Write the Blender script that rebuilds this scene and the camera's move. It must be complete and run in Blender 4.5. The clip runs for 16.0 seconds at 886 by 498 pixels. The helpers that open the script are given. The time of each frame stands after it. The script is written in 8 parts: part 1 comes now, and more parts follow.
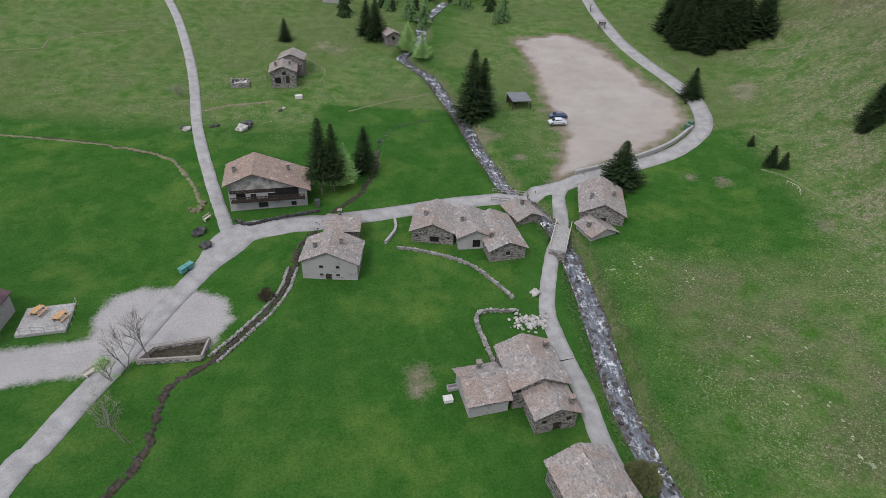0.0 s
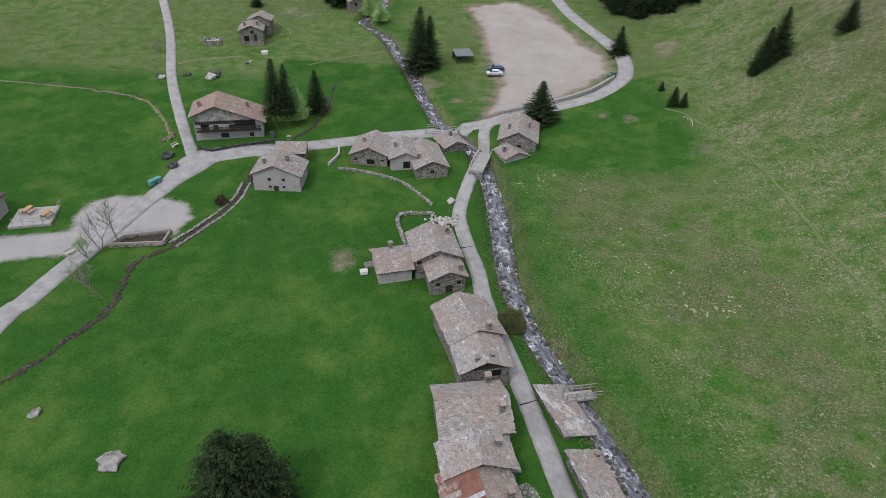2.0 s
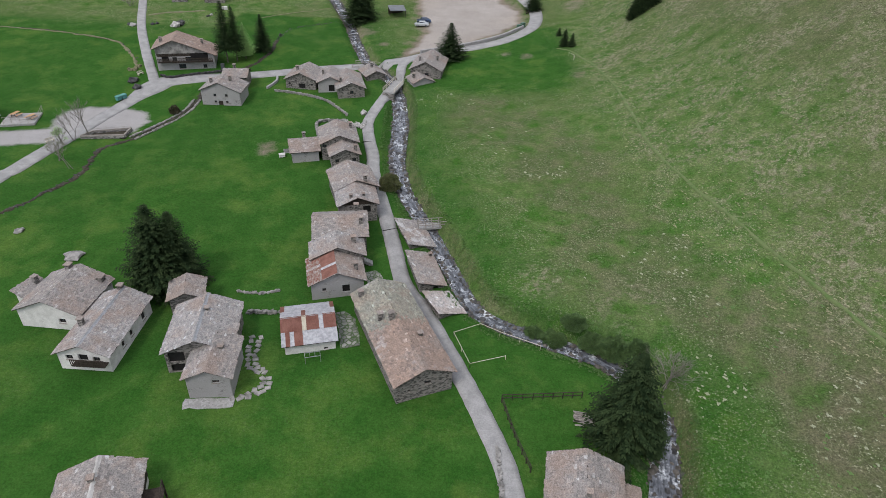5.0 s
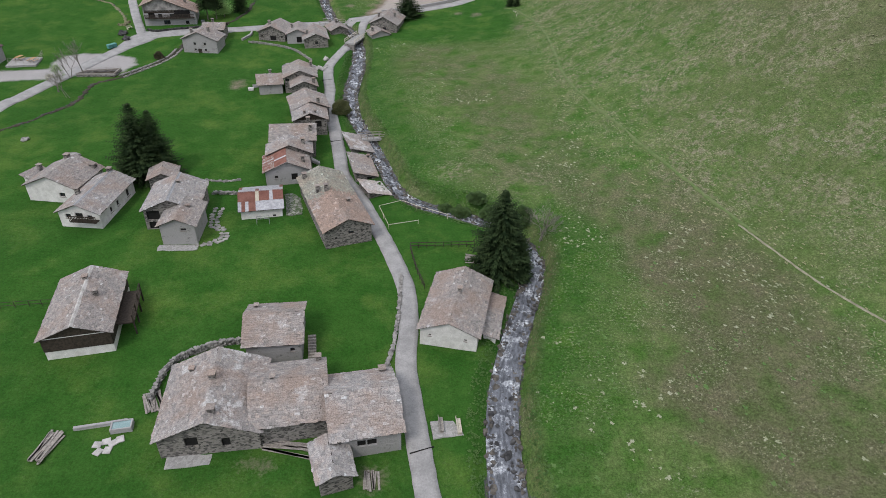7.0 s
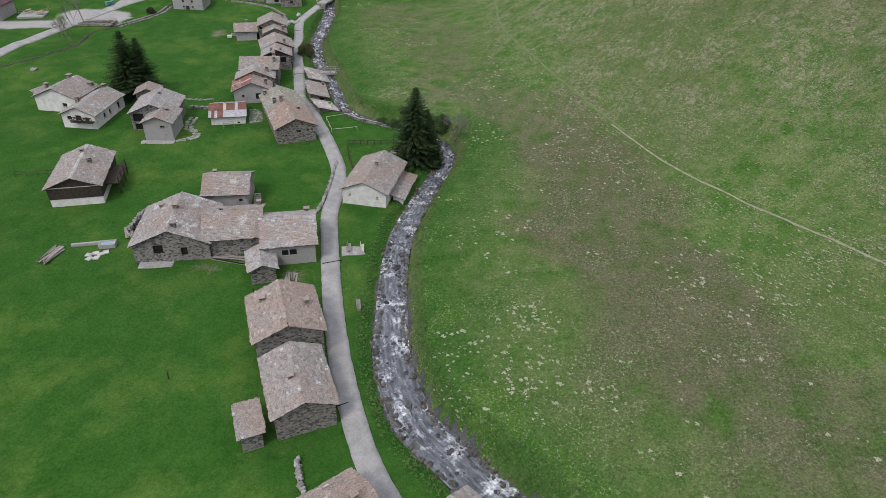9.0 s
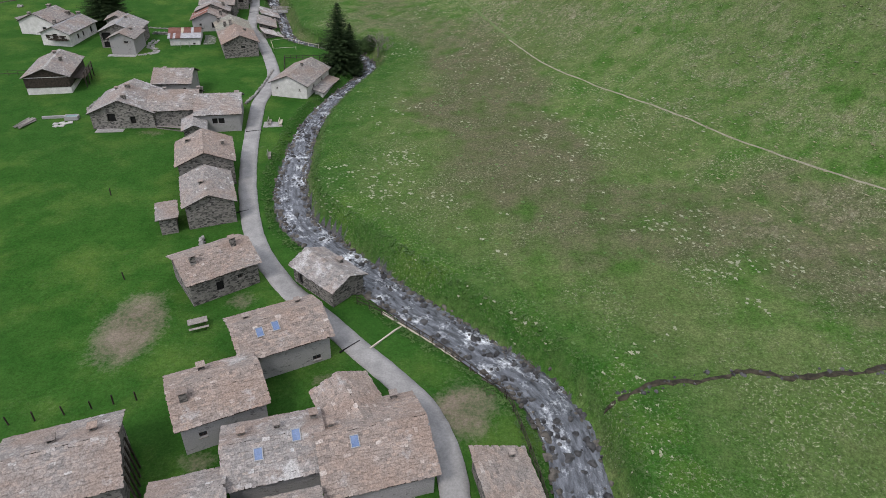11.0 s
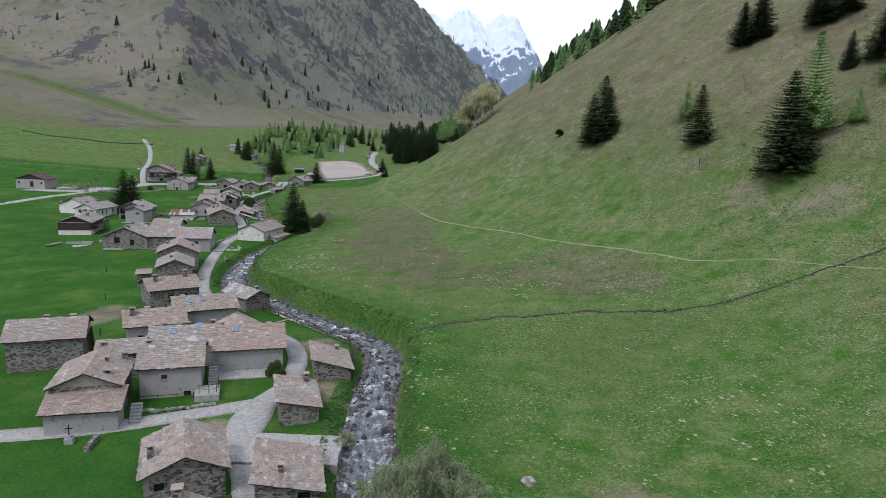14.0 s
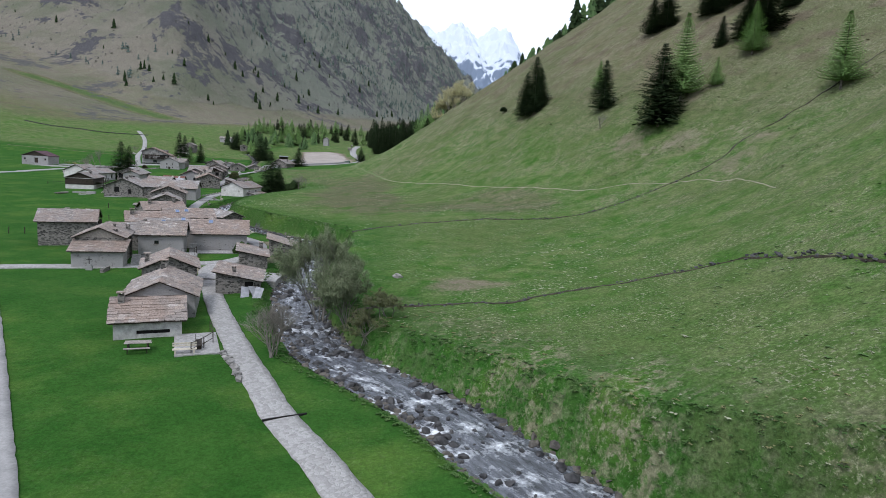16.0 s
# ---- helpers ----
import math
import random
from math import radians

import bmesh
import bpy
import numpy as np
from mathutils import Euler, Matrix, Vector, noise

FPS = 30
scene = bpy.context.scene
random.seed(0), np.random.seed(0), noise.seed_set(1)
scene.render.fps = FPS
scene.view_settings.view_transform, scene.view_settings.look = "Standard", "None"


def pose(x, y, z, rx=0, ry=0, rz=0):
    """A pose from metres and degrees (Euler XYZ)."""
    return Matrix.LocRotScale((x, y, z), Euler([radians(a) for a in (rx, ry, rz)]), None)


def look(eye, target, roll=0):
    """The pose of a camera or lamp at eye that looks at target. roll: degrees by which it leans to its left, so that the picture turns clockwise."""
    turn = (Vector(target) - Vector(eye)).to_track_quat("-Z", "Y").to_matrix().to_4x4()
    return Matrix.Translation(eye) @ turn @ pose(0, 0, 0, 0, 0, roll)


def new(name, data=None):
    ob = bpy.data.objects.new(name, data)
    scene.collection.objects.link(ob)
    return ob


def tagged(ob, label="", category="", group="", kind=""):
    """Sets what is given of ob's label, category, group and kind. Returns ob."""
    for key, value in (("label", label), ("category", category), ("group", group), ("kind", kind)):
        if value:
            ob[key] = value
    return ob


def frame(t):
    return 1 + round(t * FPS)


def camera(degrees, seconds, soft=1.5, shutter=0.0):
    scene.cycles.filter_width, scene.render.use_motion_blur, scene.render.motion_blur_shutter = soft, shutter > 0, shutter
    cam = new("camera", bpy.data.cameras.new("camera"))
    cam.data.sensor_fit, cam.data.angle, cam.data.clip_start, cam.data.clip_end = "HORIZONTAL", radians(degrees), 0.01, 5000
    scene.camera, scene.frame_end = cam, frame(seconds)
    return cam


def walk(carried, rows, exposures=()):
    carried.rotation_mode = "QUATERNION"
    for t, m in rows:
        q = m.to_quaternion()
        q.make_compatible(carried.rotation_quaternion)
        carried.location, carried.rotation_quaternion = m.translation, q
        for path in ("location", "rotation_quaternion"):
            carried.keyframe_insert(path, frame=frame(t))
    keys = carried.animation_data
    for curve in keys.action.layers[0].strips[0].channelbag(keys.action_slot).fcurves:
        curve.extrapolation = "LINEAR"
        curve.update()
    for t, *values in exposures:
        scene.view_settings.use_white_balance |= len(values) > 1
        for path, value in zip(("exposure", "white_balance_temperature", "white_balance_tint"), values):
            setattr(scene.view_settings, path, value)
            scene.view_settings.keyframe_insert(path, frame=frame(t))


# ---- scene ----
cam = camera(71.2, 16.0, soft=0.75)
METRES, EYE, TILT, LEAN, TURN = 230.0, 60.0, -33.0, -2.0, 0.0
ROWS = [
    (0.0, 0.0, 0.0, 0.0, 0.0, 0.0, -0.0),
    (0.5, 0.0125, -0.0163, -0.0144, 0.11, -0.12, -0.05),
    (1.0, 0.0261, -0.0346, -0.03, 0.06, -0.25, -0.03),
    (1.5, 0.0403, -0.0534, -0.0454, 0.0, -0.37, -0.0),
    (2.0, 0.0534, -0.0725, -0.062, -0.11, -0.47, 0.06),
    (2.5, 0.0661, -0.0915, -0.078, -0.16, -0.47, 0.08),
    (3.0, 0.0787, -0.1101, -0.0932, -0.28, -0.49, 0.13),
    (3.5, 0.0915, -0.1276, -0.1078, -0.36, -0.42, 0.17),
    (4.0, 0.1042, -0.1455, -0.1224, -0.39, -0.45, 0.16),
    (6.5, 0.1678, -0.241, -0.2065, -0.63, -0.61, 0.21),
    (7.0, 0.1776, -0.2637, -0.2263, -0.7, -0.71, 0.32),
    (7.5, 0.1881, -0.2866, -0.2459, -0.62, -0.79, 0.22),
    (8.0, 0.2011, -0.3084, -0.2645, -0.49, -0.85, 0.08),
    (10.5, 0.2835, -0.4138, -0.3659, -0.27, -0.89, -0.07),
    (11.0, 0.3006, -0.4322, -0.3899, -0.22, -0.89, -0.13),
    (11.5, 0.3167, -0.4506, -0.4148, -0.29, -0.85, -0.15),
    (12.0, 0.3316, -0.4697, -0.441, -0.38, -0.8, -0.12),
    (12.5, 0.3445, -0.489, -0.4679, -0.48, 1.5, -0.13),
    (13.0, 0.3557, -0.5083, -0.4945, -0.68, 9.78, -0.14),
    (13.5, 0.3668, -0.5278, -0.521, -0.82, 19.53, -0.18),
    (14.0, 0.3773, -0.5469, -0.5477, -0.92, 23.58, -0.24),
    (14.5, 0.3883, -0.5656, -0.5742, -0.9, 23.79, -0.28),
    (15.0, 0.4005, -0.5839, -0.6008, -0.88, 23.96, -0.37),
    (15.5, 0.4138, -0.6019, -0.6272, -1.13, 24.19, -0.37),
    (16.0, 0.4233, -0.6161, -0.6513, -1.73, 24.69, -0.46),
]
walk(cam, [(t, pose(0, 0, EYE, TILT, LEAN, TURN) @ pose(METRES * x, METRES * y, METRES * z, 90 + pitch, roll, yaw)) for t, x, y, z, yaw, pitch, roll in ROWS], [(0.0, 0.70, 6500, 12), (8.0, 0.74, 6560, 11.5), (10.5, 0.77, 6600, 13), (11.5, 0.75, 6450, 11.5), (13.0, 0.75, 6350, 11.5), (14.5, 0.78, 6200, 11), (16.0, 0.80, 6150, 11)])

# ---- world and sun ----
world = bpy.data.worlds.new("sky")
scene.world = world
world.use_nodes = True
wn, wl = world.node_tree.nodes, world.node_tree.links
sky = wn.new("ShaderNodeTexSky")
sky.sky_type, sky.sun_disc = "NISHITA", False
SUN_UP, SUN_TURN = radians(52), radians(215)
sky.sun_elevation, sky.sun_rotation, sky.altitude, sky.dust_density = SUN_UP, SUN_TURN, 1700, 3.0
veil = wn.new("ShaderNodeMix")
veil.data_type = "RGBA"
veil.inputs["Factor"].default_value = 0.72
veil.inputs["B"].default_value = (9.2, 9.6, 10.5, 1)
wl.new(sky.outputs[0], veil.inputs["A"])
bg = wn["Background"]
wl.new(veil.outputs["Result"], bg.inputs[0])
bg.inputs[1].default_value = 0.1
sun = new("sun", bpy.data.lights.new("sun", "SUN"))
sun.data.energy, sun.data.angle, sun.data.color = 1.1, radians(14), (1.0, 0.96, 0.9)
sun.matrix_world = look((math.sin(SUN_TURN) * math.cos(SUN_UP), math.cos(SUN_TURN) * math.cos(SUN_UP), math.sin(SUN_UP)), (0, 0, 0))

# ---- materials ----


def material(name, rough=0.85, spec=0.3):
    m = bpy.data.materials.new(name)
    m.use_nodes = True
    b = m.node_tree.nodes["Principled BSDF"]
    b.inputs["Roughness"].default_value = rough
    b.inputs["Specular IOR Level"].default_value = spec
    return m, m.node_tree.nodes, m.node_tree.links, b


def coords(n, l, scale=1.0):
    g = n.new("ShaderNodeNewGeometry")
    v = n.new("ShaderNodeVectorMath")
    v.operation = "SCALE"
    v.inputs["Scale"].default_value = scale
    l.new(g.outputs["Position"], v.inputs[0])
    return v.outputs[0]


def noise_tex(n, l, vec, scale, detail=4.0, rough=0.55):
    t = n.new("ShaderNodeTexNoise")
    t.inputs["Scale"].default_value, t.inputs["Detail"].default_value, t.inputs["Roughness"].default_value = scale, detail, rough
    if vec is not None:
        l.new(vec, t.inputs["Vector"])
    return t.outputs["Fac"]


def ramp(n, l, fac, stops):
    r = n.new("ShaderNodeValToRGB")
    e = r.color_ramp.elements
    while len(e) < len(stops):
        e.new(0.5)
    for el, (p, c) in zip(e, stops):
        el.position = p
        el.color = (c, c, c, 1) if isinstance(c, (int, float)) else (*c, 1)
    l.new(fac, r.inputs[0])
    return r.outputs[0]


def mix(n, l, fac, a, b, blend="MIX"):
    m = n.new("ShaderNodeMix")
    m.data_type, m.blend_type = "RGBA", blend
    for sock, val in ((m.inputs["Factor"], fac), (m.inputs["A"], a), (m.inputs["B"], b)):
        if isinstance(val, (int, float)):
            sock.default_value = val
        elif isinstance(val, tuple):
            sock.default_value = (*val, 1)
        else:
            l.new(val, sock)
    return m.outputs["Result"]


def bump(n, l, b, height, strength=0.5, dist=0.05):
    u = n.new("ShaderNodeBump")
    u.inputs["Strength"].default_value, u.inputs["Distance"].default_value = strength, dist
    l.new(height, u.inputs["Height"])
    l.new(u.outputs[0], b.inputs["Normal"])


def simple(name, c1, c2, scale=3.0, rough=0.8, bumps=0.3, dist=0.02, metal=0.0, spec=0.3):
    """Two colours mottled at two scales, with fine relief."""
    m, n, l, b = material(name, rough, spec)
    v = coords(n, l)
    big = noise_tex(n, l, v, scale, 3)
    fine = noise_tex(n, l, v, scale * 9, 5, 0.65)
    c = mix(n, l, ramp(n, l, big, [(0.35, 0.0), (0.65, 1.0)]), c1, c2)
    c = mix(n, l, 0.45, c, ramp(n, l, fine, [(0.3, 0.35), (0.7, 1.0)]), "MULTIPLY")
    l.new(c, b.inputs["Base Color"])
    b.inputs["Metallic"].default_value = metal
    bump(n, l, b, fine, bumps, dist)
    return m


def add(n, l, a, k, c):
    """a * k + c on two sockets or numbers."""
    m = n.new("ShaderNodeMath")
    m.operation = "MULTIPLY_ADD"
    for i, val in enumerate((a, k, c)):
        if isinstance(val, (int, float)):
            m.inputs[i].default_value = val
        else:
            l.new(val, m.inputs[i])
    return m.outputs[0]


def ground_material():
    m, n, l, b = material("alpine_ground", 1.0, 0.03)
    v = coords(n, l)
    at = n.new("ShaderNodeAttribute")
    at.attribute_name = "cover"
    sep = n.new("ShaderNodeSeparateColor")
    l.new(at.outputs["Color"], sep.inputs[0])
    lawn, dry, dirt = sep.outputs[0], sep.outputs[1], sep.outputs[2]
    rock = at.outputs["Alpha"]
    ah = n.new("ShaderNodeAttribute")
    ah.attribute_name = "herbage"
    seh = n.new("ShaderNodeSeparateColor")
    l.new(ah.outputs["Color"], seh.inputs[0])
    moor, matted, grey = seh.outputs[0], seh.outputs[1], seh.outputs[2]
    big = noise_tex(n, l, v, 0.035, 4)
    mid = noise_tex(n, l, v, 0.35, 5, 0.6)
    fine = noise_tex(n, l, v, 2.6, 6, 0.7)
    tiny = noise_tex(n, l, v, 5.5, 3, 0.75)
    lump = noise_tex(n, l, v, 0.95, 5, 0.72)
    tall = n.new("ShaderNodeMapping")
    tall.inputs["Scale"].default_value = (1.0, 0.8, 0.45)
    l.new(v, tall.inputs[0])
    crag = noise_tex(n, l, tall.outputs[0], 0.048, 9, 0.72)
    where = noise_tex(n, l, v, 0.14, 4, 0.65)
    # rough meadow: greens, then brown heath in drifts, then pale matted grass
    meadow = mix(n, l, ramp(n, l, mid, [(0.36, 0.0), (0.64, 1.0)]), (0.044, 0.110, 0.018), (0.112, 0.152, 0.054))
    meadow = mix(n, l, ramp(n, l, big, [(0.44, 0.0), (0.60, 0.55)]), meadow, (0.090, 0.114, 0.044))
    heath = mix(n, l, ramp(n, l, mid, [(0.34, 0.0), (0.66, 1.0)]), (0.080, 0.077, 0.044), (0.118, 0.100, 0.070))
    drift = add(n, l, where, 1.5, add(n, l, mid, 0.5, -1.0))
    meadow = mix(n, l, ramp(n, l, add(n, l, moor, 0.62, drift), [(0.13, 0.0), (0.80, 0.85)]), meadow, heath)
    turf = mix(n, l, ramp(n, l, mid, [(0.35, 0.0), (0.68, 1.0)]), (0.023, 0.078, 0.012), (0.039, 0.103, 0.018))
    turf = mix(n, l, ramp(n, l, where, [(0.49, 0.0), (0.70, 0.75)]), turf, (0.076, 0.134, 0.026))
    turf = mix(n, l, ramp(n, l, big, [(0.42, 0.35), (0.58, 0.0)]), turf, (0.024, 0.074, 0.014))
    straw = mix(n, l, ramp(n, l, mid, [(0.3, 0.0), (0.7, 1.0)]), (0.098, 0.106, 0.050), (0.158, 0.138, 0.092))
    straw = mix(n, l, ramp(n, l, big, [(0.42, 0.0), (0.60, 0.55)]), straw, (0.080, 0.106, 0.042))
    straw = mix(n, l, ramp(n, l, noise_tex(n, l, v, 0.10, 6, 0.72), [(0.50, 0.0), (0.60, 0.75)]), straw, (0.108, 0.083, 0.064))
    lush = add(n, l, where, 0.8, lawn)
    c = mix(n, l, ramp(n, l, lush, [(0.70, 0.0), (1.15, 1.0)]), meadow, turf)
    c = mix(n, l, dry, c, straw)
    mat_fac = add(n, l, ramp(n, l, lump, [(0.47, 0.0), (0.60, 1.0)]), add(n, l, ramp(n, l, where, [(0.40, 0.15), (0.58, 1.0)]), matted, 0.0), 0.0)
    c = mix(n, l, mat_fac, c, mix(n, l, mid, (0.158, 0.150, 0.094), (0.235, 0.210, 0.152)))
    # pale dry blades and flower heads, in drifts
    speck = noise_tex(n, l, v, 3.4, 4, 0.85)
    gate = add(n, l, ramp(n, l, speck, [(0.55, 0.0), (0.615, 0.82)]), ramp(n, l, where, [(0.44, 0.06), (0.58, 1.0)]), 0.0)
    thin = add(n, l, gate, ramp(n, l, lawn, [(0.3, 1.0), (1.0, 0.10)]), 0.0)
    c = mix(n, l, thin, c, (0.28, 0.28, 0.19))
    high = add(n, l, ramp(n, l, rock, [(0.05, 0.0), (0.20, 0.85)]), ramp(n, l, dry, [(0.88, 0.0), (0.99, 1.0)]), 0.0)
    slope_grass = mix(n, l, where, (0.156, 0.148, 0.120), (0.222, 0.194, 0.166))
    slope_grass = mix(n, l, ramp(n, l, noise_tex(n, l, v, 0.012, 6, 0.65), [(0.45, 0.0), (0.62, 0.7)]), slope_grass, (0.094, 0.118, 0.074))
    # far slopes: wooded green tint, brightened and blued by haze put into the colour
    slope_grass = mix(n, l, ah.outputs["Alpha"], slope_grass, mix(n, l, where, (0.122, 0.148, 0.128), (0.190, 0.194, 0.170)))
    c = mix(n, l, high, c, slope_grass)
    gravel = mix(n, l, where, (0.205, 0.178, 0.155), (0.40, 0.368, 0.338))
    gravel = mix(n, l, ramp(n, l, dirt, [(0.72, 1.0), (0.95, 0.0)]), gravel, mix(n, l, mid, (0.13, 0.105, 0.078), (0.205, 0.170, 0.132)))
    gravel = mix(n, l, ramp(n, l, big, [(0.48, 0.0), (0.66, 0.5)]), gravel, (0.30, 0.255, 0.21))
    gravel = mix(n, l, grey, gravel, mix(n, l, mid, (0.245, 0.236, 0.232), (0.345, 0.334, 0.328)))
    edge = add(n, l, add(n, l, mid, 0.9, -0.45), 1.0, add(n, l, add(n, l, fine, 0.9, -0.45), 1.0, dirt))
    stone = mix(n, l, mid, (0.046, 0.048, 0.054), (0.118, 0.113, 0.116))
    outcrop = noise_tex(n, l, v, 0.010, 6, 0.65)
    chips = noise_tex(n, l, v, 0.13, 7, 0.70)
    face = add(n, l, ramp(n, l, crag, [(0.44, 0.0), (0.62, 1.0)]), 0.55, add(n, l, ramp(n, l, outcrop, [(0.42, 0.0), (0.60, 1.0)]), 0.62, add(n, l, ramp(n, l, chips, [(0.45, 0.0), (0.62, 1.0)]), 0.28, add(n, l, rock, 0.65, -0.13))))
    bare_rock = add(n, l, ramp(n, l, face, [(0.80, 0.0), (0.92, 1.0)]), ramp(n, l, rock, [(0.06, 0.0), (0.16, 1.0)]), 0.0)
    c = mix(n, l, bare_rock, c, stone)
    c = mix(n, l, ramp(n, l, lawn, [(0.4, 0.62), (1.0, 0.40)]), c, ramp(n, l, fine, [(0.36, 0.50), (0.62, 1.18)]), "MULTIPLY")
    c = mix(n, l, ramp(n, l, lawn, [(0.4, 0.50), (1.0, 0.30)]), c, ramp(n, l, tiny, [(0.40, 0.42), (0.60, 1.25)]), "MULTIPLY")
    gravel = mix(n, l, 0.45, gravel, ramp(n, l, tiny, [(0.36, 0.5), (0.62, 1.1)]), "MULTIPLY")
    c = mix(n, l, ramp(n, l, edge, [(0.25, 0.0), (0.75, 1.0)]), c, gravel)
    l.new(c, b.inputs["Base Color"])
    bump(n, l, b, add(n, l, add(n, l, crag, 1.0, chips), add(n, l, high, 26.0, 0.0), add(n, l, lump, 0.35, fine)), 0.6, 0.20)
    return m


def warm(stops, tone):
    return [(p, (a * tone[0], b * tone[1], c * tone[2])) for p, (a, b, c) in stops]


def slate_material(name, per_object, tone=(1, 1, 1), lichen=0.55, start=0.60):
    m, n, l, b = material(name, 0.8, 0.3)
    v = coords(n, l)
    if per_object:
        r = n.new("ShaderNodeObjectInfo").outputs["Random"]
    else:
        r = n.new("ShaderNodeNewGeometry").outputs["Random Per Island"]
    c = ramp(n, l, r, warm([(0.0, (0.172, 0.158, 0.151)), (0.25, (0.226, 0.206, 0.194)), (0.7, (0.272, 0.246, 0.230)), (0.92, (0.300, 0.256, 0.228)), (0.975, (0.345, 0.325, 0.310)), (1.0, (0.45, 0.44, 0.43))], tone))
    big = noise_tex(n, l, v, 0.24, 5, 0.6)
    fine = noise_tex(n, l, v, 7.0, 5, 0.75)
    c = mix(n, l, ramp(n, l, big, [(0.47, 0.0), (0.62, 0.62)]), c, (0.248, 0.180, 0.144))
    c = mix(n, l, ramp(n, l, big, [(0.32, 0.4), (0.45, 0.0)]), c, (0.185, 0.180, 0.172))
    pale = noise_tex(n, l, v, 0.33, 5, 0.7)
    c = mix(n, l, ramp(n, l, pale, [(start, 0.0), (start + 0.08, lichen)]), c, (0.42, 0.41, 0.40))
    c = mix(n, l, 0.85, c, ramp(n, l, fine, [(0.36, 0.45), (0.62, 1.2)]), "MULTIPLY")
    l.new(c, b.inputs["Base Color"])
    bump(n, l, b, fine, 0.5, 0.03)
    return m


def masonry(name, c1, c2, mortar, joint=0.10, size=3.2, skim=0.0):
    """Rubble stone: flat irregular stones in pale mortar."""
    m, n, l, b = material(name, 0.9, 0.2)
    g = n.new("ShaderNodeNewGeometry")
    mp = n.new("ShaderNodeMapping")
    mp.inputs["Scale"].default_value = (1.0, 1.0, 2.0)
    l.new(g.outputs["Position"], mp.inputs[0])
    w = n.new("ShaderNodeTexVoronoi")
    w.inputs["Scale"].default_value = size
    l.new(mp.outputs[0], w.inputs["Vector"])
    e = n.new("ShaderNodeTexVoronoi")
    e.feature = "DISTANCE_TO_EDGE"
    e.inputs["Scale"].default_value = size
    l.new(mp.outputs[0], e.inputs["Vector"])
    fine = noise_tex(n, l, g.outputs["Position"], 12.0, 5, 0.7)
    big = noise_tex(n, l, g.outputs["Position"], 0.6, 3)
    c = mix(n, l, ramp(n, l, w.outputs["Color"], [(0.28, 0.0), (0.62, 1.0)]), c1, c2)
    gap = ramp(n, l, e.outputs["Distance"], [(0.0, 1.0), (joint, 0.0)])
    c = mix(n, l, gap, c, mortar)
    c = mix(n, l, ramp(n, l, big, [(0.4, 0.0), (0.7, 0.35)]), c, mortar)
    if skim:
        worn = noise_tex(n, l, g.outputs["Position"], 0.9, 5, 0.65)
        c = mix(n, l, ramp(n, l, worn, [(0.62 - 0.3 * skim, 1.0), (0.70 - 0.2 * skim, 0.15)]), c, mix(n, l, big, tuple(0.82 * q for q in mortar), mortar))
    c = mix(n, l, 0.5, c, ramp(n, l, fine, [(0.25, 0.45), (0.75, 1.0)]), "MULTIPLY")
    l.new(c, b.inputs["Base Color"])
    bump(n, l, b, ramp(n, l, e.outputs["Distance"], [(0.0, 0.0), (0.15, 1.0)]), 0.7, 0.05)
    return m


GROUND = ground_material()
SLATE = slate_material("stone_slate", False)
SLATE_RED = slate_material("reddish_stone_slate", False, (1.02, 0.84, 0.74))
SLATE_PALE = slate_material("pale_weathered_slate", False, (1.6, 1.66, 1.7))
SLATE_PIECE = slate_material("stone_slate_piece", True, (1.02, 0.96, 0.91))
SLATE_GREY = slate_material("grey_stone_slate", False, (1.12, 1.17, 1.21))
SLATE_LICHEN = slate_material("lichened_stone_slate", False, (1.02, 1.03, 1.04), 0.9, 0.53)
SLATE_WARM = slate_material("warm_stone_slate", False, (1.05, 0.95, 0.885))
SLATE_MOSS = slate_material("mossy_stone_slate", False, (0.93, 1.0, 0.88))
STONE = masonry("rubble_stone", (0.050, 0.048, 0.046), (0.26, 0.24, 0.22), (0.20, 0.188, 0.172), 0.08)
PALE = masonry("limewashed_rubble", (0.12, 0.116, 0.112), (0.34, 0.328, 0.318), (0.365, 0.355, 0.35), 0.14, 3.2, 0.36)
DRYSTONE = masonry("dry_stone", (0.12, 0.115, 0.11), (0.36, 0.34, 0.32), (0.05, 0.048, 0.045), 0.08, 2.6)
LIMEWASH = simple("grey_limewash", (0.30, 0.295, 0.285), (0.50, 0.49, 0.475), 2.0, 0.9, 0.3)
PLASTER = simple("white_plaster", (0.50, 0.485, 0.46), (0.64, 0.625, 0.60), 1.2, 0.9, 0.2)
WOOD = simple("dark_weathered_wood", (0.020, 0.015, 0.011), (0.052, 0.039, 0.029), 4.0, 0.8)
GREYWOOD = simple("grey_weathered_wood", (0.20, 0.18, 0.16), (0.33, 0.30, 0.27), 5.0, 0.85)
PALEWOOD = simple("pale_new_wood", (0.45, 0.40, 0.32), (0.60, 0.55, 0.46), 5.0, 0.8)
ASPHALT = simple("pale_worn_paving", (0.245, 0.24, 0.236), (0.325, 0.318, 0.31), 0.6, 0.92, 0.3, 0.01)
COBBLE = masonry("flagstone_paving", (0.285, 0.278, 0.270), (0.395, 0.387, 0.376), (0.29, 0.282, 0.265), 0.05, 4.2)
ROCK = simple("grey_boulder", (0.026, 0.026, 0.028), (0.090, 0.088, 0.088), 1.5, 0.85, 0.7, 0.06)
WALLSTONE = simple("weathered_wall_stone", (0.15, 0.145, 0.135), (0.34, 0.325, 0.305), 1.2, 0.9, 0.7, 0.05)
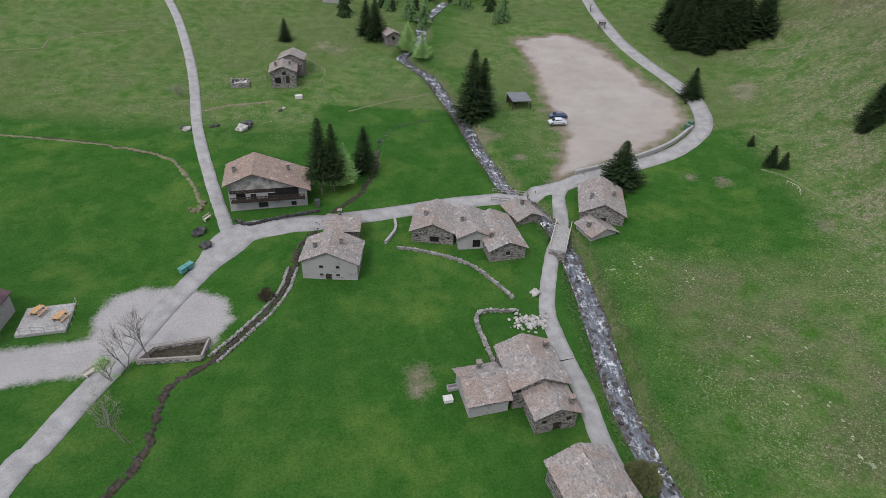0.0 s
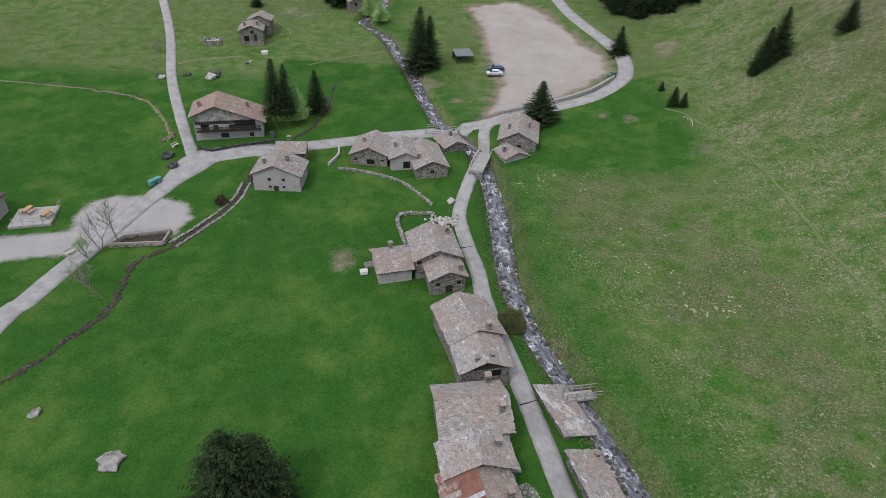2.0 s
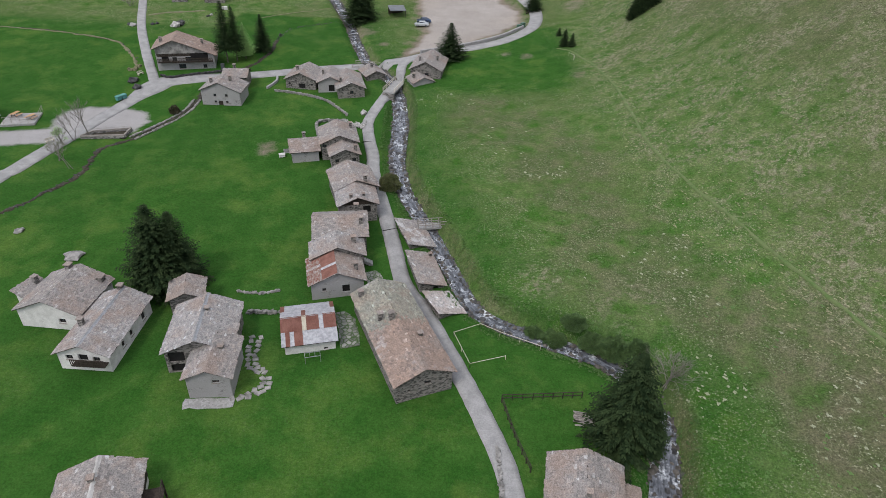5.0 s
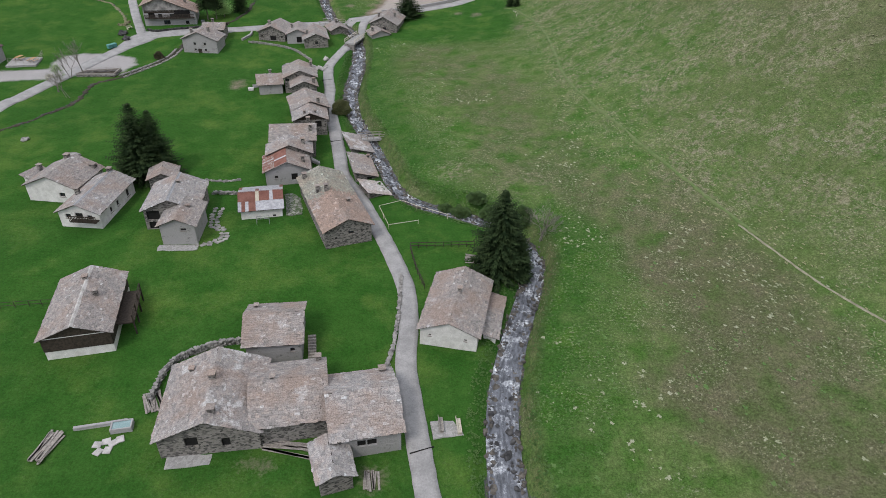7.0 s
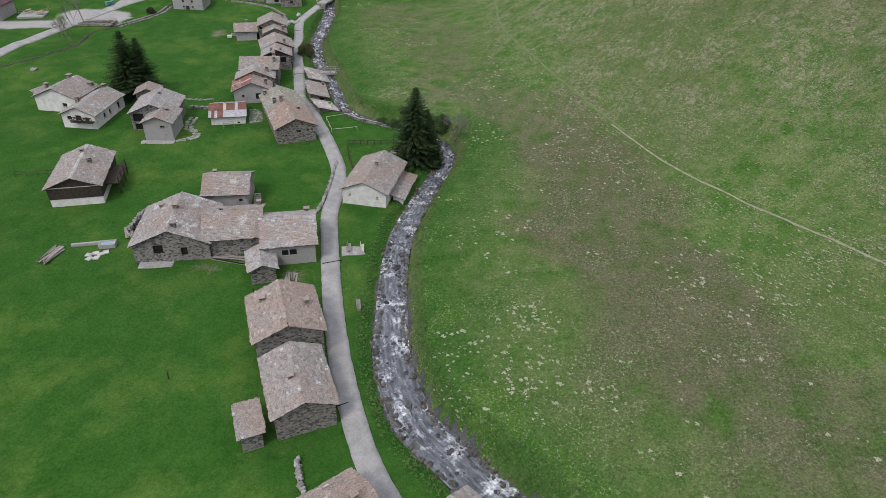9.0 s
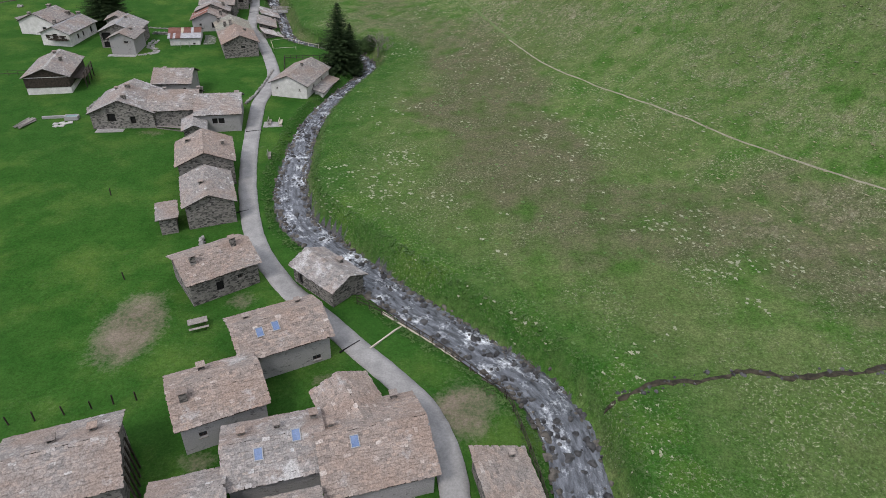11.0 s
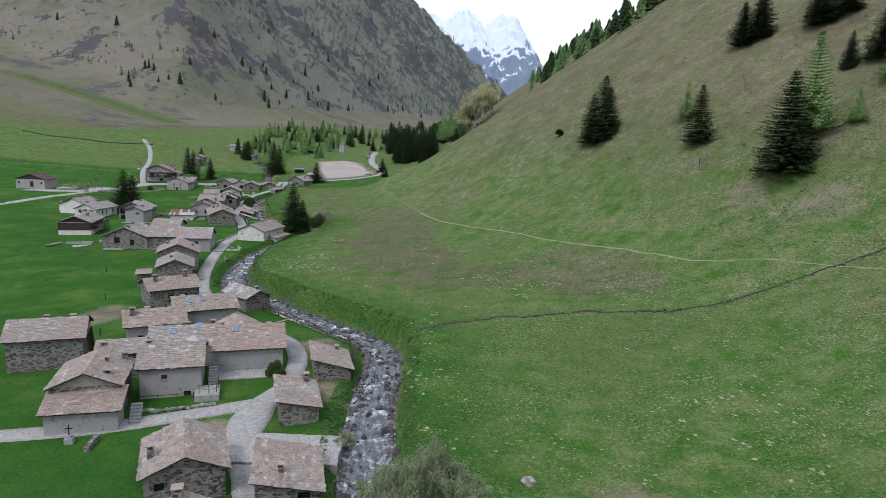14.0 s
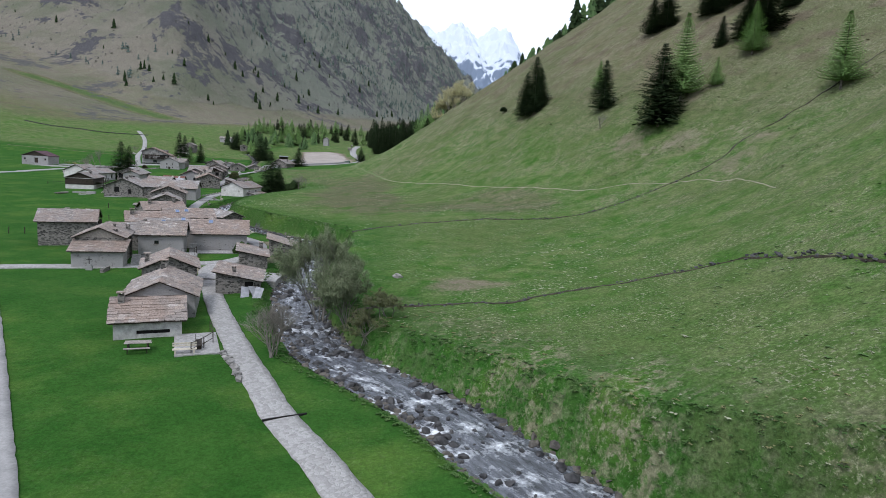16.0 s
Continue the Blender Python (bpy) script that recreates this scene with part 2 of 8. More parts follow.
PALEROCK = simple("pale_boulder", (0.30, 0.29, 0.27), (0.48, 0.46, 0.44), 1.5, 0.9, 0.7, 0.06)
DARK = simple("dark_interior", (0.006, 0.006, 0.006), (0.012, 0.011, 0.010), 2.0, 0.9)
METAL = simple("zinc_sheet", (0.26, 0.27, 0.28), (0.36, 0.36, 0.37), 3.0, 0.45, 0.1, 0.01, 0.6)
SHRUB = simple("juniper_green", (0.045, 0.090, 0.026), (0.085, 0.145, 0.046), 1.2, 0.7, 0.2)
NEEDLE = simple("spruce_needles", (0.012, 0.024, 0.010), (0.037, 0.058, 0.023), 0.9, 0.9, 0.2, spec=0.05)
LARCH = simple("fresh_larch_needles", (0.18, 0.325, 0.088), (0.26, 0.42, 0.135), 0.9, 0.7, 0.2)
BARK = simple("grey_bark", (0.09, 0.075, 0.06), (0.17, 0.15, 0.13), 6.0, 0.9, 0.6, 0.03)

# ---- lie of the land ----
STREAM = [(2.3, 217), (-4.7, 198), (-4.8, 183), (-9.8, 171), (-1.8, 159.5), (2.6, 146.7), (6.5, 133.8), (9.2, 121.4), (11.6, 112.8), (13.6, 106), (18.2, 100.2), (21.3, 93), (22.8, 86.5), (23.6, 80),
          (24.1, 73.5), (24.2, 66), (24.2, 59.5), (24.5, 52), (26.4, 42), (29.1, 34.2), (31.1, 29), (32.7, 24), (34.4, 18.8), (35.5, 15), (37.4, 10.4), (41, 7.4), (45, 5.5), (49, 3.5), (53, 1.2)]
STREAM += [(56, -3), (56.9, -8), (55.6, -13.5), (54, -18.5), (51.9, -25.3), (50.2, -32.5), (49.6, -40), (49.8, -48.5), (50.4, -56.5), (53, -64.2), (56.8, -68.6), (62, -74.2), (67.9, -80), (72.7, -84.2), (77, -88.3),
           (80.6, -91.8), (82.5, -96.6), (82.8, -103), (82.6, -111), (82.8, -118), (83.4, -125), (84.6, -131), (86.4, -137.5), (88.6, -143.8), (91.2, -149.6), (95, -153.8), (99, -158), (102.2, -162), (104.6, -166.4), (109, -173), (117.5, -184), (140, -210)]
BROOK = [(4, 136.5), (-4, 132.5), (-9.8, 127.4), (-11.7, 117.8), (-11.7, 108.4), (-13.7, 101.3), (-17.5, 95.8), (-20.9, 88), (-21.6, 82.8), (-21.8, 75.1), (-22.9, 70.4), (-25.4, 64.8), (-27.8, 59.9), (-29.6, 57.7),
         (-31.8, 55), (-31.7, 51.8), (-31.2, 46.9), (-31.8, 43.1), (-34, 37.5), (-37.4, 31), (-42, 25), (-60, 10), (-90, -5)]
GULLY = [(83.6, -96.2), (86.8, -95.2), (91, -94.4), (95.4, -94), (104.1, -94.6), (109.6, -94.6), (114, -94.7), (122.4, -95.3), (127, -95.6), (133, -95.8), (138.5, -96.4), (142.1, -98.4), (146.5, -98.7), (150.8, -97.8), (155.4, -97.6), (165, -98), (185, -95)]
GULLY_LOW = [(89, -144.5), (95, -142.9), (101.3, -143), (106.4, -143.1), (110.1, -142.4), (115.6, -141.6), (121.1, -143.1), (124.6, -144.8), (127, -148), (128.5, -156), (130, -172)]
LANE = [(49.4, 230), (49.6, 217), (50, 201), (53.1, 175.8), (58.9, 157), (61.2, 147), (61.4, 138.4), (58.6, 127.8), (50.2, 118.3), (40.7, 112.9), (29.7, 108.3)]
LANE_LOW = [(25.5, 106), (23.3, 101.5), (22.9, 96), (22.2, 91), (20, 85), (18, 76), (17.3, 71), (17.6, 66.8), (18.6, 60.4), (19.7, 54.6), (20.3, 48.2), (21.5, 42.4), (23.8, 32.3), (25.5, 24.2), (27.2, 16), (29.7, 10.6), (32.2, 4.9), (36.3, -5.8), (39, -14.6), (39.6, -22.2), (39.5, -28),
            (40.4, -34.4), (42, -44), (43.4, -51), (45.6, -59.9), (49.2, -70), (53.9, -77.4), (59, -82.8), (63.6, -87.6), (67.7, -91.8), (70.2, -95), (72.1, -100.3), (72.7, -106)]
LANE_END = [(72.7, -105.6), (72.2, -109.2), (71.2, -113.5), (71.2, -119), (72, -122.8), (75.2, -131.3), (80, -142.2), (84.7, -152), (87.8, -158), (90.4, -163.2), (93.7, -168.4), (96.1, -172.6), (103, -185), (112, -200)]
WEST = [(29.7, 108.3), (23.1, 104), (14.2, 101.6), (3.5, 99.2), (-6.5, 96), (-16.2, 93.1), (-25.5, 90.8), (-31.6, 88.3), (-34, 83), (-35.9, 76.1), (-37.7, 69.4), (-40, 58.2), (-41.6, 51.6), (-42.9, 45.1), (-44.1, 40.8), (-45.5, 15), (-47, -20)]
NORTH = [(-33, 86), (-36, 92.5), (-41.7, 104.3), (-50.1, 123.6), (-59.1, 149), (-68, 170.6), (-78.2, 191.8), (-92, 215)]
BRANCH = [(71.5, -112.6), (64, -116.7), (57.3, -119.9), (48.8, -122.4), (40, -126.3)]
BACKWAY = [(58, -141), (66.9, -153.5), (80, -172.2), (90, -187)]
FOOTPATH = [(66, 99), (67.8, 71), (68.4, 54), (70, 42), (74.5, 24), (79.5, 8), (84.5, -7), (89.2, -20.5), (96, -33), (104, -45.5), (112, -58.5), (122, -73), (129, -82), (135, -89), (139.8, -97), (142.6, -108), (142, -118), (140, -128)]


def spline(pts, step=1.0):
    """Points along a smooth curve through pts."""
    p = np.array(pts, float)
    ext = np.vstack([2 * p[0] - p[1], p, 2 * p[-1] - p[-2]])
    out = []
    for i in range(len(p) - 1):
        a, b, c, d = ext[i:i + 4]
        k = max(2, int(np.linalg.norm(c - b) / step))
        for t in np.arange(k)[:, None] / k:
            t = t[0]
            out.append(0.5 * (2 * b + (c - a) * t + (2 * a - 5 * b + 4 * c - d) * t * t + (3 * b - a - 3 * c + d) * t ** 3))
    out.append(p[-1])
    return np.array(out)


def dist_to(pts, x, y):
    """Distance from points to a polyline, and how far along it (0 to 1) the nearest place lies."""
    x, y = np.ravel(x), np.ravel(y)
    best, where = np.full(len(x), 1e9), np.zeros(len(x))
    p = np.array(pts)
    for i in range(len(p) - 1):
        ax, ay = p[i]
        dx, dy = p[i + 1] - p[i]
        t = np.clip(((x - ax) * dx + (y - ay) * dy) / (dx * dx + dy * dy), 0, 1)
        d = np.hypot(x - ax - t * dx, y - ay - t * dy)
        near = d < best
        best[near], where[near] = d[near], (i + t[near]) / (len(p) - 1)
    return best, where


def softplus(u):
    return np.log1p(np.exp(np.clip(u, -40, 40)))


def smooth(u):
    u = np.clip(u, 0, 1)
    return u * u * (3 - 2 * u)


S_XY = spline(STREAM, 2.0)
S_ORDER = np.argsort(S_XY[:, 1])
FLOOR_Y = [-400, -180, -150, -120, -90, -65, -40, -10, 20, 55, 80, 95, 110, 150, 220, 420, 1000, 4000]
FLOOR_Z = [-7, -2.3, -1.5, -1.4, -1.0, -0.5, 0.8, 1.6, 2.1, 3.0, 3.6, 5.0, 6.6, 8.6, 17.5, 34, 62, 200]
BANK_Y = [-400, -180, -120, -60, 0, 50, 100, 150, 220, 420, 1000, 4000]
BANK_Z = [-5, -0.7, 1.2, 2.4, 3.7, 4.8, 6.3, 9.0, 17.5, 34, 62, 200]
FOOT_Y = [-400, -170, -130, -95, -60, -25, 10, 45, 90, 150, 300, 500, 900, 1500, 3000]
FOOT_X = [108, 114, 125.8, 130.4, 111, 92.6, 79.8, 69.2, 67.6, 81, 84, 130, 260, 500, 1100]


def up_the_mountain(x, y):
    """How far inside the mountain's foot a place lies: two faces that meet in a spur, ending where the valley bends."""
    a = -((x + 150) * 0.940 - (y - 300) * 0.342) - 20
    b = (x + 150) * 0.43 + (y - 390) * 0.90
    f = np.minimum(a, b) - 12 * np.log1p(np.exp(-np.abs(a - b) / 12))
    return f - 72 * softplus((y - 2100) / 60)


def base(x, y):
    """The land without the stream's bed."""
    z, bank, foot = np.zeros_like(x), np.zeros_like(x), np.zeros_like(x)
    for k in (-6, 0, 6):
        z = z + np.interp(y + k, FLOOR_Y, FLOOR_Z) / 3
        bank = bank + np.interp(y + 2 * k, BANK_Y, BANK_Z) / 3
        foot = foot + np.interp(y + 2.3 * k, FOOT_Y, FOOT_X) / 3
    side = x - np.interp(y, S_XY[S_ORDER, 1], S_XY[S_ORDER, 0])
    z = z + (bank - z) / (1 + np.exp(-np.clip((side - 1.2) / 2.0, -40, 40)))
    z = z + 0.70 * 8 * softplus((x - foot) / 8) + 0.037 * 6 * softplus(side / 6) * smooth((400 - y) / 200)
    left = (-40 - x) + (y - 100) * 0.25
    z = z + 0.05 * 25 * softplus(left / 25) * smooth((y - 40) / 120)
    z = z + 0.20 * 30 * softplus((-150 - x) / 30) * smooth((y - 60) / 200)
    far = up_the_mountain(x, y)
    z = z + 2.1 * np.exp(-((x - 108) / 17) ** 2 - ((y + 91) / 17) ** 2)
    return z + 0.785 * 16 * softplus(far / 16) + 0.10 * 60 * softplus((far - 150) / 60)


def level(along):
    return np.interp(along, WATER_T, WATER_Z)


WATER_T = np.linspace(0, 1, len(STREAM))
_p = np.array(STREAM, float)
_xs = np.interp(_p[:, 1], FLOOR_Y, FLOOR_Z)
WATER_Z = _xs - 0.5
S_HALF_Y = [-300, -170, -152, -110, -60, -40, 10, 40, 70, 100, 200]
S_HALF = [3.6, 3.2, 2.6, 2.3, 2.0, 1.55, 1.0, 1.15, 1.6, 1.1, 1.25]


def land(x, y):
    shape = np.shape(x)
    x, y = np.ravel(np.asarray(x, float)), np.ravel(np.asarray(y, float))
    z = base(x, y)
    near = (np.abs(x - 30) < 240) & (y > -300) & (y < 260)
    if near.any():
        xn, yn = x[near], y[near]
        d, t = dist_to(STREAM, xn, yn)
        hw = np.interp(yn, S_HALF_Y, S_HALF)
        k = smooth((d - hw) / 1.7)
        zn = z[near]
        zn = (level(t) - 0.3) * (1 - k) + zn * k
        for line, w, deep in ((BROOK, 0.5, 0.22), (GULLY, 0.5, 0.12), (GULLY_LOW, 0.5, 0.12)):
            d, t = dist_to(line, xn, yn)
            zn = zn - deep * (1 - smooth((d - w) / 1.6))
        z[near] = zn
    return z.reshape(shape)


def ground_at(x, y):
    return float(land(np.array([x]), np.array([y]))[0])


def mesh_of(name, verts, faces, mat, smooth_shade=False):
    me = bpy.data.meshes.new(name)
    me.from_pydata(verts if isinstance(verts, list) else verts.tolist(), [], faces if isinstance(faces, list) else faces.tolist())
    me.materials.append(mat)
    if smooth_shade:
        me.shade_smooth()
    return me


def grid_faces(nu, nv):
    i = np.arange((nu - 1) * nv).reshape(nu - 1, nv)[:, :-1].ravel()
    return np.stack([i, i + nv, i + nv + 1, i + 1], 1)


LOT = [(20.4, 184), (38.9, 188.3), (45.7, 180), (52.5, 160.6), (58.2, 145), (57.5, 131), (43, 116), (28, 109), (22, 104), (23.5, 113), (27.2, 126), (25.4, 142), (24.4, 158), (23.7, 167)]
YARD = [(-43.2, 73.4), (-36.1, 74.3), (-29.6, 71.8), (-27.6, 67.6), (-29, 62), (-36.4, 60.1), (-40.2, 57), (-51.6, 53.9), (-62, 54), (-62, 59), (-48.8, 61.7), (-45.4, 62.9), (-46.8, 66.8), (-45.8, 71.7)]


def inside(poly, x, y):
    """Signed distance to a polygon's edge: positive inside."""
    p = np.array(poly)
    d, _ = dist_to(poly + [poly[0]], x, y)
    hit = np.zeros(len(x), bool)
    for (ax, ay), (bx, by) in zip(p, np.roll(p, -1, 0)):
        c = ((ay > y) != (by > y)) & (x < (bx - ax) * (y - ay) / (by - ay + 1e-12) + ax)
        hit ^= c
    return np.where(hit, d, -d)


def rise_and_fall(x, y):
    """The unevenness of the turf, the slope and the mountainside, on top of land()."""
    foot = np.interp(y, FOOT_Y, FOOT_X)
    hill = smooth((x - foot + 6) / 30)
    far = up_the_mountain(x, y)
    mount = smooth((far + 6) / 26)
    side = x - np.interp(y, S_XY[S_ORDER, 1], S_XY[S_ORDER, 0])
    road = np.full(len(x), 1e9)
    near = (np.abs(x) < 150) & (y > -230) & (y < 240)
    for line, w in ((LANE, 1.7), (LANE_LOW, 1.3), (LANE_END, 1.3), (WEST, 1.5), (NORTH, 1.2), (BRANCH, 1.3), (BACKWAY, 1.2)):
        road[near] = np.minimum(road[near], dist_to(line, x[near], y[near])[0] - w)
    rough = np.array([noise.fractal((a * 0.09, b * 0.09, 0), 1.0, 2.0, 4) for a, b in zip(x, y)])
    ridges = np.array([noise.ridged_multi_fractal((a * 0.007, b * 0.007, 0.3), 0.8, 2.1, 7, 1.0, 2.0) for a, b in zip(x, y)])
    wet = smooth((dist_to(STREAM, x, y)[0] - np.interp(y, S_HALF_Y, S_HALF) - 0.3) / 2)
    dz = rough * (0.10 + 0.10 * smooth(side / 8) + 0.8 * hill) * smooth((road - 0.3) / 3) * wet + (ridges - 1.0) * 34 * mount * smooth((far - 10) / 160)
    dz = dz - 0.10 * (1 - smooth(road / 0.8))
    return dz, hill, mount, side, ridges


def FINAL(x, y):
    return land(x, y) + rise_and_fall(x, y)[0]


HEATH = [(44, 76), (50, 58), (55, 36), (62, 16), (76, -8), (80, -18), (78, -34), (84, -46), (83, -62), (92, -73), (105, -70), (116, -83)]
GREEN_BAND = [(-262, 374), (-223, 371), (-179, 356), (-121, 323)]


def build_ground():
    gx = np.concatenate([-110 - np.cumsum(1.6 * 1.05 ** np.arange(90))[::-1], np.arange(-110, 172, 0.85), 172 + np.cumsum(1.6 * 1.10 ** np.arange(52))])
    gy = np.concatenate([-216 - np.cumsum(1.6 * 1.14 ** np.arange(36))[::-1], np.arange(-216, 212, 0.85), 212 + np.cumsum(1.6 * 1.03 ** np.arange(142))])
    X, Y = np.meshgrid(gx, gy, indexing="ij")
    x, y = X.ravel(), Y.ravel()
    dz, hill, mount, side, ridges = rise_and_fall(x, y)
    z = land(x, y) + dz
    ragged = np.array([noise.noise((a * 0.22, b * 0.22, 6)) + 0.6 * noise.noise((a * 0.6, b * 0.6, 2)) if abs(a) < 80 and 40 < b < 200 else 0.0 for a, b in zip(x, y)])
    lot, yard = inside(LOT, x, y) + 1.6 * ragged, inside(YARD, x, y) + 0.35 * ragged
    cover = np.zeros((len(x), 4))
    lawn = 1 - smooth((side + 0.5) / 3)
    upper = smooth((y - 112) / 20)
    fan = smooth((-120 - x + 0.55 * (y - 215)) / 40) * smooth((y - 196) / 24)
    left_field = smooth((-44 - x - (y - 60) * 0.05) / 4) * (1 - smooth((y - 114 - (x + 74) * 0.12) / 6))
    strip = smooth((x + 30) / 6) * (1 - smooth((side + 1) / 3)) * (1 - smooth((y - 136) / 6))
    lawn = np.maximum.reduce([lawn * (1 - 0.75 * upper) * (1 - 0.8 * fan), 0.9 * strip, 0.85 * left_field])
    patch_lawn = smooth((side - 1) / 3) * (1 - smooth((x - 56) / 18)) * smooth((y - 66 + (x - 30) * 0.12) / 34) * (1 - smooth((y - 114 - (x - 40) * 0.5) / 5))
    wild = smooth((side - 1) / 3) * (1 - hill) * (0.28 + 0.06 * smooth((-70 - y) / 40) + 0.30 * (1 - smooth((side - 3) / 14)))
    band = dist_to(GREEN_BAND, x, y)[0]
    cover[:, 0] = np.clip(np.maximum.reduce([lawn * (1 - mount), patch_lawn, wild, 0.55 * (1 - smooth((band - 4) / 12))]), 0, 1)
    cover[:, 1] = np.clip(0.95 * hill * (0.08 + 0.92 * smooth((z - 17) / 26)) + mount + 0.85 * fan + smooth((y - 210) / 120) * 0.2, 0, 1) * (0.25 + 0.75 * smooth((band - 4) / 12))
    bare = np.zeros(len(x))
    for bx, by, br, bs in ((40.4, -85.2, 4.2, 0.62), (103.2, -135.6, 6.2, 1.3), (76.9, -110.0, 2.4, 0.5), (68.6, -119.6, 3.4, 0.9), (80, -112, 1.8, 1.6), (54.5, 105, 2.6, 0.8), (50, 107.5, 2.2, 0.8), (10.5, 127, 5, 0.8), (43, -45, 1.6, 2.0), (73.5, -94.5, 4.6, 1.0), (52, -100.5, 2.5, 1.2), (61, -91.5, 2.4, 1.5), (50, -80.5, 2.0, 1.0), (57, -117, 2.0, 1.0), (26, -41.6, 3.0, 2.0), (37, -43, 2.2, 1.0), (13.4, 125.7, 3, 1.0), (17.4, 116.2, 2.2, 0.8), (85, 175, 9, 1.0), (73.5, 144, 5, 0.6), (-28.8, 172.7, 7, 1.2), (-1, 57, 3, 0.6), (64.5, 87.4, 2.5, 0.8), (146, -84, 5, 0.8), (146.5, -103.5, 4.5, 0.9), (152, -101, 3.5, 0.7), (140, -72, 5, 0.7), (152, -70, 5, 1.0), (127.5, -27.5, 3, 1.0)):
        bare = np.maximum(bare, smooth(1.25 - np.hypot(x - bx, (y - by) * bs) / br) * (0.60 if bx == 85 else 0.48 if by > 0 else 0.72 if bx == 40.4 else 0.60 if bx in (73.5, 76.9, 80, 68.6, 103.2) else 0.47))
    heath = dist_to(HEATH, x, y)[0]
    rolling = np.array([noise.fractal((a * 0.045, b * 0.045, 3), 1.0, 2.0, 4) if 20 < a < 150 and -180 < b < 110 else 0.0 for a, b in zip(x, y)])
    foot = np.interp(y, FOOT_Y, FOOT_X)
    herbage = np.zeros((len(x), 4))
    # alpha: wooded tint and painted haze, growing with distance up the valley
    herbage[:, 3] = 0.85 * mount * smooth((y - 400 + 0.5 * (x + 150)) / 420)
    herbage[:, 0] = (1 - smooth((heath - 5 - 9 * rolling) / 9)) * smooth((side - 4) / 6) * (1 - hill) * (0.6 + 0.4 * smooth((20 - y) / 30))
    herbage[:, 1] = np.clip(smooth((x - foot + 4 + 10 * smooth((y + 30) / 30) + 10 * rolling) / 20) * (0.42 + 0.4 * smooth((y + 40) / 40)) * (1 - 0.75 * mount) * smooth((x - 60) / 10) * smooth((420 - y) / 100), 0, 1)
    for bx, by, br, bs in ((144.5, -105, 7, 0.8), (138, -99, 5, 1.3), (128, -92, 6, 1.6), (140, -80, 6, 1.2), (104, -136, 5.5, 1.3), (111, -73, 9, 1.6), (118, -84, 6, 1.2), (150, -90, 8, 1.0), (106, -160, 6, 0.7), (112, -168, 6, 0.8), (57, 8, 6, 1.0), (46, 14, 4, 1.0)):
        herbage[:, 1] = np.maximum(herbage[:, 1], 0.85 * smooth(1.3 - np.hypot(x - bx, (y - by) * bs) / br))
    herbage[:, 2] = 0.9 * smooth(yard / 2 + 1) + 0.6 * smooth((150 - y - (50 - x) * 1.5) / 12 - 2) * smooth(lot / 2 + 1)
    cover[:, 2] = np.clip(np.maximum.reduce([smooth(lot / 8 + 0.45), smooth(yard / 3.2 + 0.5), bare]), 0, 1)
    sd = dist_to(STREAM, x, y)[0] - np.interp(y, S_HALF_Y, S_HALF)
    cover[:, 3] = np.clip(np.maximum.reduce([1 - smooth((sd + 0.5) / 0.95)] + [0.14 * fan, mount * (0.22 + 0.30 * smooth((ridges - 1.0) / 0.8) + 0.16 * smooth((y - 420) / 600))]), 0, 1)
    herbage[:, 0] = np.clip(herbage[:, 0] + 0.55 * smooth(1.6 - np.abs(sd - 1.2)) * (side > 0), 0, 1)
    low_bank = smooth((-136 - y) / 8) * smooth(side / 2) * (1 - smooth((sd - 4 - 5 * rolling) / 4))
    herbage[:, 0] = np.maximum(herbage[:, 0], 0.9 * low_bank)
    herbage[:, 1] = np.maximum(herbage[:, 1], 0.55 * low_bank)
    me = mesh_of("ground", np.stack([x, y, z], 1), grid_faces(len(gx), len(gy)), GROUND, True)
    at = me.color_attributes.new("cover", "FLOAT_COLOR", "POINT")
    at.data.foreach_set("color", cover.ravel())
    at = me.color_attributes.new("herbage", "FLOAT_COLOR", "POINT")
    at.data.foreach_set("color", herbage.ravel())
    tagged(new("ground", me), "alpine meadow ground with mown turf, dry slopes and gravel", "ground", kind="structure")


build_ground()


def ribbon(name, pts, half, lift, mat, label, category, cross=5, wobble=0.05, seed=1, step=0.9, heights=None):
    """A sheet laid along a curve, with a shallow camber, ragged edges and a skirt into the ground."""
    rng = random.Random(seed)
    p = spline(pts, step)
    tang = np.gradient(p, axis=0)
    tang /= np.linalg.norm(tang, axis=1)[:, None] + 1e-9
    side = np.stack([-tang[:, 1], tang[:, 0]], 1)
    hw = np.array([half(a, b) if callable(half) else half for a, b in p])
    el = hw + np.array([rng.uniform(-1, 1) * wobble for _ in p])
    er = hw + np.array([rng.uniform(-1, 1) * wobble for _ in p])
    verts = []
    us = [-1.0] + list(np.linspace(-1, 1, cross)) + [1.0]
    cols = []
    for j, u in enumerate(us):
        q = p + side * (u * np.where(u < 0, el, er))[:, None]
        if heights is None:
            z = land(q[:, 0], q[:, 1]) + lift * (1 - 0.4 * u * u)
        else:
            z = heights(p)
        if j in (0, len(us) - 1):
            z = z - 0.3
        cols.append(np.column_stack([q, z]))
    v = np.stack(cols, 1)
    me = mesh_of(name, v.reshape(-1, 3), grid_faces(len(p), len(us)), mat, True)
    return tagged(new(name, me), label, category, kind="structure")


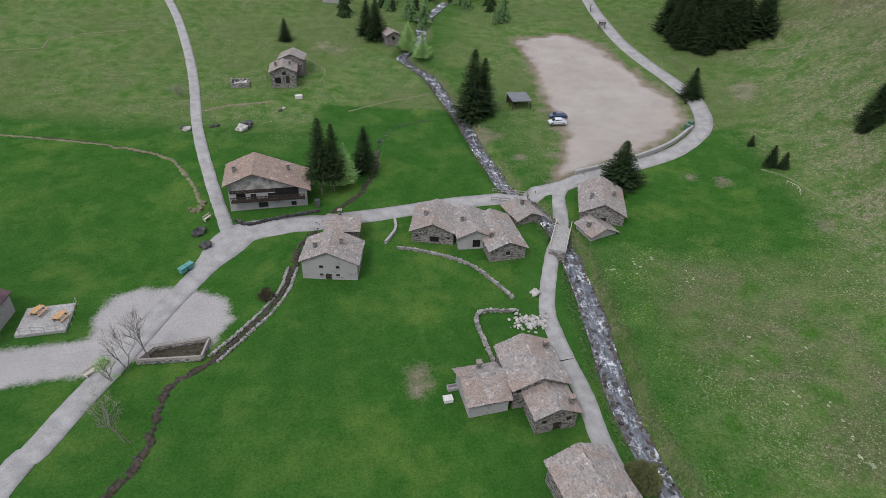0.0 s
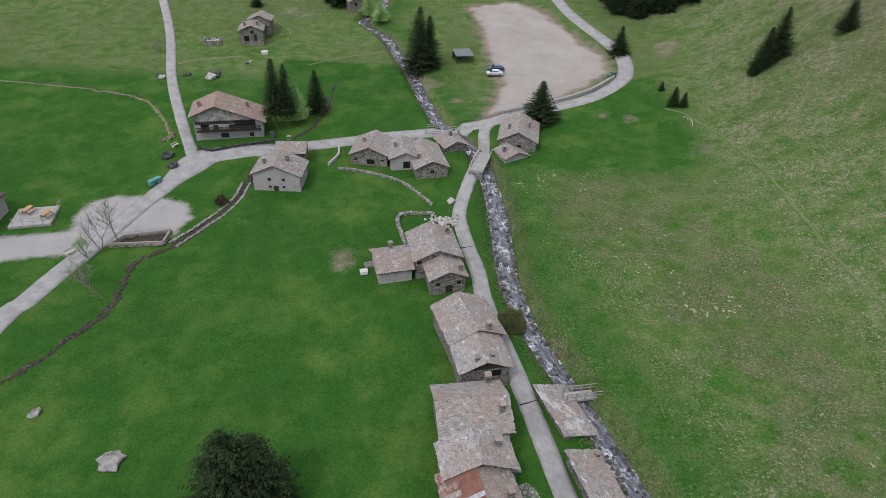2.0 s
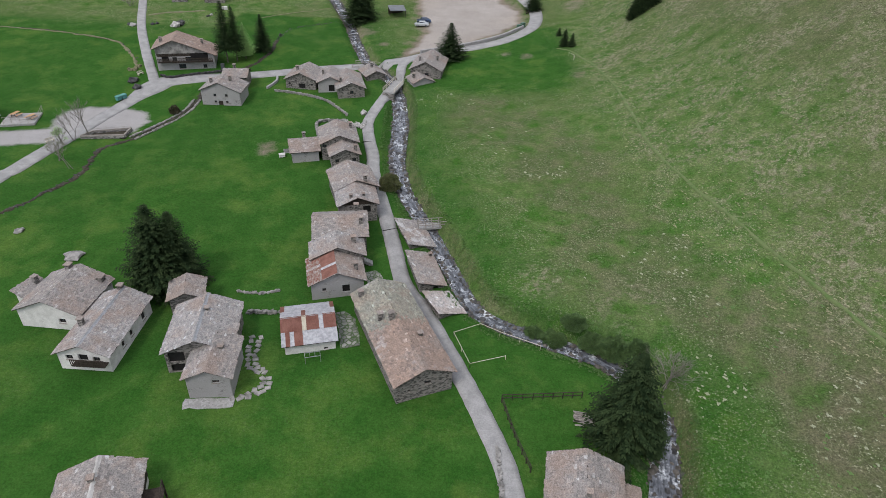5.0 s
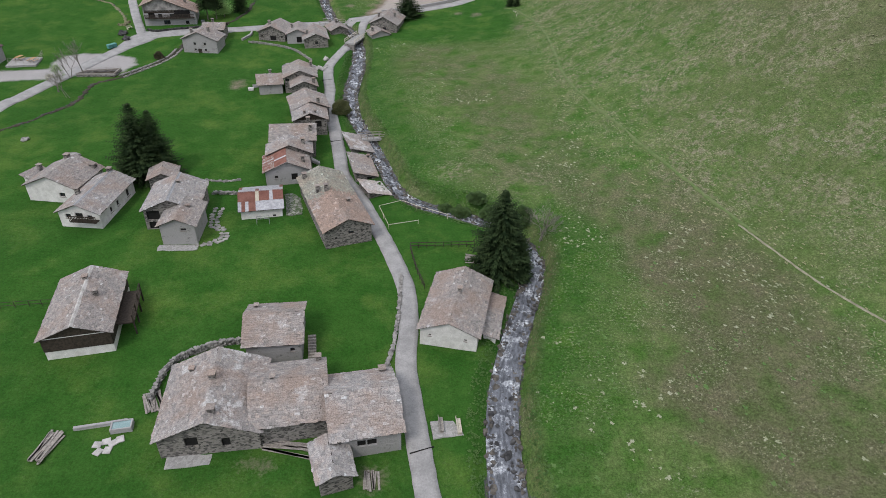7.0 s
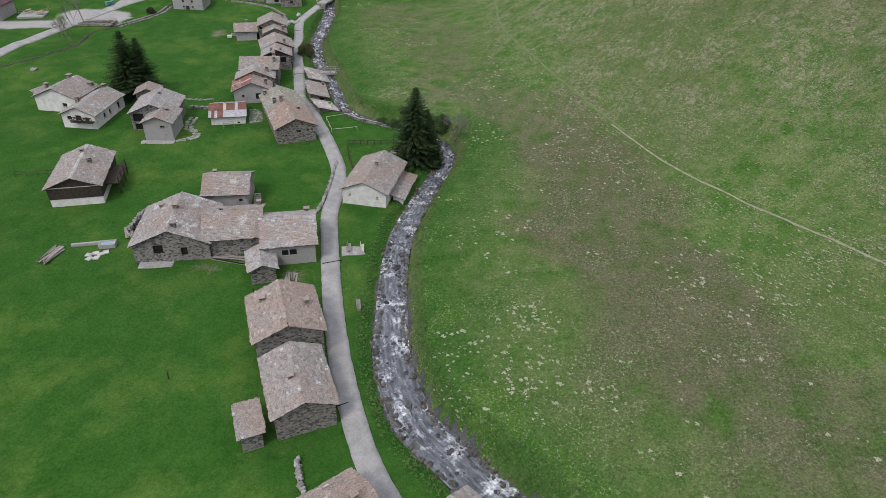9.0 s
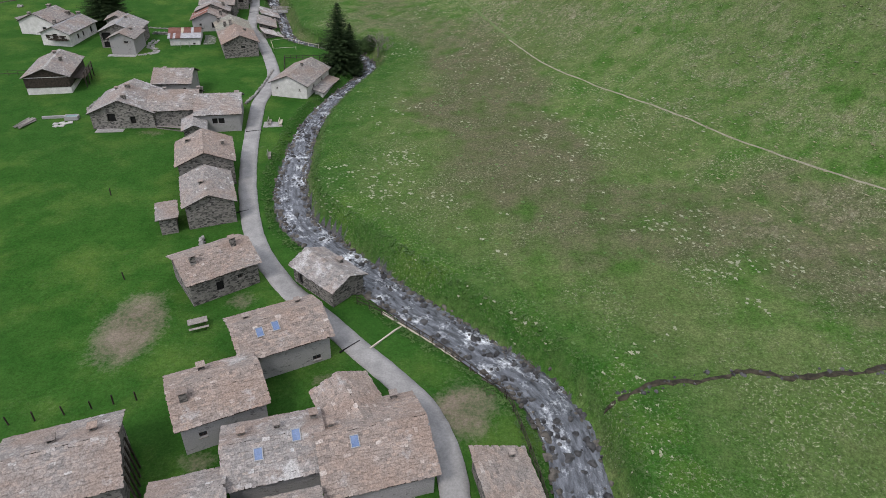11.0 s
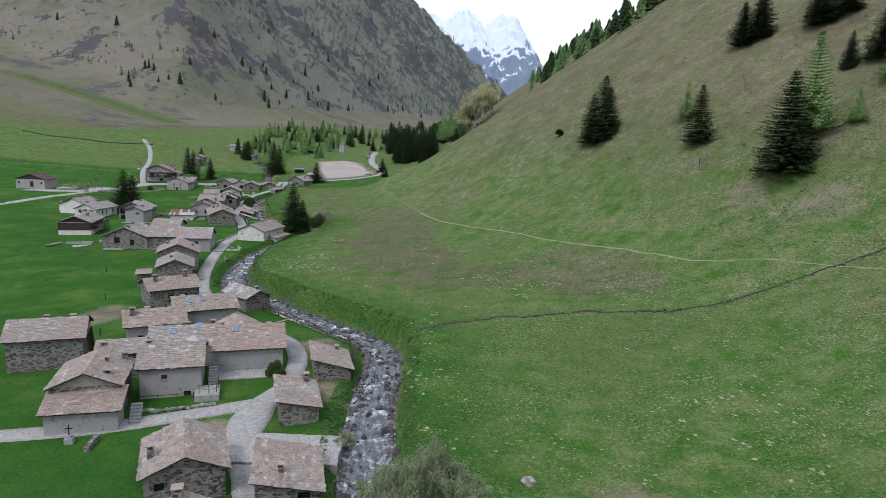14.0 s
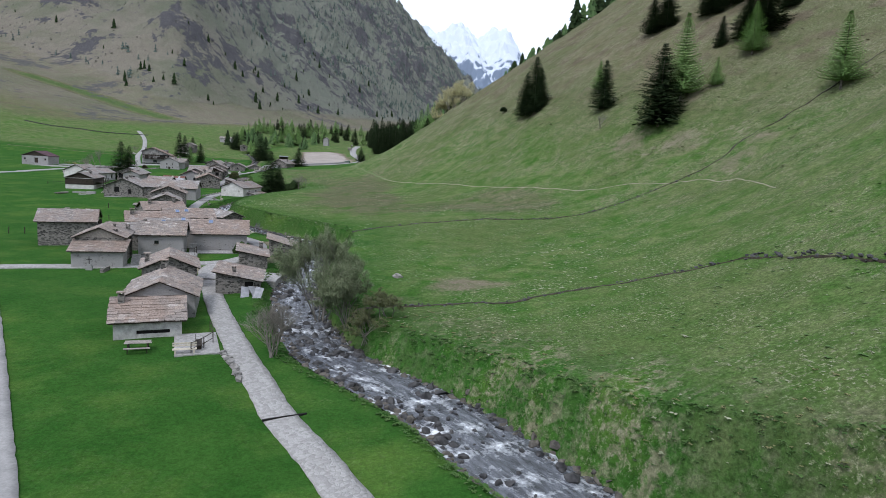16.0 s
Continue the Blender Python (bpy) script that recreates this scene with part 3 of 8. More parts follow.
ribbon("road", LANE, 1.9, 0.05, ASPHALT, "narrow pale worn asphalt mountain road", "road", seed=2)
ribbon("road", WEST, lambda a, b: 1.7 + 1.6 * float(np.exp(-((b - 86) / 5.0) ** 2)), 0.055, ASPHALT, "narrow pale worn asphalt village road", "road", seed=3)
ribbon("road", NORTH, 1.15, 0.05, ASPHALT, "narrow pale farm track up the meadow", "road", seed=4)
ribbon("road", LANE_LOW, 1.2, 0.06, ASPHALT, "narrow pale paved lane between stone houses", "road", seed=5)
ribbon("road", LANE_END, lambda a, b: 1.05 + 0.9 * float(np.exp(-((b + 117) / 5.0) ** 2)), 0.065, COBBLE, "flagstone lane leaving the hamlet", "road", seed=6)
ribbon("road", BRANCH, 1.2, 0.05, COBBLE, "flagstone side lane across the grass", "road", seed=7)
ribbon("road", [(a - 1.0, b) for a, b in BACKWAY], 0.9, 0.05, ASPHALT, "narrow pale back lane across the grass", "road", seed=9)

EARTH = simple("trodden_earth", (0.20, 0.19, 0.13), (0.29, 0.27, 0.20), 1.5, 0.95)
for _pts, _half in ((FOOTPATH[6:13], 0.15), (FOOTPATH[12:], 0.08)):
    ribbon("footpath", _pts, _half, 0.0, EARTH, "thin trodden path across the grassy slope", "path", cross=3, seed=10, heights=lambda p: FINAL(p[:, 0], p[:, 1]) + 0.05)

ribbon("path", [(63, 108), (66.2, 102), (68.5, 90), (69.7, 77), (69.9, 62), (69.9, 48), (72.2, 35), (75.1, 24.4), (79.9, 8), (84.6, -5.6), (86, -10)], 0.4, 0.0, simple("grass_grown_track", (0.085, 0.140, 0.040), (0.135, 0.165, 0.070), 0.9, 0.95), "grass-grown track along the foot of the slope", "path", cross=3, wobble=0.2, seed=12, heights=lambda p: FINAL(p[:, 0], p[:, 1]) + 0.05)

SOIL = simple("dark_wet_soil", (0.020, 0.017, 0.011), (0.062, 0.052, 0.034), 2.2, 0.95, 0.6, 0.05)
BANK = simple("bare_earth_bank", (0.115, 0.115, 0.058), (0.180, 0.170, 0.100), 1.4, 0.95, 0.6, 0.05)
EARTH_BANK = [(-110, 114.5), (-86.4, 115.5), (-78.2, 115.5), (-69.8, 115.0), (-60.8, 113.3), (-52.7, 111.2), (-45.1, 103.7), (-40.5, 95.6)]


def wavy(pts, sway, seed):
    """The same line with small bends."""
    rng = random.Random(seed)
    return [(a + rng.uniform(-1, 1) * sway, b + rng.uniform(-1, 1) * sway) for a, b in spline(pts, 2.2)]


def on_land(p):
    return FINAL(p[:, 0], p[:, 1]) + 0.05


for _line, _half, _mat, _label, _seed in ((GULLY[:9], 0.24, SOIL, "dark crooked gully cut into the meadow", 31), (GULLY[8:], 0.17, SOIL, "thin dark gully running up the slope", 41), (GULLY_LOW, 0.22, SOIL, "dark crooked ditch across the near meadow", 32), (BROOK[3:], 0.46, SOIL, "narrow dark brook bed between stones", 33),
                                          (EARTH_BANK, 0.34, BANK, "low bare earth bank along the upper field", 34), (EARTH_BANK[2:6], 0.16, SOIL, "dark ditch behind the earth bank", 35),
                                          ([(-108, 155), (-99.7, 158.7), (-100.4, 163.2), (-95.4, 168.1), (-84.6, 173.2)], 0.2, BANK, "thin earth track on the upper meadow", 36), ([(-51.3, 132.1), (-46.8, 135.4), (-37.3, 139.4)], 0.6, BANK, "worn track to the far farmhouse", 37),
                                          ([(-20, 136), (-12.7, 141.6), (1.8, 150.2)], 0.2, BANK, "thin trodden trail above the brook", 38),
                                          ([(74.1, 170.3), (84, 163.5), (94.1, 155.5), (98.5, 153.3)], 0.2, BANK, "thin track crossing the upper slope", 40)):
    ribbon("ditch" if _mat is SOIL else "path", wavy(_line, 0.42 if _mat is SOIL else 0.26, _seed), _half, 0, _mat, _label, "ditch" if _mat is SOIL else "path", cross=3, wobble=_half * 0.8, seed=_seed, step=0.5, heights=on_land)


def water_material():
    """Grey-blue water with foam drawn out along the current."""
    m, n, l, b = material("stream_water", 0.12, 0.5)
    at = n.new("ShaderNodeAttribute")
    at.attribute_name = "current"
    sep = n.new("ShaderNodeSeparateXYZ")
    l.new(at.outputs["Vector"], sep.inputs[0])
    pace = sep.outputs[2]
    flow = n.new("ShaderNodeMapping")
    flow.inputs["Scale"].default_value = (0.62, 2.0, 0.0)
    l.new(at.outputs["Vector"], flow.inputs[0])
    v = coords(n, l)
    streak = noise_tex(n, l, flow.outputs[0], 1.0, 5, 0.62)
    drop = n.new("ShaderNodeMapping")
    drop.inputs["Scale"].default_value = (0.42, 0.30, 0.0)
    l.new(at.outputs["Vector"], drop.inputs[0])
    rapid = noise_tex(n, l, drop.outputs[0], 1.0, 3, 0.6)
    fine = noise_tex(n, l, v, 3.4, 5, 0.7)
    froth = add(n, l, fine, 0.75, add(n, l, streak, 0.62, add(n, l, rapid, 1.30, add(n, l, pace, 1.0, -0.905))))
    f = ramp(n, l, froth, [(0.47, 0.0), (0.60, 0.30), (0.74, 1.0)])
    deep = mix(n, l, ramp(n, l, streak, [(0.38, 0.0), (0.62, 1.0)]), (0.050, 0.054, 0.062), (0.150, 0.160, 0.182))
    c = mix(n, l, f, deep, (0.76, 0.79, 0.82))
    l.new(c, b.inputs["Base Color"])
    l.new(ramp(n, l, f, [(0.0, 0.26), (1.0, 0.7)]), b.inputs["Roughness"])
    bump(n, l, b, add(n, l, streak, 1.5, fine), 0.9, 0.14)
    return m


WATER = water_material()


def water_height(p):
    return level(dist_to(STREAM, p[:, 0], p[:, 1])[1])


def build_stream():
    """The running surface: a sheet along the stream, broken into low waves, with its current kept as an attribute."""
    p = spline(STREAM, 0.5)
    tang = np.gradient(p, axis=0)
    tang /= np.linalg.norm(tang, axis=1)[:, None] + 1e-9
    across = np.stack([-tang[:, 1], tang[:, 0]], 1)
    gone = np.concatenate([[0], np.cumsum(np.linalg.norm(np.diff(p, axis=0), axis=1))])
    hw = np.interp(p[:, 1], S_HALF_Y, S_HALF) + 0.2
    us = np.linspace(-1, 1, 15)
    q = p[:, None, :] + across[:, None, :] * (us[None, :] * hw[:, None])[..., None]
    sm, um = np.broadcast_to(gone[:, None], q.shape[:2]), us[None, :] * hw[:, None]
    wave = np.array([noise.noise((a * 0.8, b * 1.6, 2)) + 0.5 * noise.noise((a * 2.1, b * 2.4, 7)) for a, b in zip(sm.ravel(), um.ravel())]).reshape(q.shape[:2])
    z = water_height(p)[:, None] + 0.10 * wave * (1 - us[None, :] ** 4)
    v = np.concatenate([q, z[..., None]], 2)
    me = mesh_of("water", v.reshape(-1, 3), grid_faces(len(p), len(us)), WATER, True)
    at = me.attributes.new("current", "FLOAT_VECTOR", "POINT")
    at.data.foreach_set("vector", np.stack([sm, um, 0 * um + (0.05 * smooth((-128 - p[:, 1]) / 20) - 0.03 * smooth((-60 - p[:, 1]) / 30))[:, None]], 2).ravel())
    return tagged(new("water", me), "clear mountain stream with white foaming rapids", "stream", kind="structure")


STREAM_WATER = build_stream()

# ---- building parts ----


def part(name, verts, faces, mat, parent, label="", smooth_shade=False):
    ob = new(name, mesh_of(name, verts, faces, mat, smooth_shade))
    ob.parent = parent
    if label:
        ob["label"] = label
    return ob


def box(x0, x1, y0, y1, z0, z1):
    v = [(x, y, z) for x in (x0, x1) for y in (y0, y1) for z in (z0, z1)]
    f = [(0, 1, 3, 2), (4, 6, 7, 5), (0, 4, 5, 1), (2, 3, 7, 6), (0, 2, 6, 4), (1, 5, 7, 3)]
    return v, f


def join(*parts):
    v, f = [], []
    for pv, pf in parts:
        k = len(v)
        v += [tuple(a) for a in pv]
        f += [tuple(i + k for i in q) for q in pf]
    return v, f


def moved(vf, m):
    v, f = vf
    return [tuple(m @ Vector(a)) for a in v], f


def beam(p, q, r, sides=4):
    """A straight bar from p to q."""
    p, q = Vector(p), Vector(q)
    d = (q - p).normalized()
    s = d.cross(Vector((0, 0, 1)))
    s = s.normalized() if s.length > 1e-3 else Vector((1, 0, 0))
    t = d.cross(s)
    v = []
    for e in (p, q):
        for i in range(sides):
            a = 2 * math.pi * (i + 0.5) / sides
            v.append(tuple(e + (s * math.cos(a) + t * math.sin(a)) * r))
    f = [(i, (i + 1) % sides, sides + (i + 1) % sides, sides + i) for i in range(sides)]
    f += [tuple(range(sides))[::-1], tuple(range(sides, 2 * sides))]
    return v, f


SLATE_SHAPES = []
_r = random.Random(11)
for _i in range(12):
    c0, c1 = _r.uniform(0.04, 0.22), _r.uniform(0.04, 0.22)
    outline = [(-0.5, 0.5), (-0.5 + _r.uniform(-0.06, 0.04), -0.5 + c0), (-0.5 + c0 * _r.uniform(0.6, 1.1), -0.5 + _r.uniform(-0.05, 0.05)), (0.5 - c1 * _r.uniform(0.6, 1.1), -0.5 + _r.uniform(-0.05, 0.05)), (0.5 + _r.uniform(-0.04, 0.06), -0.5 + c1), (0.5, 0.5)]
    v = [(a, b, 0.0) for a, b in outline] + [(a, b, 1.0) for a, b in outline]
    n = len(outline)
    SLATE_SHAPES.append((v, [tuple(range(n, 2 * n))] + [(i, (i + 1) % n, n + (i + 1) % n, n + i) for i in range(1, 4)] + [(0, 1, n + 1, n), (4, 5, n + 5, n + 4)]))
SLATE_MESHES = [mesh_of("slate", v, f, SLATE_PIECE) for v, f in SLATE_SHAPES]


def slates(roof, planes, pieces, rng, size=0.38, mat=None, other=None):
    """Overlapping stone slates in courses on each roof plane. A plane: origin, along-ridge vector, up-slope vector, in the roof's space."""
    coats = {False: ([], []), True: ([], [])}
    left = 300 if pieces else 0
    for origin, along, up in planes:
        o, a, u = Vector(origin), Vector(along), Vector(up)
        la, lu = a.length, u.length
        a, u = a.normalized(), u.normalized()
        nrm = a.cross(u)
        if nrm.z < 0:
            nrm = -nrm
        rows = max(2, round(lu / (size * 0.62)))
        course = lu / rows
        for r in range(rows):
            s = r * course
            x = -0.07 + rng.uniform(-0.05, 0.03)
            while x < la + 0.02:
                wide = min(size * rng.uniform(0.6, 1.5), la + 0.09 - x)
                if wide < 0.14:
                    break
                length = course * rng.uniform(1.25, 1.5)
                low = s - rng.uniform(0.0, 0.10)
                k = rng.randrange(12)
                mid = o + a * (x + wide / 2) + u * (low + length / 2)
                tilt = rng.uniform(0.05, 0.11)
                up2 = (u - nrm * tilt).normalized()
                n2 = a.cross(up2)
                if n2.z < 0:
                    n2 = -n2
                sk = rng.uniform(-0.12, 0.12)
                a2, up3 = a * math.cos(sk) + up2 * math.sin(sk), up2 * math.cos(sk) - a * math.sin(sk)
                c = mid + nrm * (0.03 + tilt * length / 2)
                thick = rng.uniform(0.03, 0.06)
                m = Matrix(((a2.x * wide, up3.x * length, n2.x * thick, c.x), (a2.y * wide, up3.y * length, n2.y * thick, c.y), (a2.z * wide, up3.z * length, n2.z * thick, c.z), (0, 0, 0, 1)))
                if left > 0:
                    left -= 1
                    ob = new("slate", SLATE_MESHES[k])
                    ob.parent = roof
                    ob.matrix_local = m
                else:
                    v, f = SLATE_SHAPES[k]
                    vv, ff = coats[other is not None and x + rng.uniform(-0.8, 0.8) > la * other[0]]
                    b = len(vv)
                    vv += [tuple(m @ Vector(p)) for p in v]
                    ff += [tuple(i + b for i in q) for q in f]
                x += wide + 0.005
    for far_half, (vv, ff) in coats.items():
        if vv:
            ob = part("slate_covering", vv, ff, other[1] if far_half else mat or SLATE, roof)
            ob["kind"] = "stuff"


def opening_panel(p0, along, width, height, holes, depth=0.22):
    """A wall face from p0, running along, pierced by holes (s, z, w, h) with reveals going in."""
    along = Vector(along)
    inward = Vector((-along.y, along.x, 0))
    p0 = Vector(p0)
    xs, zs = sorted({0.0, width, *[v for s, z, w, h in holes for v in (s - w / 2, s + w / 2)]}), sorted({0.0, height, *[v for s, z, w, h in holes for v in (z, z + h)]})
    v, f = [], []

    def quad(*pts):
        k = len(v)
        v.extend(tuple(p) for p in pts)
        f.append((k, k + 1, k + 2, k + 3))

    def at(s, z, d=0.0):
        return p0 + along * s + Vector((0, 0, z)) + inward * d
    for i in range(len(xs) - 1):
        for j in range(len(zs) - 1):
            mx, mz = (xs[i] + xs[i + 1]) / 2, (zs[j] + zs[j + 1]) / 2
            if not any(abs(mx - s) < w / 2 and z < mz < z + h for s, z, w, h in holes):
                quad(at(xs[i], zs[j]), at(xs[i + 1], zs[j]), at(xs[i + 1], zs[j + 1]), at(xs[i], zs[j + 1]))
    for s, z, w, h in holes:
        c = [(s - w / 2, z), (s + w / 2, z), (s + w / 2, z + h), (s - w / 2, z + h)]
        for (a, b), (e, g) in zip(c, c[1:] + c[:1]):
            quad(at(a, b), at(e, g), at(e, g, depth), at(a, b, depth))
    return v, f


def chimney(parent, x, y, top, size=0.55, high=1.0):
    """A square stone flue under a slate cap on four small piers."""
    s = size / 2
    body = part("chimney", *box(x - s, x + s, y - s, y + s, top - 0.8, top + high), STONE, parent)
    for a in (-1, 1):
        for b in (-1, 1):
            cx, cy = x + a * s * 0.72, y + b * s * 0.72
            part("pier", *box(cx - 0.06, cx + 0.06, cy - 0.06, cy + 0.06, top + high, top + high + 0.2), STONE, body)
    part("cap", *box(x - s - 0.1, x + s + 0.1, y - s - 0.1, y + s + 0.1, top + high + 0.2, top + high + 0.27), SLATE_PIECE, body)
    part("soot", *box(x - s * 0.6, x + s * 0.6, y - s * 0.6, y + s * 0.6, top + high, top + high + 0.02), DARK, body)


def glass_material():
    m, n, l, b = material("window_glass", 0.08, 0.6)
    b.inputs["Base Color"].default_value = (0.02, 0.025, 0.03, 1)
    return m


GLASS = glass_material()
SKYGLASS = simple("roof_window_glass", (0.09, 0.15, 0.29), (0.15, 0.21, 0.35), 1.0, 0.12, 0.05, 0.005, 0.0, 0.7)
SLOPE = 0.43


def house(label, x, y, w, d, turn, eave, ridge="y", wall=None, over=0.35, slope=SLOPE, shift=0.0, low=None, pieces=False, flues=(), holes=(), lights=(), size=0.38, slate=None, gable=None, roof_mat=None, base=None, group="", other=None, ridge_cap=None):
    """A hut under a gable roof (ridge 'y' or 'x') or a single slope falling to +x ('m', low: its low eave).
    w, d: the roof's plan; holes: (side, s, z, w, h, kind) with s from the face's middle and z from the eave down."""
    wall = wall or STONE
    rng = random.Random(int(x * 37 + y * 91))
    m = pose(x, y, 0, 0, 0, turn)
    corners = [m @ Vector((sx * w / 2, sy * d / 2, 0)) for sx in (-0.9, 1) for sy in (-1, 1)]
    g = min(ground_at(c.x, c.y) for c in corners) - 0.25
    if base is not None:
        g = base
    root = new("stone_house")
    root.matrix_world = pose(x, y, g, 0, 0, turn)
    tagged(root, label, "house", group)
    ez = eave - g
    a, b = w / 2 - over, d / 2 - over
    span = w if ridge == "y" else d
    half = span / 2
    # height of the roof's underside at a place across the ridge
    peak = ez + slope * (half + abs(shift))

    def under(px, py):
        if ridge == "m":
            return ez + (low - eave) * (px + w / 2) / w
        p = px if ridge == "y" else py
        return peak - slope * abs(p - shift)
    kinds = {"front": ((-a, -b), (1, 0), 2 * a), "right": ((a, -b), (0, 1), 2 * b), "back": ((a, b), (-1, 0), 2 * a), "left": ((-a, b), (0, -1), 2 * b)}
    vv, ff = [], []
    panes = []
    for side, (p0, al, length) in kinds.items():
        p1 = (p0[0] + al[0] * length, p0[1] + al[1] * length)
        z0, z1 = under(*p0), under(*p1)
        top = min(z0, z1) - 0.02
        cut = []
        for hs, s, z, hw, hh, kind in holes:
            if hs == side:
                zz = min(max(ez - z, 0.05), top - hh - 0.04)
                cut.append((length / 2 + s, zz, hw, hh))
                panes.append((side, length / 2 + s, zz, hw, hh, kind))
        pv, pf = opening_panel((p0[0], p0[1], 0), (*al, 0), length, top, cut)
        k = len(vv)
        vv += pv
        ff += [tuple(i + k for i in q) for q in pf]
        # gable or slope above the level part
        mid = []
        if ridge == "y" and al[0]:
            mid = [(shift, p0[1])]
        if ridge == "x" and al[1]:
            mid = [(p0[0], shift)]
        poly = [(p0[0], p0[1], top), (p1[0], p1[1], top), (p1[0], p1[1], z1 - 0.02)] + [(q[0], q[1], under(*q) - 0.02) for q in mid] + [(p0[0], p0[1], z0 - 0.02)]
        if gable is not None and mid:
            out = 0.03
            nx, ny = al[1] * out, -al[0] * out
            gv = [(q[0] + nx, q[1] + ny, q[2]) for q in poly[:2]] + [(q[0] + nx, q[1] + ny, q[2]) for q in poly[2:]]
            part("gable", gv + [(q[0], q[1], q[2]) for q in poly], [tuple(range(len(poly))), tuple(range(len(poly), 2 * len(poly)))[::-1]], gable, root)
        k = len(vv)
        vv += poly
        ff.append(tuple(range(k, k + len(poly))))
    k = len(vv)
    vv += [(-a, -b, 0.02), (a, -b, 0.02), (a, b, 0.02), (-a, b, 0.02)]
    ff.append((k, k + 1, k + 2, k + 3))
    part("wall", vv, ff, wall, root)
    for side, s, z, hw, hh, kind in panes:
        p0, al, length = kinds[side]
        al = Vector((*al, 0))
        inw = Vector((-al.y, al.x, 0))
        mm = Matrix.Translation(Vector((*p0, 0)) + al * s + Vector((0, 0, z)) + inw * 0.2) @ Matrix(((al.x, inw.x, 0, 0), (al.y, inw.y, 0, 0), (0, 0, 1, 0), (0, 0, 0, 1)))
        if kind == "door":
            leaf = part("door", *moved(box(-hw / 2, hw / 2, 0, 0.05, 0, hh), mm), WOOD, root)
            part("handle", *moved(box(hw * 0.3, hw * 0.36, -0.05, 0, hh * 0.48, hh * 0.52), mm), METAL, leaf)
        elif kind == "dark":
            part("doorway", *moved(box(-hw / 2, hw / 2, 0.02, 0.06, 0, hh), mm), DARK, root)
        else:
            win = part("window", *moved(join(box(-hw / 2, -hw / 2 + 0.07, -0.03, 0.03, 0, hh), box(hw / 2 - 0.07, hw / 2, -0.03, 0.03, 0, hh), box(-hw / 2 + 0.07, hw / 2 - 0.07, -0.03, 0.03, 0, 0.07), box(-hw / 2 + 0.07, hw / 2 - 0.07, -0.03, 0.03, hh - 0.07, hh), box(-0.03, 0.03, -0.03, 0.03, 0.07, hh - 0.07)), mm), WOOD, root)
            part("pane", *moved(box(-hw / 2, hw / 2, 0.03, 0.04, 0, hh), mm), GLASS, win)
            part("sill", *moved(box(-hw / 2 - 0.08, hw / 2 + 0.08, -0.27, -0.02, -0.08, -0.004), mm), GREYWOOD, win)
    # roof deck
    t = 0.07
    if ridge == "m":
        prof = [(-w / 2, ez), (w / 2, low - g)]
        ends, axis = (-d / 2, d / 2), "y"
    else:
        q = half
        prof = [(-q, peak - slope * abs(-q - shift)), (shift, peak), (q, peak - slope * abs(q - shift))]
        ends, axis = ((-d / 2, d / 2), "y") if ridge == "y" else ((-w / 2, w / 2), "x")
    n = len(prof)
    v = []
    for e in ends:
        for p, z in prof:
            v.append((p, e, z) if axis == "y" else (e, p, z))
        for p, z in prof:
            v.append((p, e, z + t) if axis == "y" else (e, p, z + t))
    f = []
    for i in range(n - 1):
        f += [(i, i + 1, 2 * n + i + 1, 2 * n + i), (n + i, 3 * n + i, 3 * n + i + 1, n + i + 1), (i, n + i, n + i + 1, i + 1), (2 * n + i, 2 * n + i + 1, 3 * n + i + 1, 3 * n + i)]
    f += [(0, 2 * n, 3 * n, n), (n - 1, 2 * n - 1, 4 * n - 1, 3 * n - 1)]
    roof = part("roof", v, f, WOOD, root)
    planes = []
    e0, e1 = ends
    for i in range(n - 1):
        (pa, za), (pb, zb) = prof[i], prof[i + 1]
        if za > zb:
            pa, za, pb, zb = pb, zb, pa, za
        if axis == "y":
            planes.append(((pa, e0, za + t), (0, e1 - e0, 0), (pb - pa, 0, zb - za)))
        else:
            planes.append(((e0, pa, za + t), (e1 - e0, 0, 0), (0, pb - pa, zb - za)))
    if roof_mat is None:
        slates(roof, planes, pieces, rng, size, slate, other)
    if ridge_cap is not None and ridge != "m":
        top = peak + t + 0.10
        for k in range(int((ends[1] - ends[0]) / 1.5) + 1):
            e0_, e1_ = ends[0] + k * 1.5, min(ends[1], ends[0] + k * 1.5 + 1.49)
            if e1_ - e0_ < 0.3:
                continue
            cs = [(-0.24, -0.24 * slope), (0.0, 0.03), (0.24, -0.24 * slope), (0.24, -0.24 * slope - 0.05), (0.0, -0.03), (-0.24, -0.24 * slope - 0.05)]
            vv_ = [((shift + a_, e_, top + b_) if axis == "y" else (e_, shift + a_, top + b_)) for e_ in (e0_, e1_) for a_, b_ in cs]
            part("ridge_cap", vv_, [(i, (i + 1) % 6, 6 + (i + 1) % 6, 6 + i) for i in range(6)] + [(5, 4, 3, 2, 1, 0), (6, 7, 8, 9, 10, 11)], ridge_cap, roof)
    root["planes"] = [v for pl in planes for vec in pl for v in vec]
    for fx, fy, *rest in flues:
        chimney(root, fx * w / 2, fy * d / 2, under(fx * w / 2, fy * d / 2), *(rest or ()))
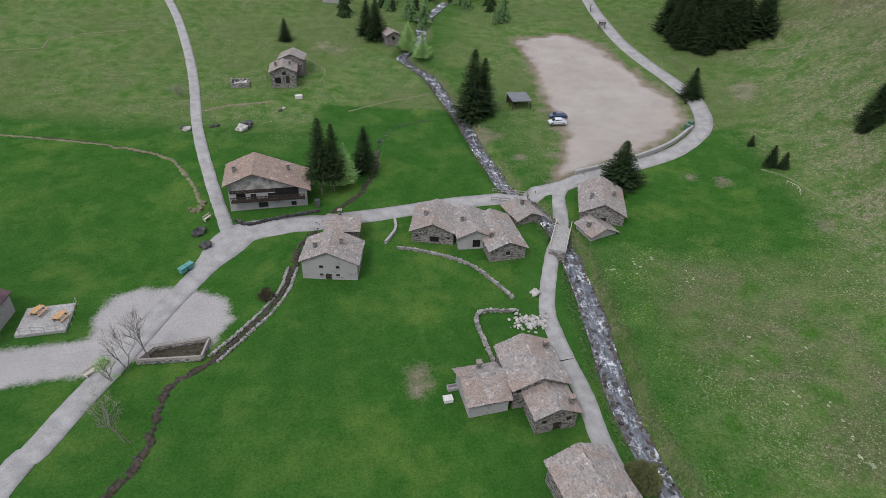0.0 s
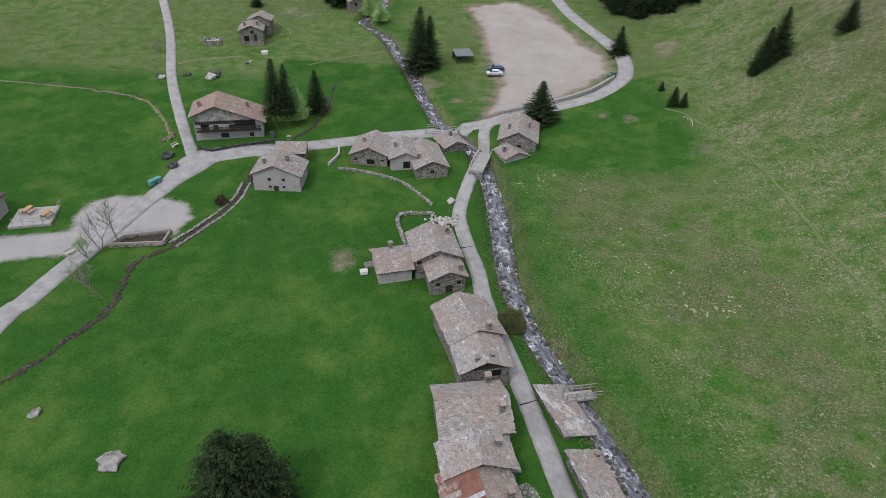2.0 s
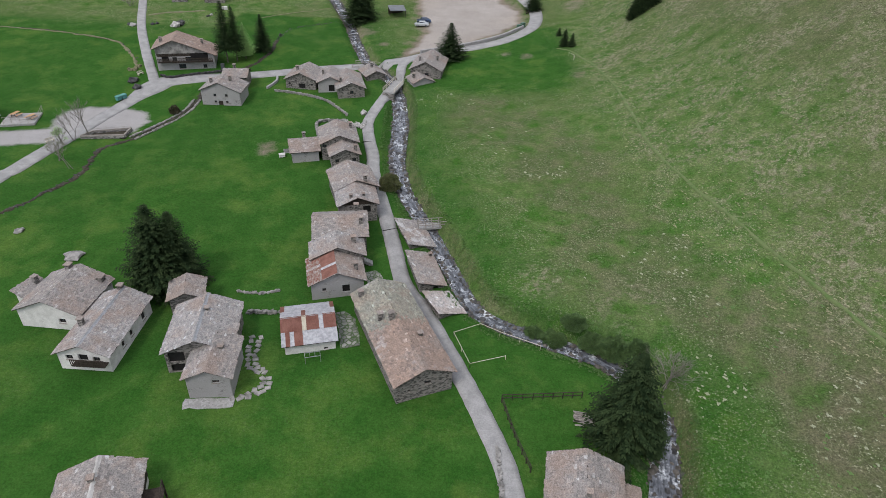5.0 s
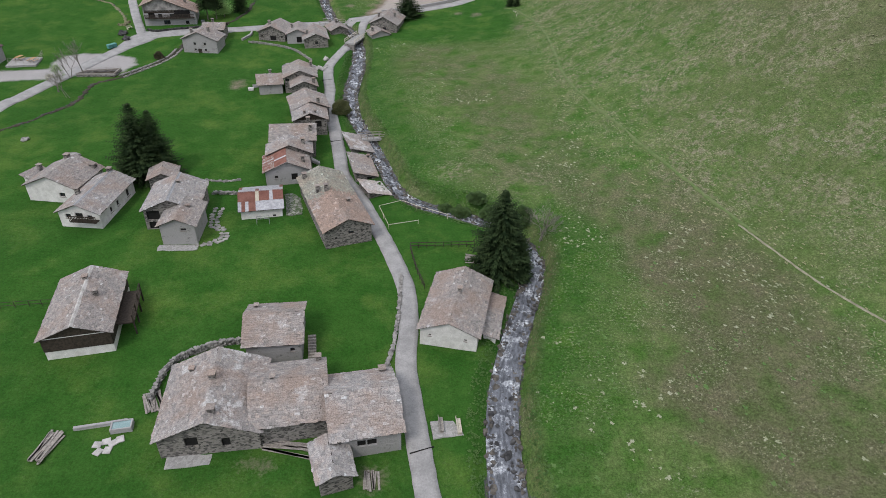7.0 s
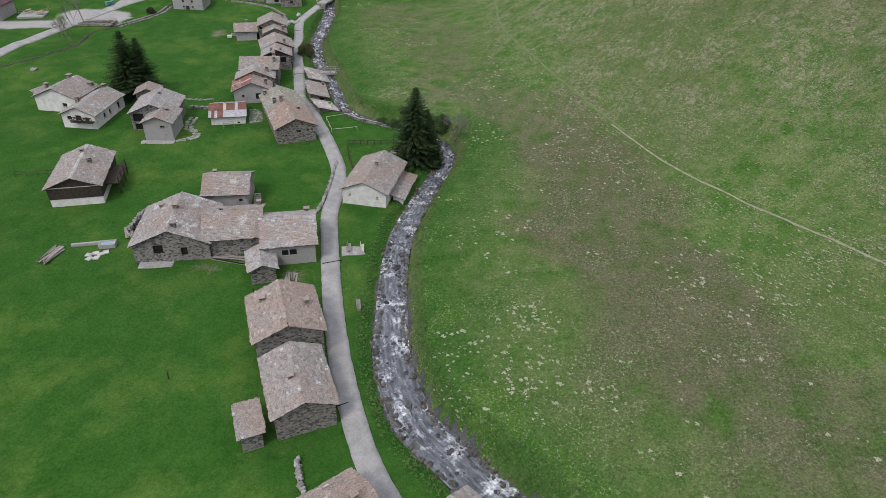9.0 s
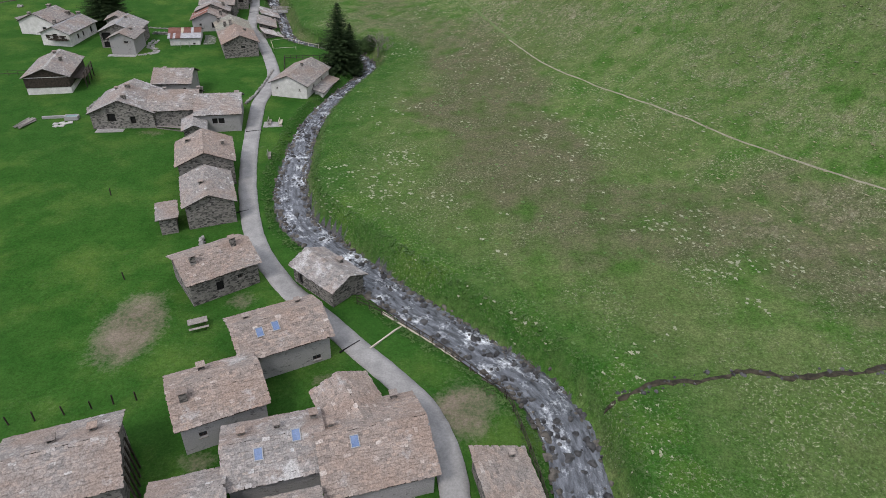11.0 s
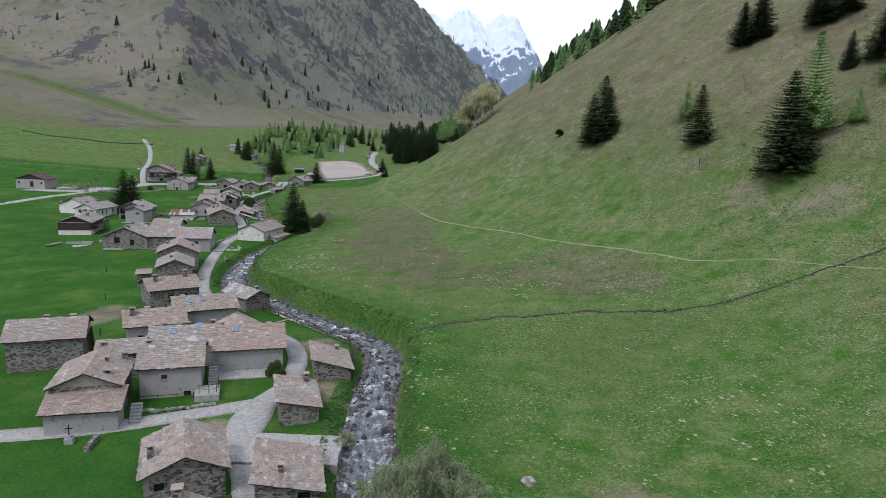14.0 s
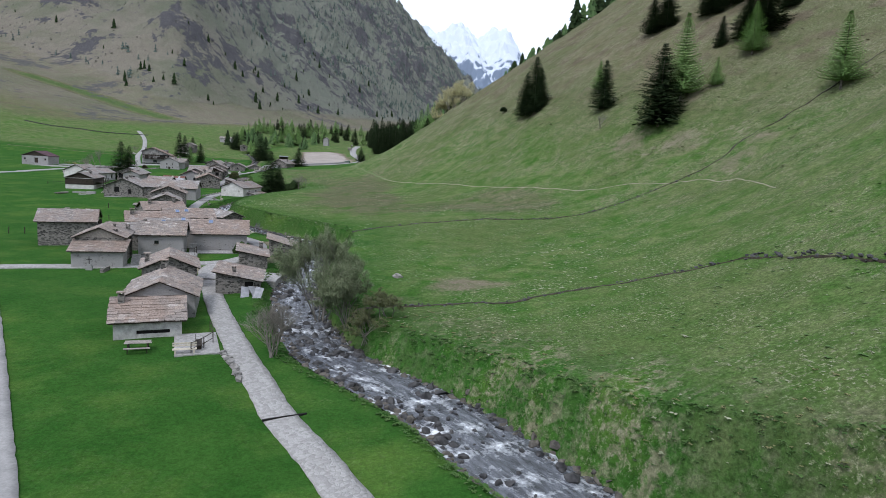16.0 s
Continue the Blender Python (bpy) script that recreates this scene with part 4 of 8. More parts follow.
    for fx, fy in lights:
        px, py = fx * w / 2, fy * d / 2
        z = under(px, py) + 0.2
        p = px if ridge == "y" else py
        ang = math.degrees(math.atan(slope)) * (-1 if p < shift else 1)
        mm = pose(px, py, z, 0, ang, 0) if ridge == "y" else pose(px, py, z, -ang, 0, 0)
        sw = part("skylight", *moved(join(box(-0.35, -0.28, -0.5, 0.5, -0.1, 0.06), box(0.28, 0.35, -0.5, 0.5, -0.1, 0.06), box(-0.28, 0.28, -0.5, -0.43, -0.1, 0.06), box(-0.28, 0.28, 0.43, 0.5, -0.1, 0.06)), mm), METAL, root)
        part("pane", *moved(box(-0.28, 0.28, -0.43, 0.43, 0.0, 0.02), mm), SKYGLASS, sw)
    return root




def win(side, s, z=1.6, w=0.65, h=0.75):
    return (side, s, z, w, h, "window")


def dark(side, s, z=2.2, w=1.3, h=1.6):
    return (side, s, z, w, h, "dark")


def door(side, s, z=2.6, w=0.9, h=1.9):
    return (side, s, z, w, h, "door")


STONEHUT = "grey rubble-stone hut with a stone-slate roof"

# upper hamlet, along the road and both bridges
chalet = house("large chalet with stone base, dark timber balcony and slate roof", -29.5, 99.5, 14.6, 9.0, 12, 8.6, "y", PALE, gable=WALLSTONE, shift=-2.2, slope=0.40, over=0.7, slate=SLATE_RED, flues=[(-0.75, -0.1), (0.5, 0.3)], holes=[win("front", -2.5, 1.4, 1.0, 1.2), win("front", 0.6, 1.4, 1.3, 1.2), dark("front", -4.6, 1.5, 1.6, 1.5), win("front", 3.8, 1.3, 1.0, 0.9), win("front", -1.0, 3.0, 1.6, 1.1), win("front", 4.2, 3.0, 0.9, 0.9)])
house("small stone shed with slate roof behind a house", -14.7, 88.6, 5.8, 5.8, 3, 7.0, "x", flues=[(-0.2, 0.3)])
house("tall pale stone house with four small windows", -15.3, 80.4, 9.1, 6.9, -1, 6.6, "y", PALE, shift=-0.3, flues=[(-0.55, -0.2), (0.3, 0.1)], holes=[win("front", -1.3, 1.0, 0.6, 0.6), win("front", 1.2, 1.0, 0.6, 0.6), win("front", -1.3, 2.4, 0.55, 0.5), win("front", 1.2, 2.4, 0.55, 0.5), door("front", -0.2, 3.4, 1.0, 1.2)])
house("stone hut with a wide dark stable opening", 0.5, 91.4, 7.7, 8.8, -5, 6.5, "y", STONE, flues=[(-0.4, -0.1)], holes=[dark("front", 0.3, 1.9, 1.5, 1.1), win("front", 2.6, 1.2, 0.5, 0.5), win("front", -2.6, 1.2, 0.5, 0.5)])
house("pale-fronted stone hut with a dark doorway", 6.6, 90.2, 6.2, 8.8, 8, 6.5, "y", PALE, flues=[(-0.5, 0.0)], holes=[dark("front", 0.3, 2.0, 1.3, 1.5)])
house("stone hut with one small dark gable window", 11.2, 88.4, 6.7, 11.1, 13, 6.2, "y", STONE, flues=[(-0.6, -0.4)], holes=[win("front", 0.1, 1.2, 0.8, 0.8)])
house("small stone mill hut beside the stream", 16.0, 96.3, 5.4, 6.2, 24, 6.0, "y", STONE, flues=[(0.0, 0.1)], holes=[win("left", 0.5, 1.4, 0.6, 0.6)])
house("stone house with patched slate roof beside the bridge", 29.9, 96.8, 8.0, 11.0, -9, 8.4, "y", STONE, slope=0.5, flues=[(-0.5, -0.3), (0.5, 0.0)], holes=[win("front", 0.3, 1.3, 0.9, 0.7)])
house("low plastered stone hut beside the bridge", 27.9, 90.0, 5.6, 5.2, 22, 6.7, "y", PALE, flues=[(-0.6, 0.0)])
house("far stone farmhouse with an arched doorway", -37.4, 150.8, 6.6, 7.5, 10, 13.4, "y", STONE, flues=[(-0.5, -0.3), (0.5, -0.1)], holes=[win("front", 0.2, 0.6, 0.9, 0.8), dark("front", -1.3, 2.7, 1.4, 1.5), door("front", 1.0, 2.7)])
house("far stone farmhouse wing behind the front house", -36.4, 157.0, 6.6, 6.0, 4, 14.4, "y", STONE)
house("far grey stone hut by the farm track", -33, 209, 8, 5, 0, 20.0, "x", PALE)
house("far grey chapel on the knoll", 28, 228, 4, 4.5, 0, 23.6, "y", PALE, slope=0.7)
farm = house("farmhouse with a purple-brown sheet roof and white walls", -62.8, 63.5, 11.0, 9.0, 3, 6.6, "y", PALE, slope=0.36, gable=WOOD, roof_mat="sheet", holes=[door("front", 0.5, 2.7, 1.4, 2.0), win("front", -4, 1.6), win("front", 4, 1.6)])

house("small stone hut on the upper stream bank", -13.2, 179.0, 4.6, 5.6, 24, 15.6, "y", STONE, holes=[dark("front", 0.0, 1.2, 0.8, 0.8)])

# middle hamlet, down the lane
house("stone house with slate roof above the lane", 12.9, 56.9, 7.4, 8.1, 12, 6.2, "y", STONE, flues=[(0.7, 0.55)], holes=[win("front", -2.8, 0.7, 0.8, 0.6)])
house("low stone byre with slate roof", 6.7, 54.5, 5.6, 6.6, 15, 5.0, "x", PALE, flues=[(0.1, 0.7)])
house("stone cottage with a dark door and two windows", 14.7, 51.3, 5.8, 4.5, 14, 5.5, "y", STONE, flues=[(0.7, -0.4)], holes=[door("front", 0.2, 3.2, 1.1, 1.6), win("front", -1.5, 1.3, 0.7, 0.7), win("front", 1.6, 1.3, 0.7, 0.7)])
house("stone house with slate roof beside the lane", 17.5, 40.2, 7.6, 8.0, 18, 5.6, "y", STONE, flues=[(0.4, -0.85)], holes=[win("left", -1.0, 1.3, 0.7, 0.7), win("left", 1.5, 1.3, 0.7, 0.7)])
house("stone house with an open timbered gable", 18.8, 34.2, 6.7, 6.5, 12, 5.5, "y", STONE, slate=SLATE_GREY, gable=WOOD, flues=[(-0.3, -0.7, 0.45, 0.5), (0.3, -0.6, 0.4, 0.4)], holes=[dark("front", 1.4, 1.4, 1.2, 1.2)])
house("broad stone house with slate roof and tall chimney", 17.4, 25.3, 8.1, 7.7, 8, 5.5, "x", STONE, flues=[(0.62, 0.9, 0.6, 1.2), (0.75, -0.4)], holes=[win("right", 0.5, 1.5, 0.7, 0.7)])
house("stone house with worn slate roof and side steps", 17.7, 19.4, 7.9, 4.6, 11, 5.0, "y", STONE, slate=SLATE_GREY, flues=[(0.6, 0.2, 0.6, 0.9)])
rusty = house("pale stone house with half-rusted sheet roof", 18.0, 15.1, 7.7, 6.4, 13, 4.4, "y", PALE, flues=[(0.7, -0.3)], holes=[dark("front", 1.1, 1.7, 1.0, 1.2), win("front", -1.8, 1.2, 0.5, 0.5)])
house("narrow stone shed with a single-slope slate roof by the stream", 28.5, 27.9, 4.5, 8.0, 19, 3.5, "m", STONE, slate=SLATE_LICHEN, low=2.2, holes=[dark("front", 0.3, 1.9, 0.8, 1.4)])
house("narrow stone shed with a single-slope roof and two roof hatches", 30.3, 17.8, 4.2, 8.3, 15, 3.9, "m", STONE, low=2.7, holes=[dark("front", 0.6, 2.2, 0.8, 1.5)], flues=[(0.75, 0.8, 0.4, 0.4)])
house("small stone shed with a pale weathered single-slope roof", 32.9, 10.9, 4.2, 5.2, 26, 3.2, "m", STONE, low=1.9, slate=SLATE_PALE)
tin = house("pale plastered barn with a patched corrugated sheet roof", 15.9, 5.2, 6.7, 7.8, 13, 3.2, "x", PLASTER, slope=0.30, roof_mat="tin", holes=[win("front", 1.8, 1.4, 0.5, 0.4)])
house("long stone house with half mossy, half reddish slate roof", 27.4, 2.8, 7.4, 17.6, 22, 4.5, "y", STONE, slate=SLATE_RED, other=(0.52, SLATE_MOSS), flues=[(-0.72, 0.85, 0.6, 0.8), (-0.5, 0.2), (-0.2, 0.1), (0.45, -0.3, 0.5, 0.4)], holes=[win("front", 0.4, 1.0, 0.8, 0.5), win("front", -1.8, 1.5, 0.4, 0.4)])
house("white plastered house with slate roof below the spruce", -15.2, 8.4, 8.6, 8.0, -6, 4.4, "y", PLASTER, flues=[(-0.3, 0.9, 0.7, 0.6), (0.75, 0.7, 0.8, 0.5)], holes=[win("front", 1.6, 1.5, 0.9, 0.7)])
house("lean-to shed with pale sheet roof", -20.6, 10.6, 3.4, 3.8, -20, 3.9, "m", PLASTER, low=2.9, flues=[(-0.3, 0.5)])
white = house("white plastered house with dark timber balcony and stair", -8.0, 3.2, 6.6, 11.2, -3, 4.1, "y", PLASTER, slate=SLATE_GREY, ridge_cap=METAL, flues=[(-0.6, -0.2), (-0.1, 0.95, 0.6, 0.5)], holes=[win("right", 0.0, 1.5, 0.7, 0.9), win("right", -2.0, 1.5, 0.7, 0.9), win("right", 3.2, 1.6, 0.9, 1.2), win("front", -1.6, 0.9, 0.8, 0.7), win("front", 1.5, 1.0, 0.8, 0.7), dark("front", 0.0, 1.0, 1.1, 1.0)])
house("small stone wing with slate roof", -0.2, 9.4, 4.6, 4.4, 14, 4.8, "y", STONE)
house("stone house with patched slate roof and open loggia", 4.2, 2.2, 8.0, 8.8, 7, 4.8, "y", STONE, slate=SLATE_GREY, ridge_cap=METAL, flues=[(0.1, 0.3, 0.4, 0.3)], holes=[dark("front", -2.4, 1.5, 1.8, 1.5), dark("front", -2.4, 3.0, 1.6, 1.2)])
house("stone house front wing with pale lower wall", 6.8, -2.8, 5.4, 6.8, 4, 4.7, "y", PALE, flues=[(0.3, 0.2, 0.5, 0.3)], holes=[win("front", 0.8, 0.8, 0.8, 0.4)])

# lower meadow houses
timber = house("barn house with dark timber upper storey over white plaster", 2.1, -22.5, 7.6, 11.6, 14, 4.0, "y", PLASTER, ridge_cap=PALEROCK, slope=0.40, gable=WOOD, flues=[(-0.05, 0.55, 0.5, 0.4), (0.35, 0.05, 0.5, 0.7)], holes=[win("left", 0, 1.5, 0.7, 0.7), dark("right", -2.5, 1.7, 1.3, 1.4), dark("right", 1.5, 1.7, 2.2, 1.4)])
house("stone hut with pale front wall and outside steps", 24.6, -25.2, 6.6, 7.4, 7, 4.0, "x", PALE, flues=[(-0.7, 0.7, 0.4, 0.3)], holes=[win("front", 2.0, 1.2, 0.5, 0.5)])
house("large rambling stone farmhouse with broad slate roof", 20.7, -35.7, 10.0, 10.1, 8, 3.2, "y", STONE, slate=SLATE_LICHEN, flues=[(0.0, 0.15, 0.6, 0.5), (0.1, -0.7, 0.6, 0.5), (-0.5, 0.6, 0.4, 0.3)], holes=[dark("front", -1.6, 1.3, 1.2, 1.3), dark("front", 1.5, 1.7, 0.8, 1.2)])
house("stone farmhouse wing with slate roof", 28.0, -34.9, 7.6, 8.7, 11, 3.4, "x", STONE, flues=[(-0.4, 0.1, 0.4, 0.3), (0.8, 0.9, 0.5, 0.6)])
house("stone barn with slate roof and pale front beside the lane", 35.5, -36.4, 7.1, 8.8, 12, 3.6, "x", PALE, slate=SLATE_GREY, flues=[(0.7, 0.85, 0.6, 0.4)], holes=[dark("front", -0.6, 1.5, 0.8, 0.9), dark("front", 0.4, 1.5, 0.9, 0.9)])
house("small stone annex with slate roof", 33.2, -42.4, 3.7, 4.8, 18, 2.6, "y", STONE, slate=SLATE_GREY)
riverside = house("white plastered house with slate roof by the stream", 45.4, -20.4, 7.4, 11.4, -12, 3.6, "y", PLASTER, flues=[(0.05, 0.1, 0.45, 0.5)], holes=[win("front", -2.2, 0.9, 0.3, 0.3), win("front", 2.0, 0.9, 0.3, 0.3), win("right", 2, 1.4, 0.7, 0.8), win("right", -2, 1.4, 0.7, 0.8)])
house("low lean-to with slate roof against the white house", 50.0, -20.6, 2.2, 8.2, -12, 2.4, "m", PLASTER, low=1.9)
house("stone house with slate roof at the lane's edge", 38.5, -53.6, 7.7, 8.2, 19, 3.5, "y", STONE, slate=SLATE_WARM, flues=[(-0.55, 0.5, 0.55, 0.4), (0.65, 0.1, 0.45, 0.5)])
house("stone house with slate roof and small roof hatch", 41.5, -62.6, 6.4, 8.6, 21, 2.6, "y", STONE, flues=[(-0.2, -0.1, 0.5, 0.3)])
house("lean-to stone shed beside a house", 37.6, -66.6, 2.6, 4.4, 21, 1.6, "m", STONE, low=1.7)
house("stone house with slate roof and two chimneys", 46.6, -77.1, 8.0, 6.6, 37, 2.0, "x", STONE, slate=SLATE_WARM, flues=[(-0.6, -0.3, 0.55, 0.9), (0.55, -0.1, 0.55, 0.9)], holes=[dark("front", -0.6, 2.0, 0.8, 1.2), win("front", 1.6, 1.3, 0.5, 0.5)])
house("stone shed with slate roof on the stream bank", 58.9, -77.4, 4.9, 7.4, 48, 1.3, "y", STONE, slate=SLATE_LICHEN, flues=[(0.6, -0.1, 0.5, 0.4)], holes=[dark("left", -2.2, 1.9, 0.8, 1.6)])
house("stone house with pale front, slate roof and roof windows", 55.9, -87.8, 8.6, 6.7, 28, 2.0, "x", PALE, slate=SLATE_WARM, flues=[(-0.6, 0.5, 0.4, 0.3), (0.6, 0.7, 0.4, 0.3)], lights=[(-0.45, -0.35), (-0.1, -0.3)], holes=[win("front", 2.6, 2.6, 0.8, 0.6)])
house("stone house with pale lower wall and slate roof", 52.5, -95.8, 7.4, 6.6, 27, 2.0, "x", PALE, slate=SLATE_WARM, flues=[(-0.2, 0.75, 0.55, 0.5), (-0.7, -0.3, 0.6, 0.8)], holes=[win("front", -1.8, 1.7, 0.6, 0.6)])
barn = house("long dark stone barn with slate roof and timber gable", 43.7, -103.5, 8.2, 7.4, 22, 2.3, "x", STONE, gable=WOOD, flues=[(-0.1, 0.3, 0.5, 0.4), (0.55, 0.4, 0.5, 0.4)])

# lower hamlet, nearest the camera
house("low stone wing with slate roof", 53.5, -106.1, 5.2, 4.8, 18, 1.6, "x", STONE, flues=[(-0.7, -0.4, 0.4, 0.3)])
house("long stone house with slate roof and blue roof windows", 65.9, -100.2, 8.6, 8.6, 17, 1.3, "x", PALE, slate=SLATE_WARM, flues=[(0.6, 0.9, 0.5, 0.5), (-0.7, 0.3, 0.4, 0.4)], lights=[(-0.35, -0.2)], base=-2.2)
house("stone house end with broad slate roof and two blue roof windows", 58.5, -101.3, 7.6, 6.2, 17, 1.7, "x", PALE, slate=SLATE_LICHEN, flues=[(-0.6, 0.4, 0.5, 0.4), (0.1, 0.4, 0.4, 0.4), (0.85, 0.5, 0.5, 0.6)], lights=[(-0.3, -0.35), (0.45, -0.1)])
house("stone cross wing with slate roof", 63.9, -96.9, 5.2, 6.2, 30, 1.6, "y", STONE, slate=SLATE_WARM)
house("pale stone house with slate roof above outside stairs", 60.5, -109.2, 6.6, 7.4, 17, 1.9, "x", PALE, slate=SLATE_WARM, pieces=True, size=0.48, flues=[(-0.75, 0.1, 0.4, 0.3)], holes=[win("front", -0.6, 1.2, 0.6, 0.5), dark("front", 1.6, 3.2, 0.7, 0.6)], base=-1.95)
house("stone house with ridged slate roof and snow-white patch", 55.1, -115.3, 6.5, 7.4, 17, 2.0, "y", STONE, slate=SLATE_WARM, pieces=True, size=0.48, gable=GREYWOOD, flues=[(0.75, 0.8, 0.5, 0.6), (0.35, 0.2, 0.3, 0.4), (0.5, -0.5, 0.5, 0.2)], holes=[dark("right", -1.5, 2.0, 1.2, 1.8)])
front = house("low pale stone front shed with slate roof", 56.6, -119.6, 3.4, 6.7, -75, 1.75, "m", PALE, low=0.6, pieces=True, size=0.48)
house("small stone hut with a single-slope slate roof", 76.6, -103.4, 4.8, 7.0, 14, 1.5, "m", STONE, low=0.1, pieces=True, size=0.48, flues=[(0.4, 0.75, 0.4, 0.4)])
house("small stone hut with large slates and a chimney by the stream", 75.1, -114.6, 4.4, 7.2, 16, 1.3, "m", STONE, low=0.4, pieces=True, size=0.48, flues=[(0.5, 0.8, 0.5, 0.8)])
house("dark stone house with slate roof and brick chimney", 69.2, -128.1, 6.4, 6.9, 22, 0.9, "y", STONE, pieces=True, size=0.48, flues=[(-0.75, -0.2, 0.5, 0.9)], holes=[dark("front", -1.8, 1.2, 0.7, 0.7)])
house("stone hut with a pale single-slope slate roof beside the lane", 77.5, -128.5, 5.4, 7.1, 12, 1.1, "m", STONE, low=0.0, pieces=True, size=0.48, flues=[(-0.2, -0.4, 0.4, 0.6)], holes=[dark("front", 1.2, 1.4, 0.9, 0.6)])
house("stone house with broad slate roof and stone chimney", 73.3, -139.4, 6.8, 8.2, 17, 0.6, "y", PALE, slate=SLATE_WARM, pieces=True, size=0.56, flues=[(-0.1, 0.85, 0.6, 0.8)], holes=[win("front", 0.2, 0.5, 0.5, 0.6)])
hut = house("last stone hut with large warm slates and a chimney", 74.8, -146.2, 6.0, 6.6, 22, -0.12, "x", LIMEWASH, pieces=True, size=0.66, flues=[(-0.72, -0.2, 0.5, 0.8)], holes=[dark("front", 0.4, 1.05, 2.6, 0.35)])

# corrugated roof of the plastered barn


def rust_material():
    m, n, l, b = material("corrugated_sheet", 0.6, 0.4)
    r = n.new("ShaderNodeObjectInfo").outputs["Random"]
    v = coords(n, l)
    c = ramp(n, l, r, [(0.0, (0.20, 0.085, 0.06)), (0.38, (0.16, 0.075, 0.055)), (0.43, (0.34, 0.34, 0.35)), (0.68, (0.44, 0.44, 0.45)), (0.74, (0.26, 0.17, 0.14)), (1.0, (0.24, 0.12, 0.085))])
    s = noise_tex(n, l, v, 1.3, 5, 0.7)
    c = mix(n, l, ramp(n, l, s, [(0.5, 0.0), (0.66, 0.8)]), c, (0.19, 0.085, 0.05))
    l.new(c, b.inputs["Base Color"])
    bump(n, l, b, noise_tex(n, l, v, 12, 3), 0.2, 0.01)
    return m


RUST = rust_material()


def sheets(root, seed, rows, share=None, mat=None, by_row=None):
    """Corrugated sheets laid over the roof planes of a house, each a separate sheet."""
    rng = random.Random(seed)
    roof = [o for o in root.children if o.name.split(".")[0] == "roof"][0]
    vals = list(root["planes"])
    for k in range(0, len(vals), 9):
        if share is not None and k // 9 not in share:
            continue
        o, a, u = Vector(vals[k:k + 3]), Vector(vals[k + 3:k + 6]), Vector(vals[k + 6:k + 9])
        la, lu = a.length, u.length
        a, u = a.normalized(), u.normalized()
        nrm = a.cross(u)
        nrm = nrm if nrm.z > 0 else -nrm
        count = max(3, int(la / 0.5))
        for r in range(rows):
            for c in range(count):
                wide, long = la / count * 1.04, lu / rows * 1.06
                st = o + a * (c * la / count) + u * (r * lu / rows) + nrm * (0.012 + 0.035 * (r % 2) + 0.008 * (c % 2) + (0.06 if share is not None else 0.0))
                waves = 12
                v = []
                for j in (0, 1):
                    for i in range(waves + 1):
                        v.append(tuple(st + a * (wide * i / waves) + u * (long * j) + nrm * (0.03 * (i % 2))))
                f = [(i, i + 1, waves + 2 + i, waves + 1 + i) for i in range(waves)]
                part("sheet", v, f, by_row(k // 9, r, c, rng) if by_row else mat or RUST, roof)


WHITE_SHEET = simple("streaked_white_sheet", (0.30, 0.30, 0.315), (0.46, 0.46, 0.475), 2.2, 0.6, 0.1, 0.01)
RED_SHEET = simple("rust_red_sheet", (0.155, 0.062, 0.045), (0.215, 0.10, 0.075), 1.1, 0.7, 0.1, 0.01)
CREAM_SHEET = simple("cream_sheet", (0.42, 0.38, 0.29), (0.50, 0.46, 0.37), 1.5, 0.7, 0.1, 0.01)


def barn_sheet(plane, row, column, rng):
    """White sheets on the far slope and along the eave, rusted ones between, a few patched."""
    if plane == 0 and row == 1:
        return CREAM_SHEET if column == 5 else WHITE_SHEET if column == 9 else RED_SHEET
    return RED_SHEET if rng.random() < 0.16 else WHITE_SHEET


sheets(tin, 4, 2, by_row=barn_sheet)
sheets(farm, 6, 2, None, simple("plum_brown_sheet", (0.075, 0.042, 0.055), (0.12, 0.075, 0.085), 0.7, 0.9, 0.1))
sheets(rusty, 5, 2, share=(0,), by_row=lambda plane, row, column, rng: WHITE_SHEET if rng.random() < 0.10 else RED_SHEET)

# ---- balconies, stairs and additions on houses ----


def railing(name, pts, label, high=0.95, mat=None, step=1.3, rails=(0.45, 0.95), cat="railing", r=0.04, thing=True, parent=None, zs=None, group=""):
    """Posts and rails along a line on the ground (or at given heights)."""
    mat = mat or WOOD
    p = spline(pts, step) if len(pts) > 2 else np.array([np.array(pts[0]) + (np.array(pts[1]) - np.array(pts[0])) * t for t in np.linspace(0, 1, max(2, int(math.dist(pts[0], pts[1]) / step) + 1))])
    z = land(p[:, 0], p[:, 1]) if zs is None else np.linspace(zs[0], zs[1], len(p))
    root = new(name)
    root.matrix_world = pose(p[0][0], p[0][1], z[0])
    tagged(root, label, cat, group)
    o = Vector((p[0][0], p[0][1], z[0]))
    q = [Vector((a[0], a[1], b)) - o for a, b in zip(p, z)]
    for a in q:
        part("post", *beam(a + Vector((0, 0, -0.3)), a + Vector((0, 0, high + 0.05)), r), mat, root)
    for h in rails:
        for a, b in zip(q, q[1:]):
            part("rail", *beam(a + Vector((0, 0, h)), b + Vector((0, 0, h)), r * 0.8), mat, root)
    return root


def balcony(root, x0, x1, y, z, deep, mat):
    """A boarded balcony on the front of a house."""
    deck = part("balcony", *box(x0, x1, y - deep, y, z, z + 0.12), mat, root)
    n = int((x1 - x0) / 0.22)
    for i in range(n + 1):
        x = x0 + (x1 - x0) * i / n
        part("baluster", *box(x - 0.05, x + 0.05, y - deep, y - deep + 0.04, z + 0.12, z + 0.95), mat, deck)
    part("handrail", *box(x0 - 0.05, x1 + 0.05, y - deep - 0.03, y - deep + 0.07, z + 0.95, z + 1.05), mat, deck)


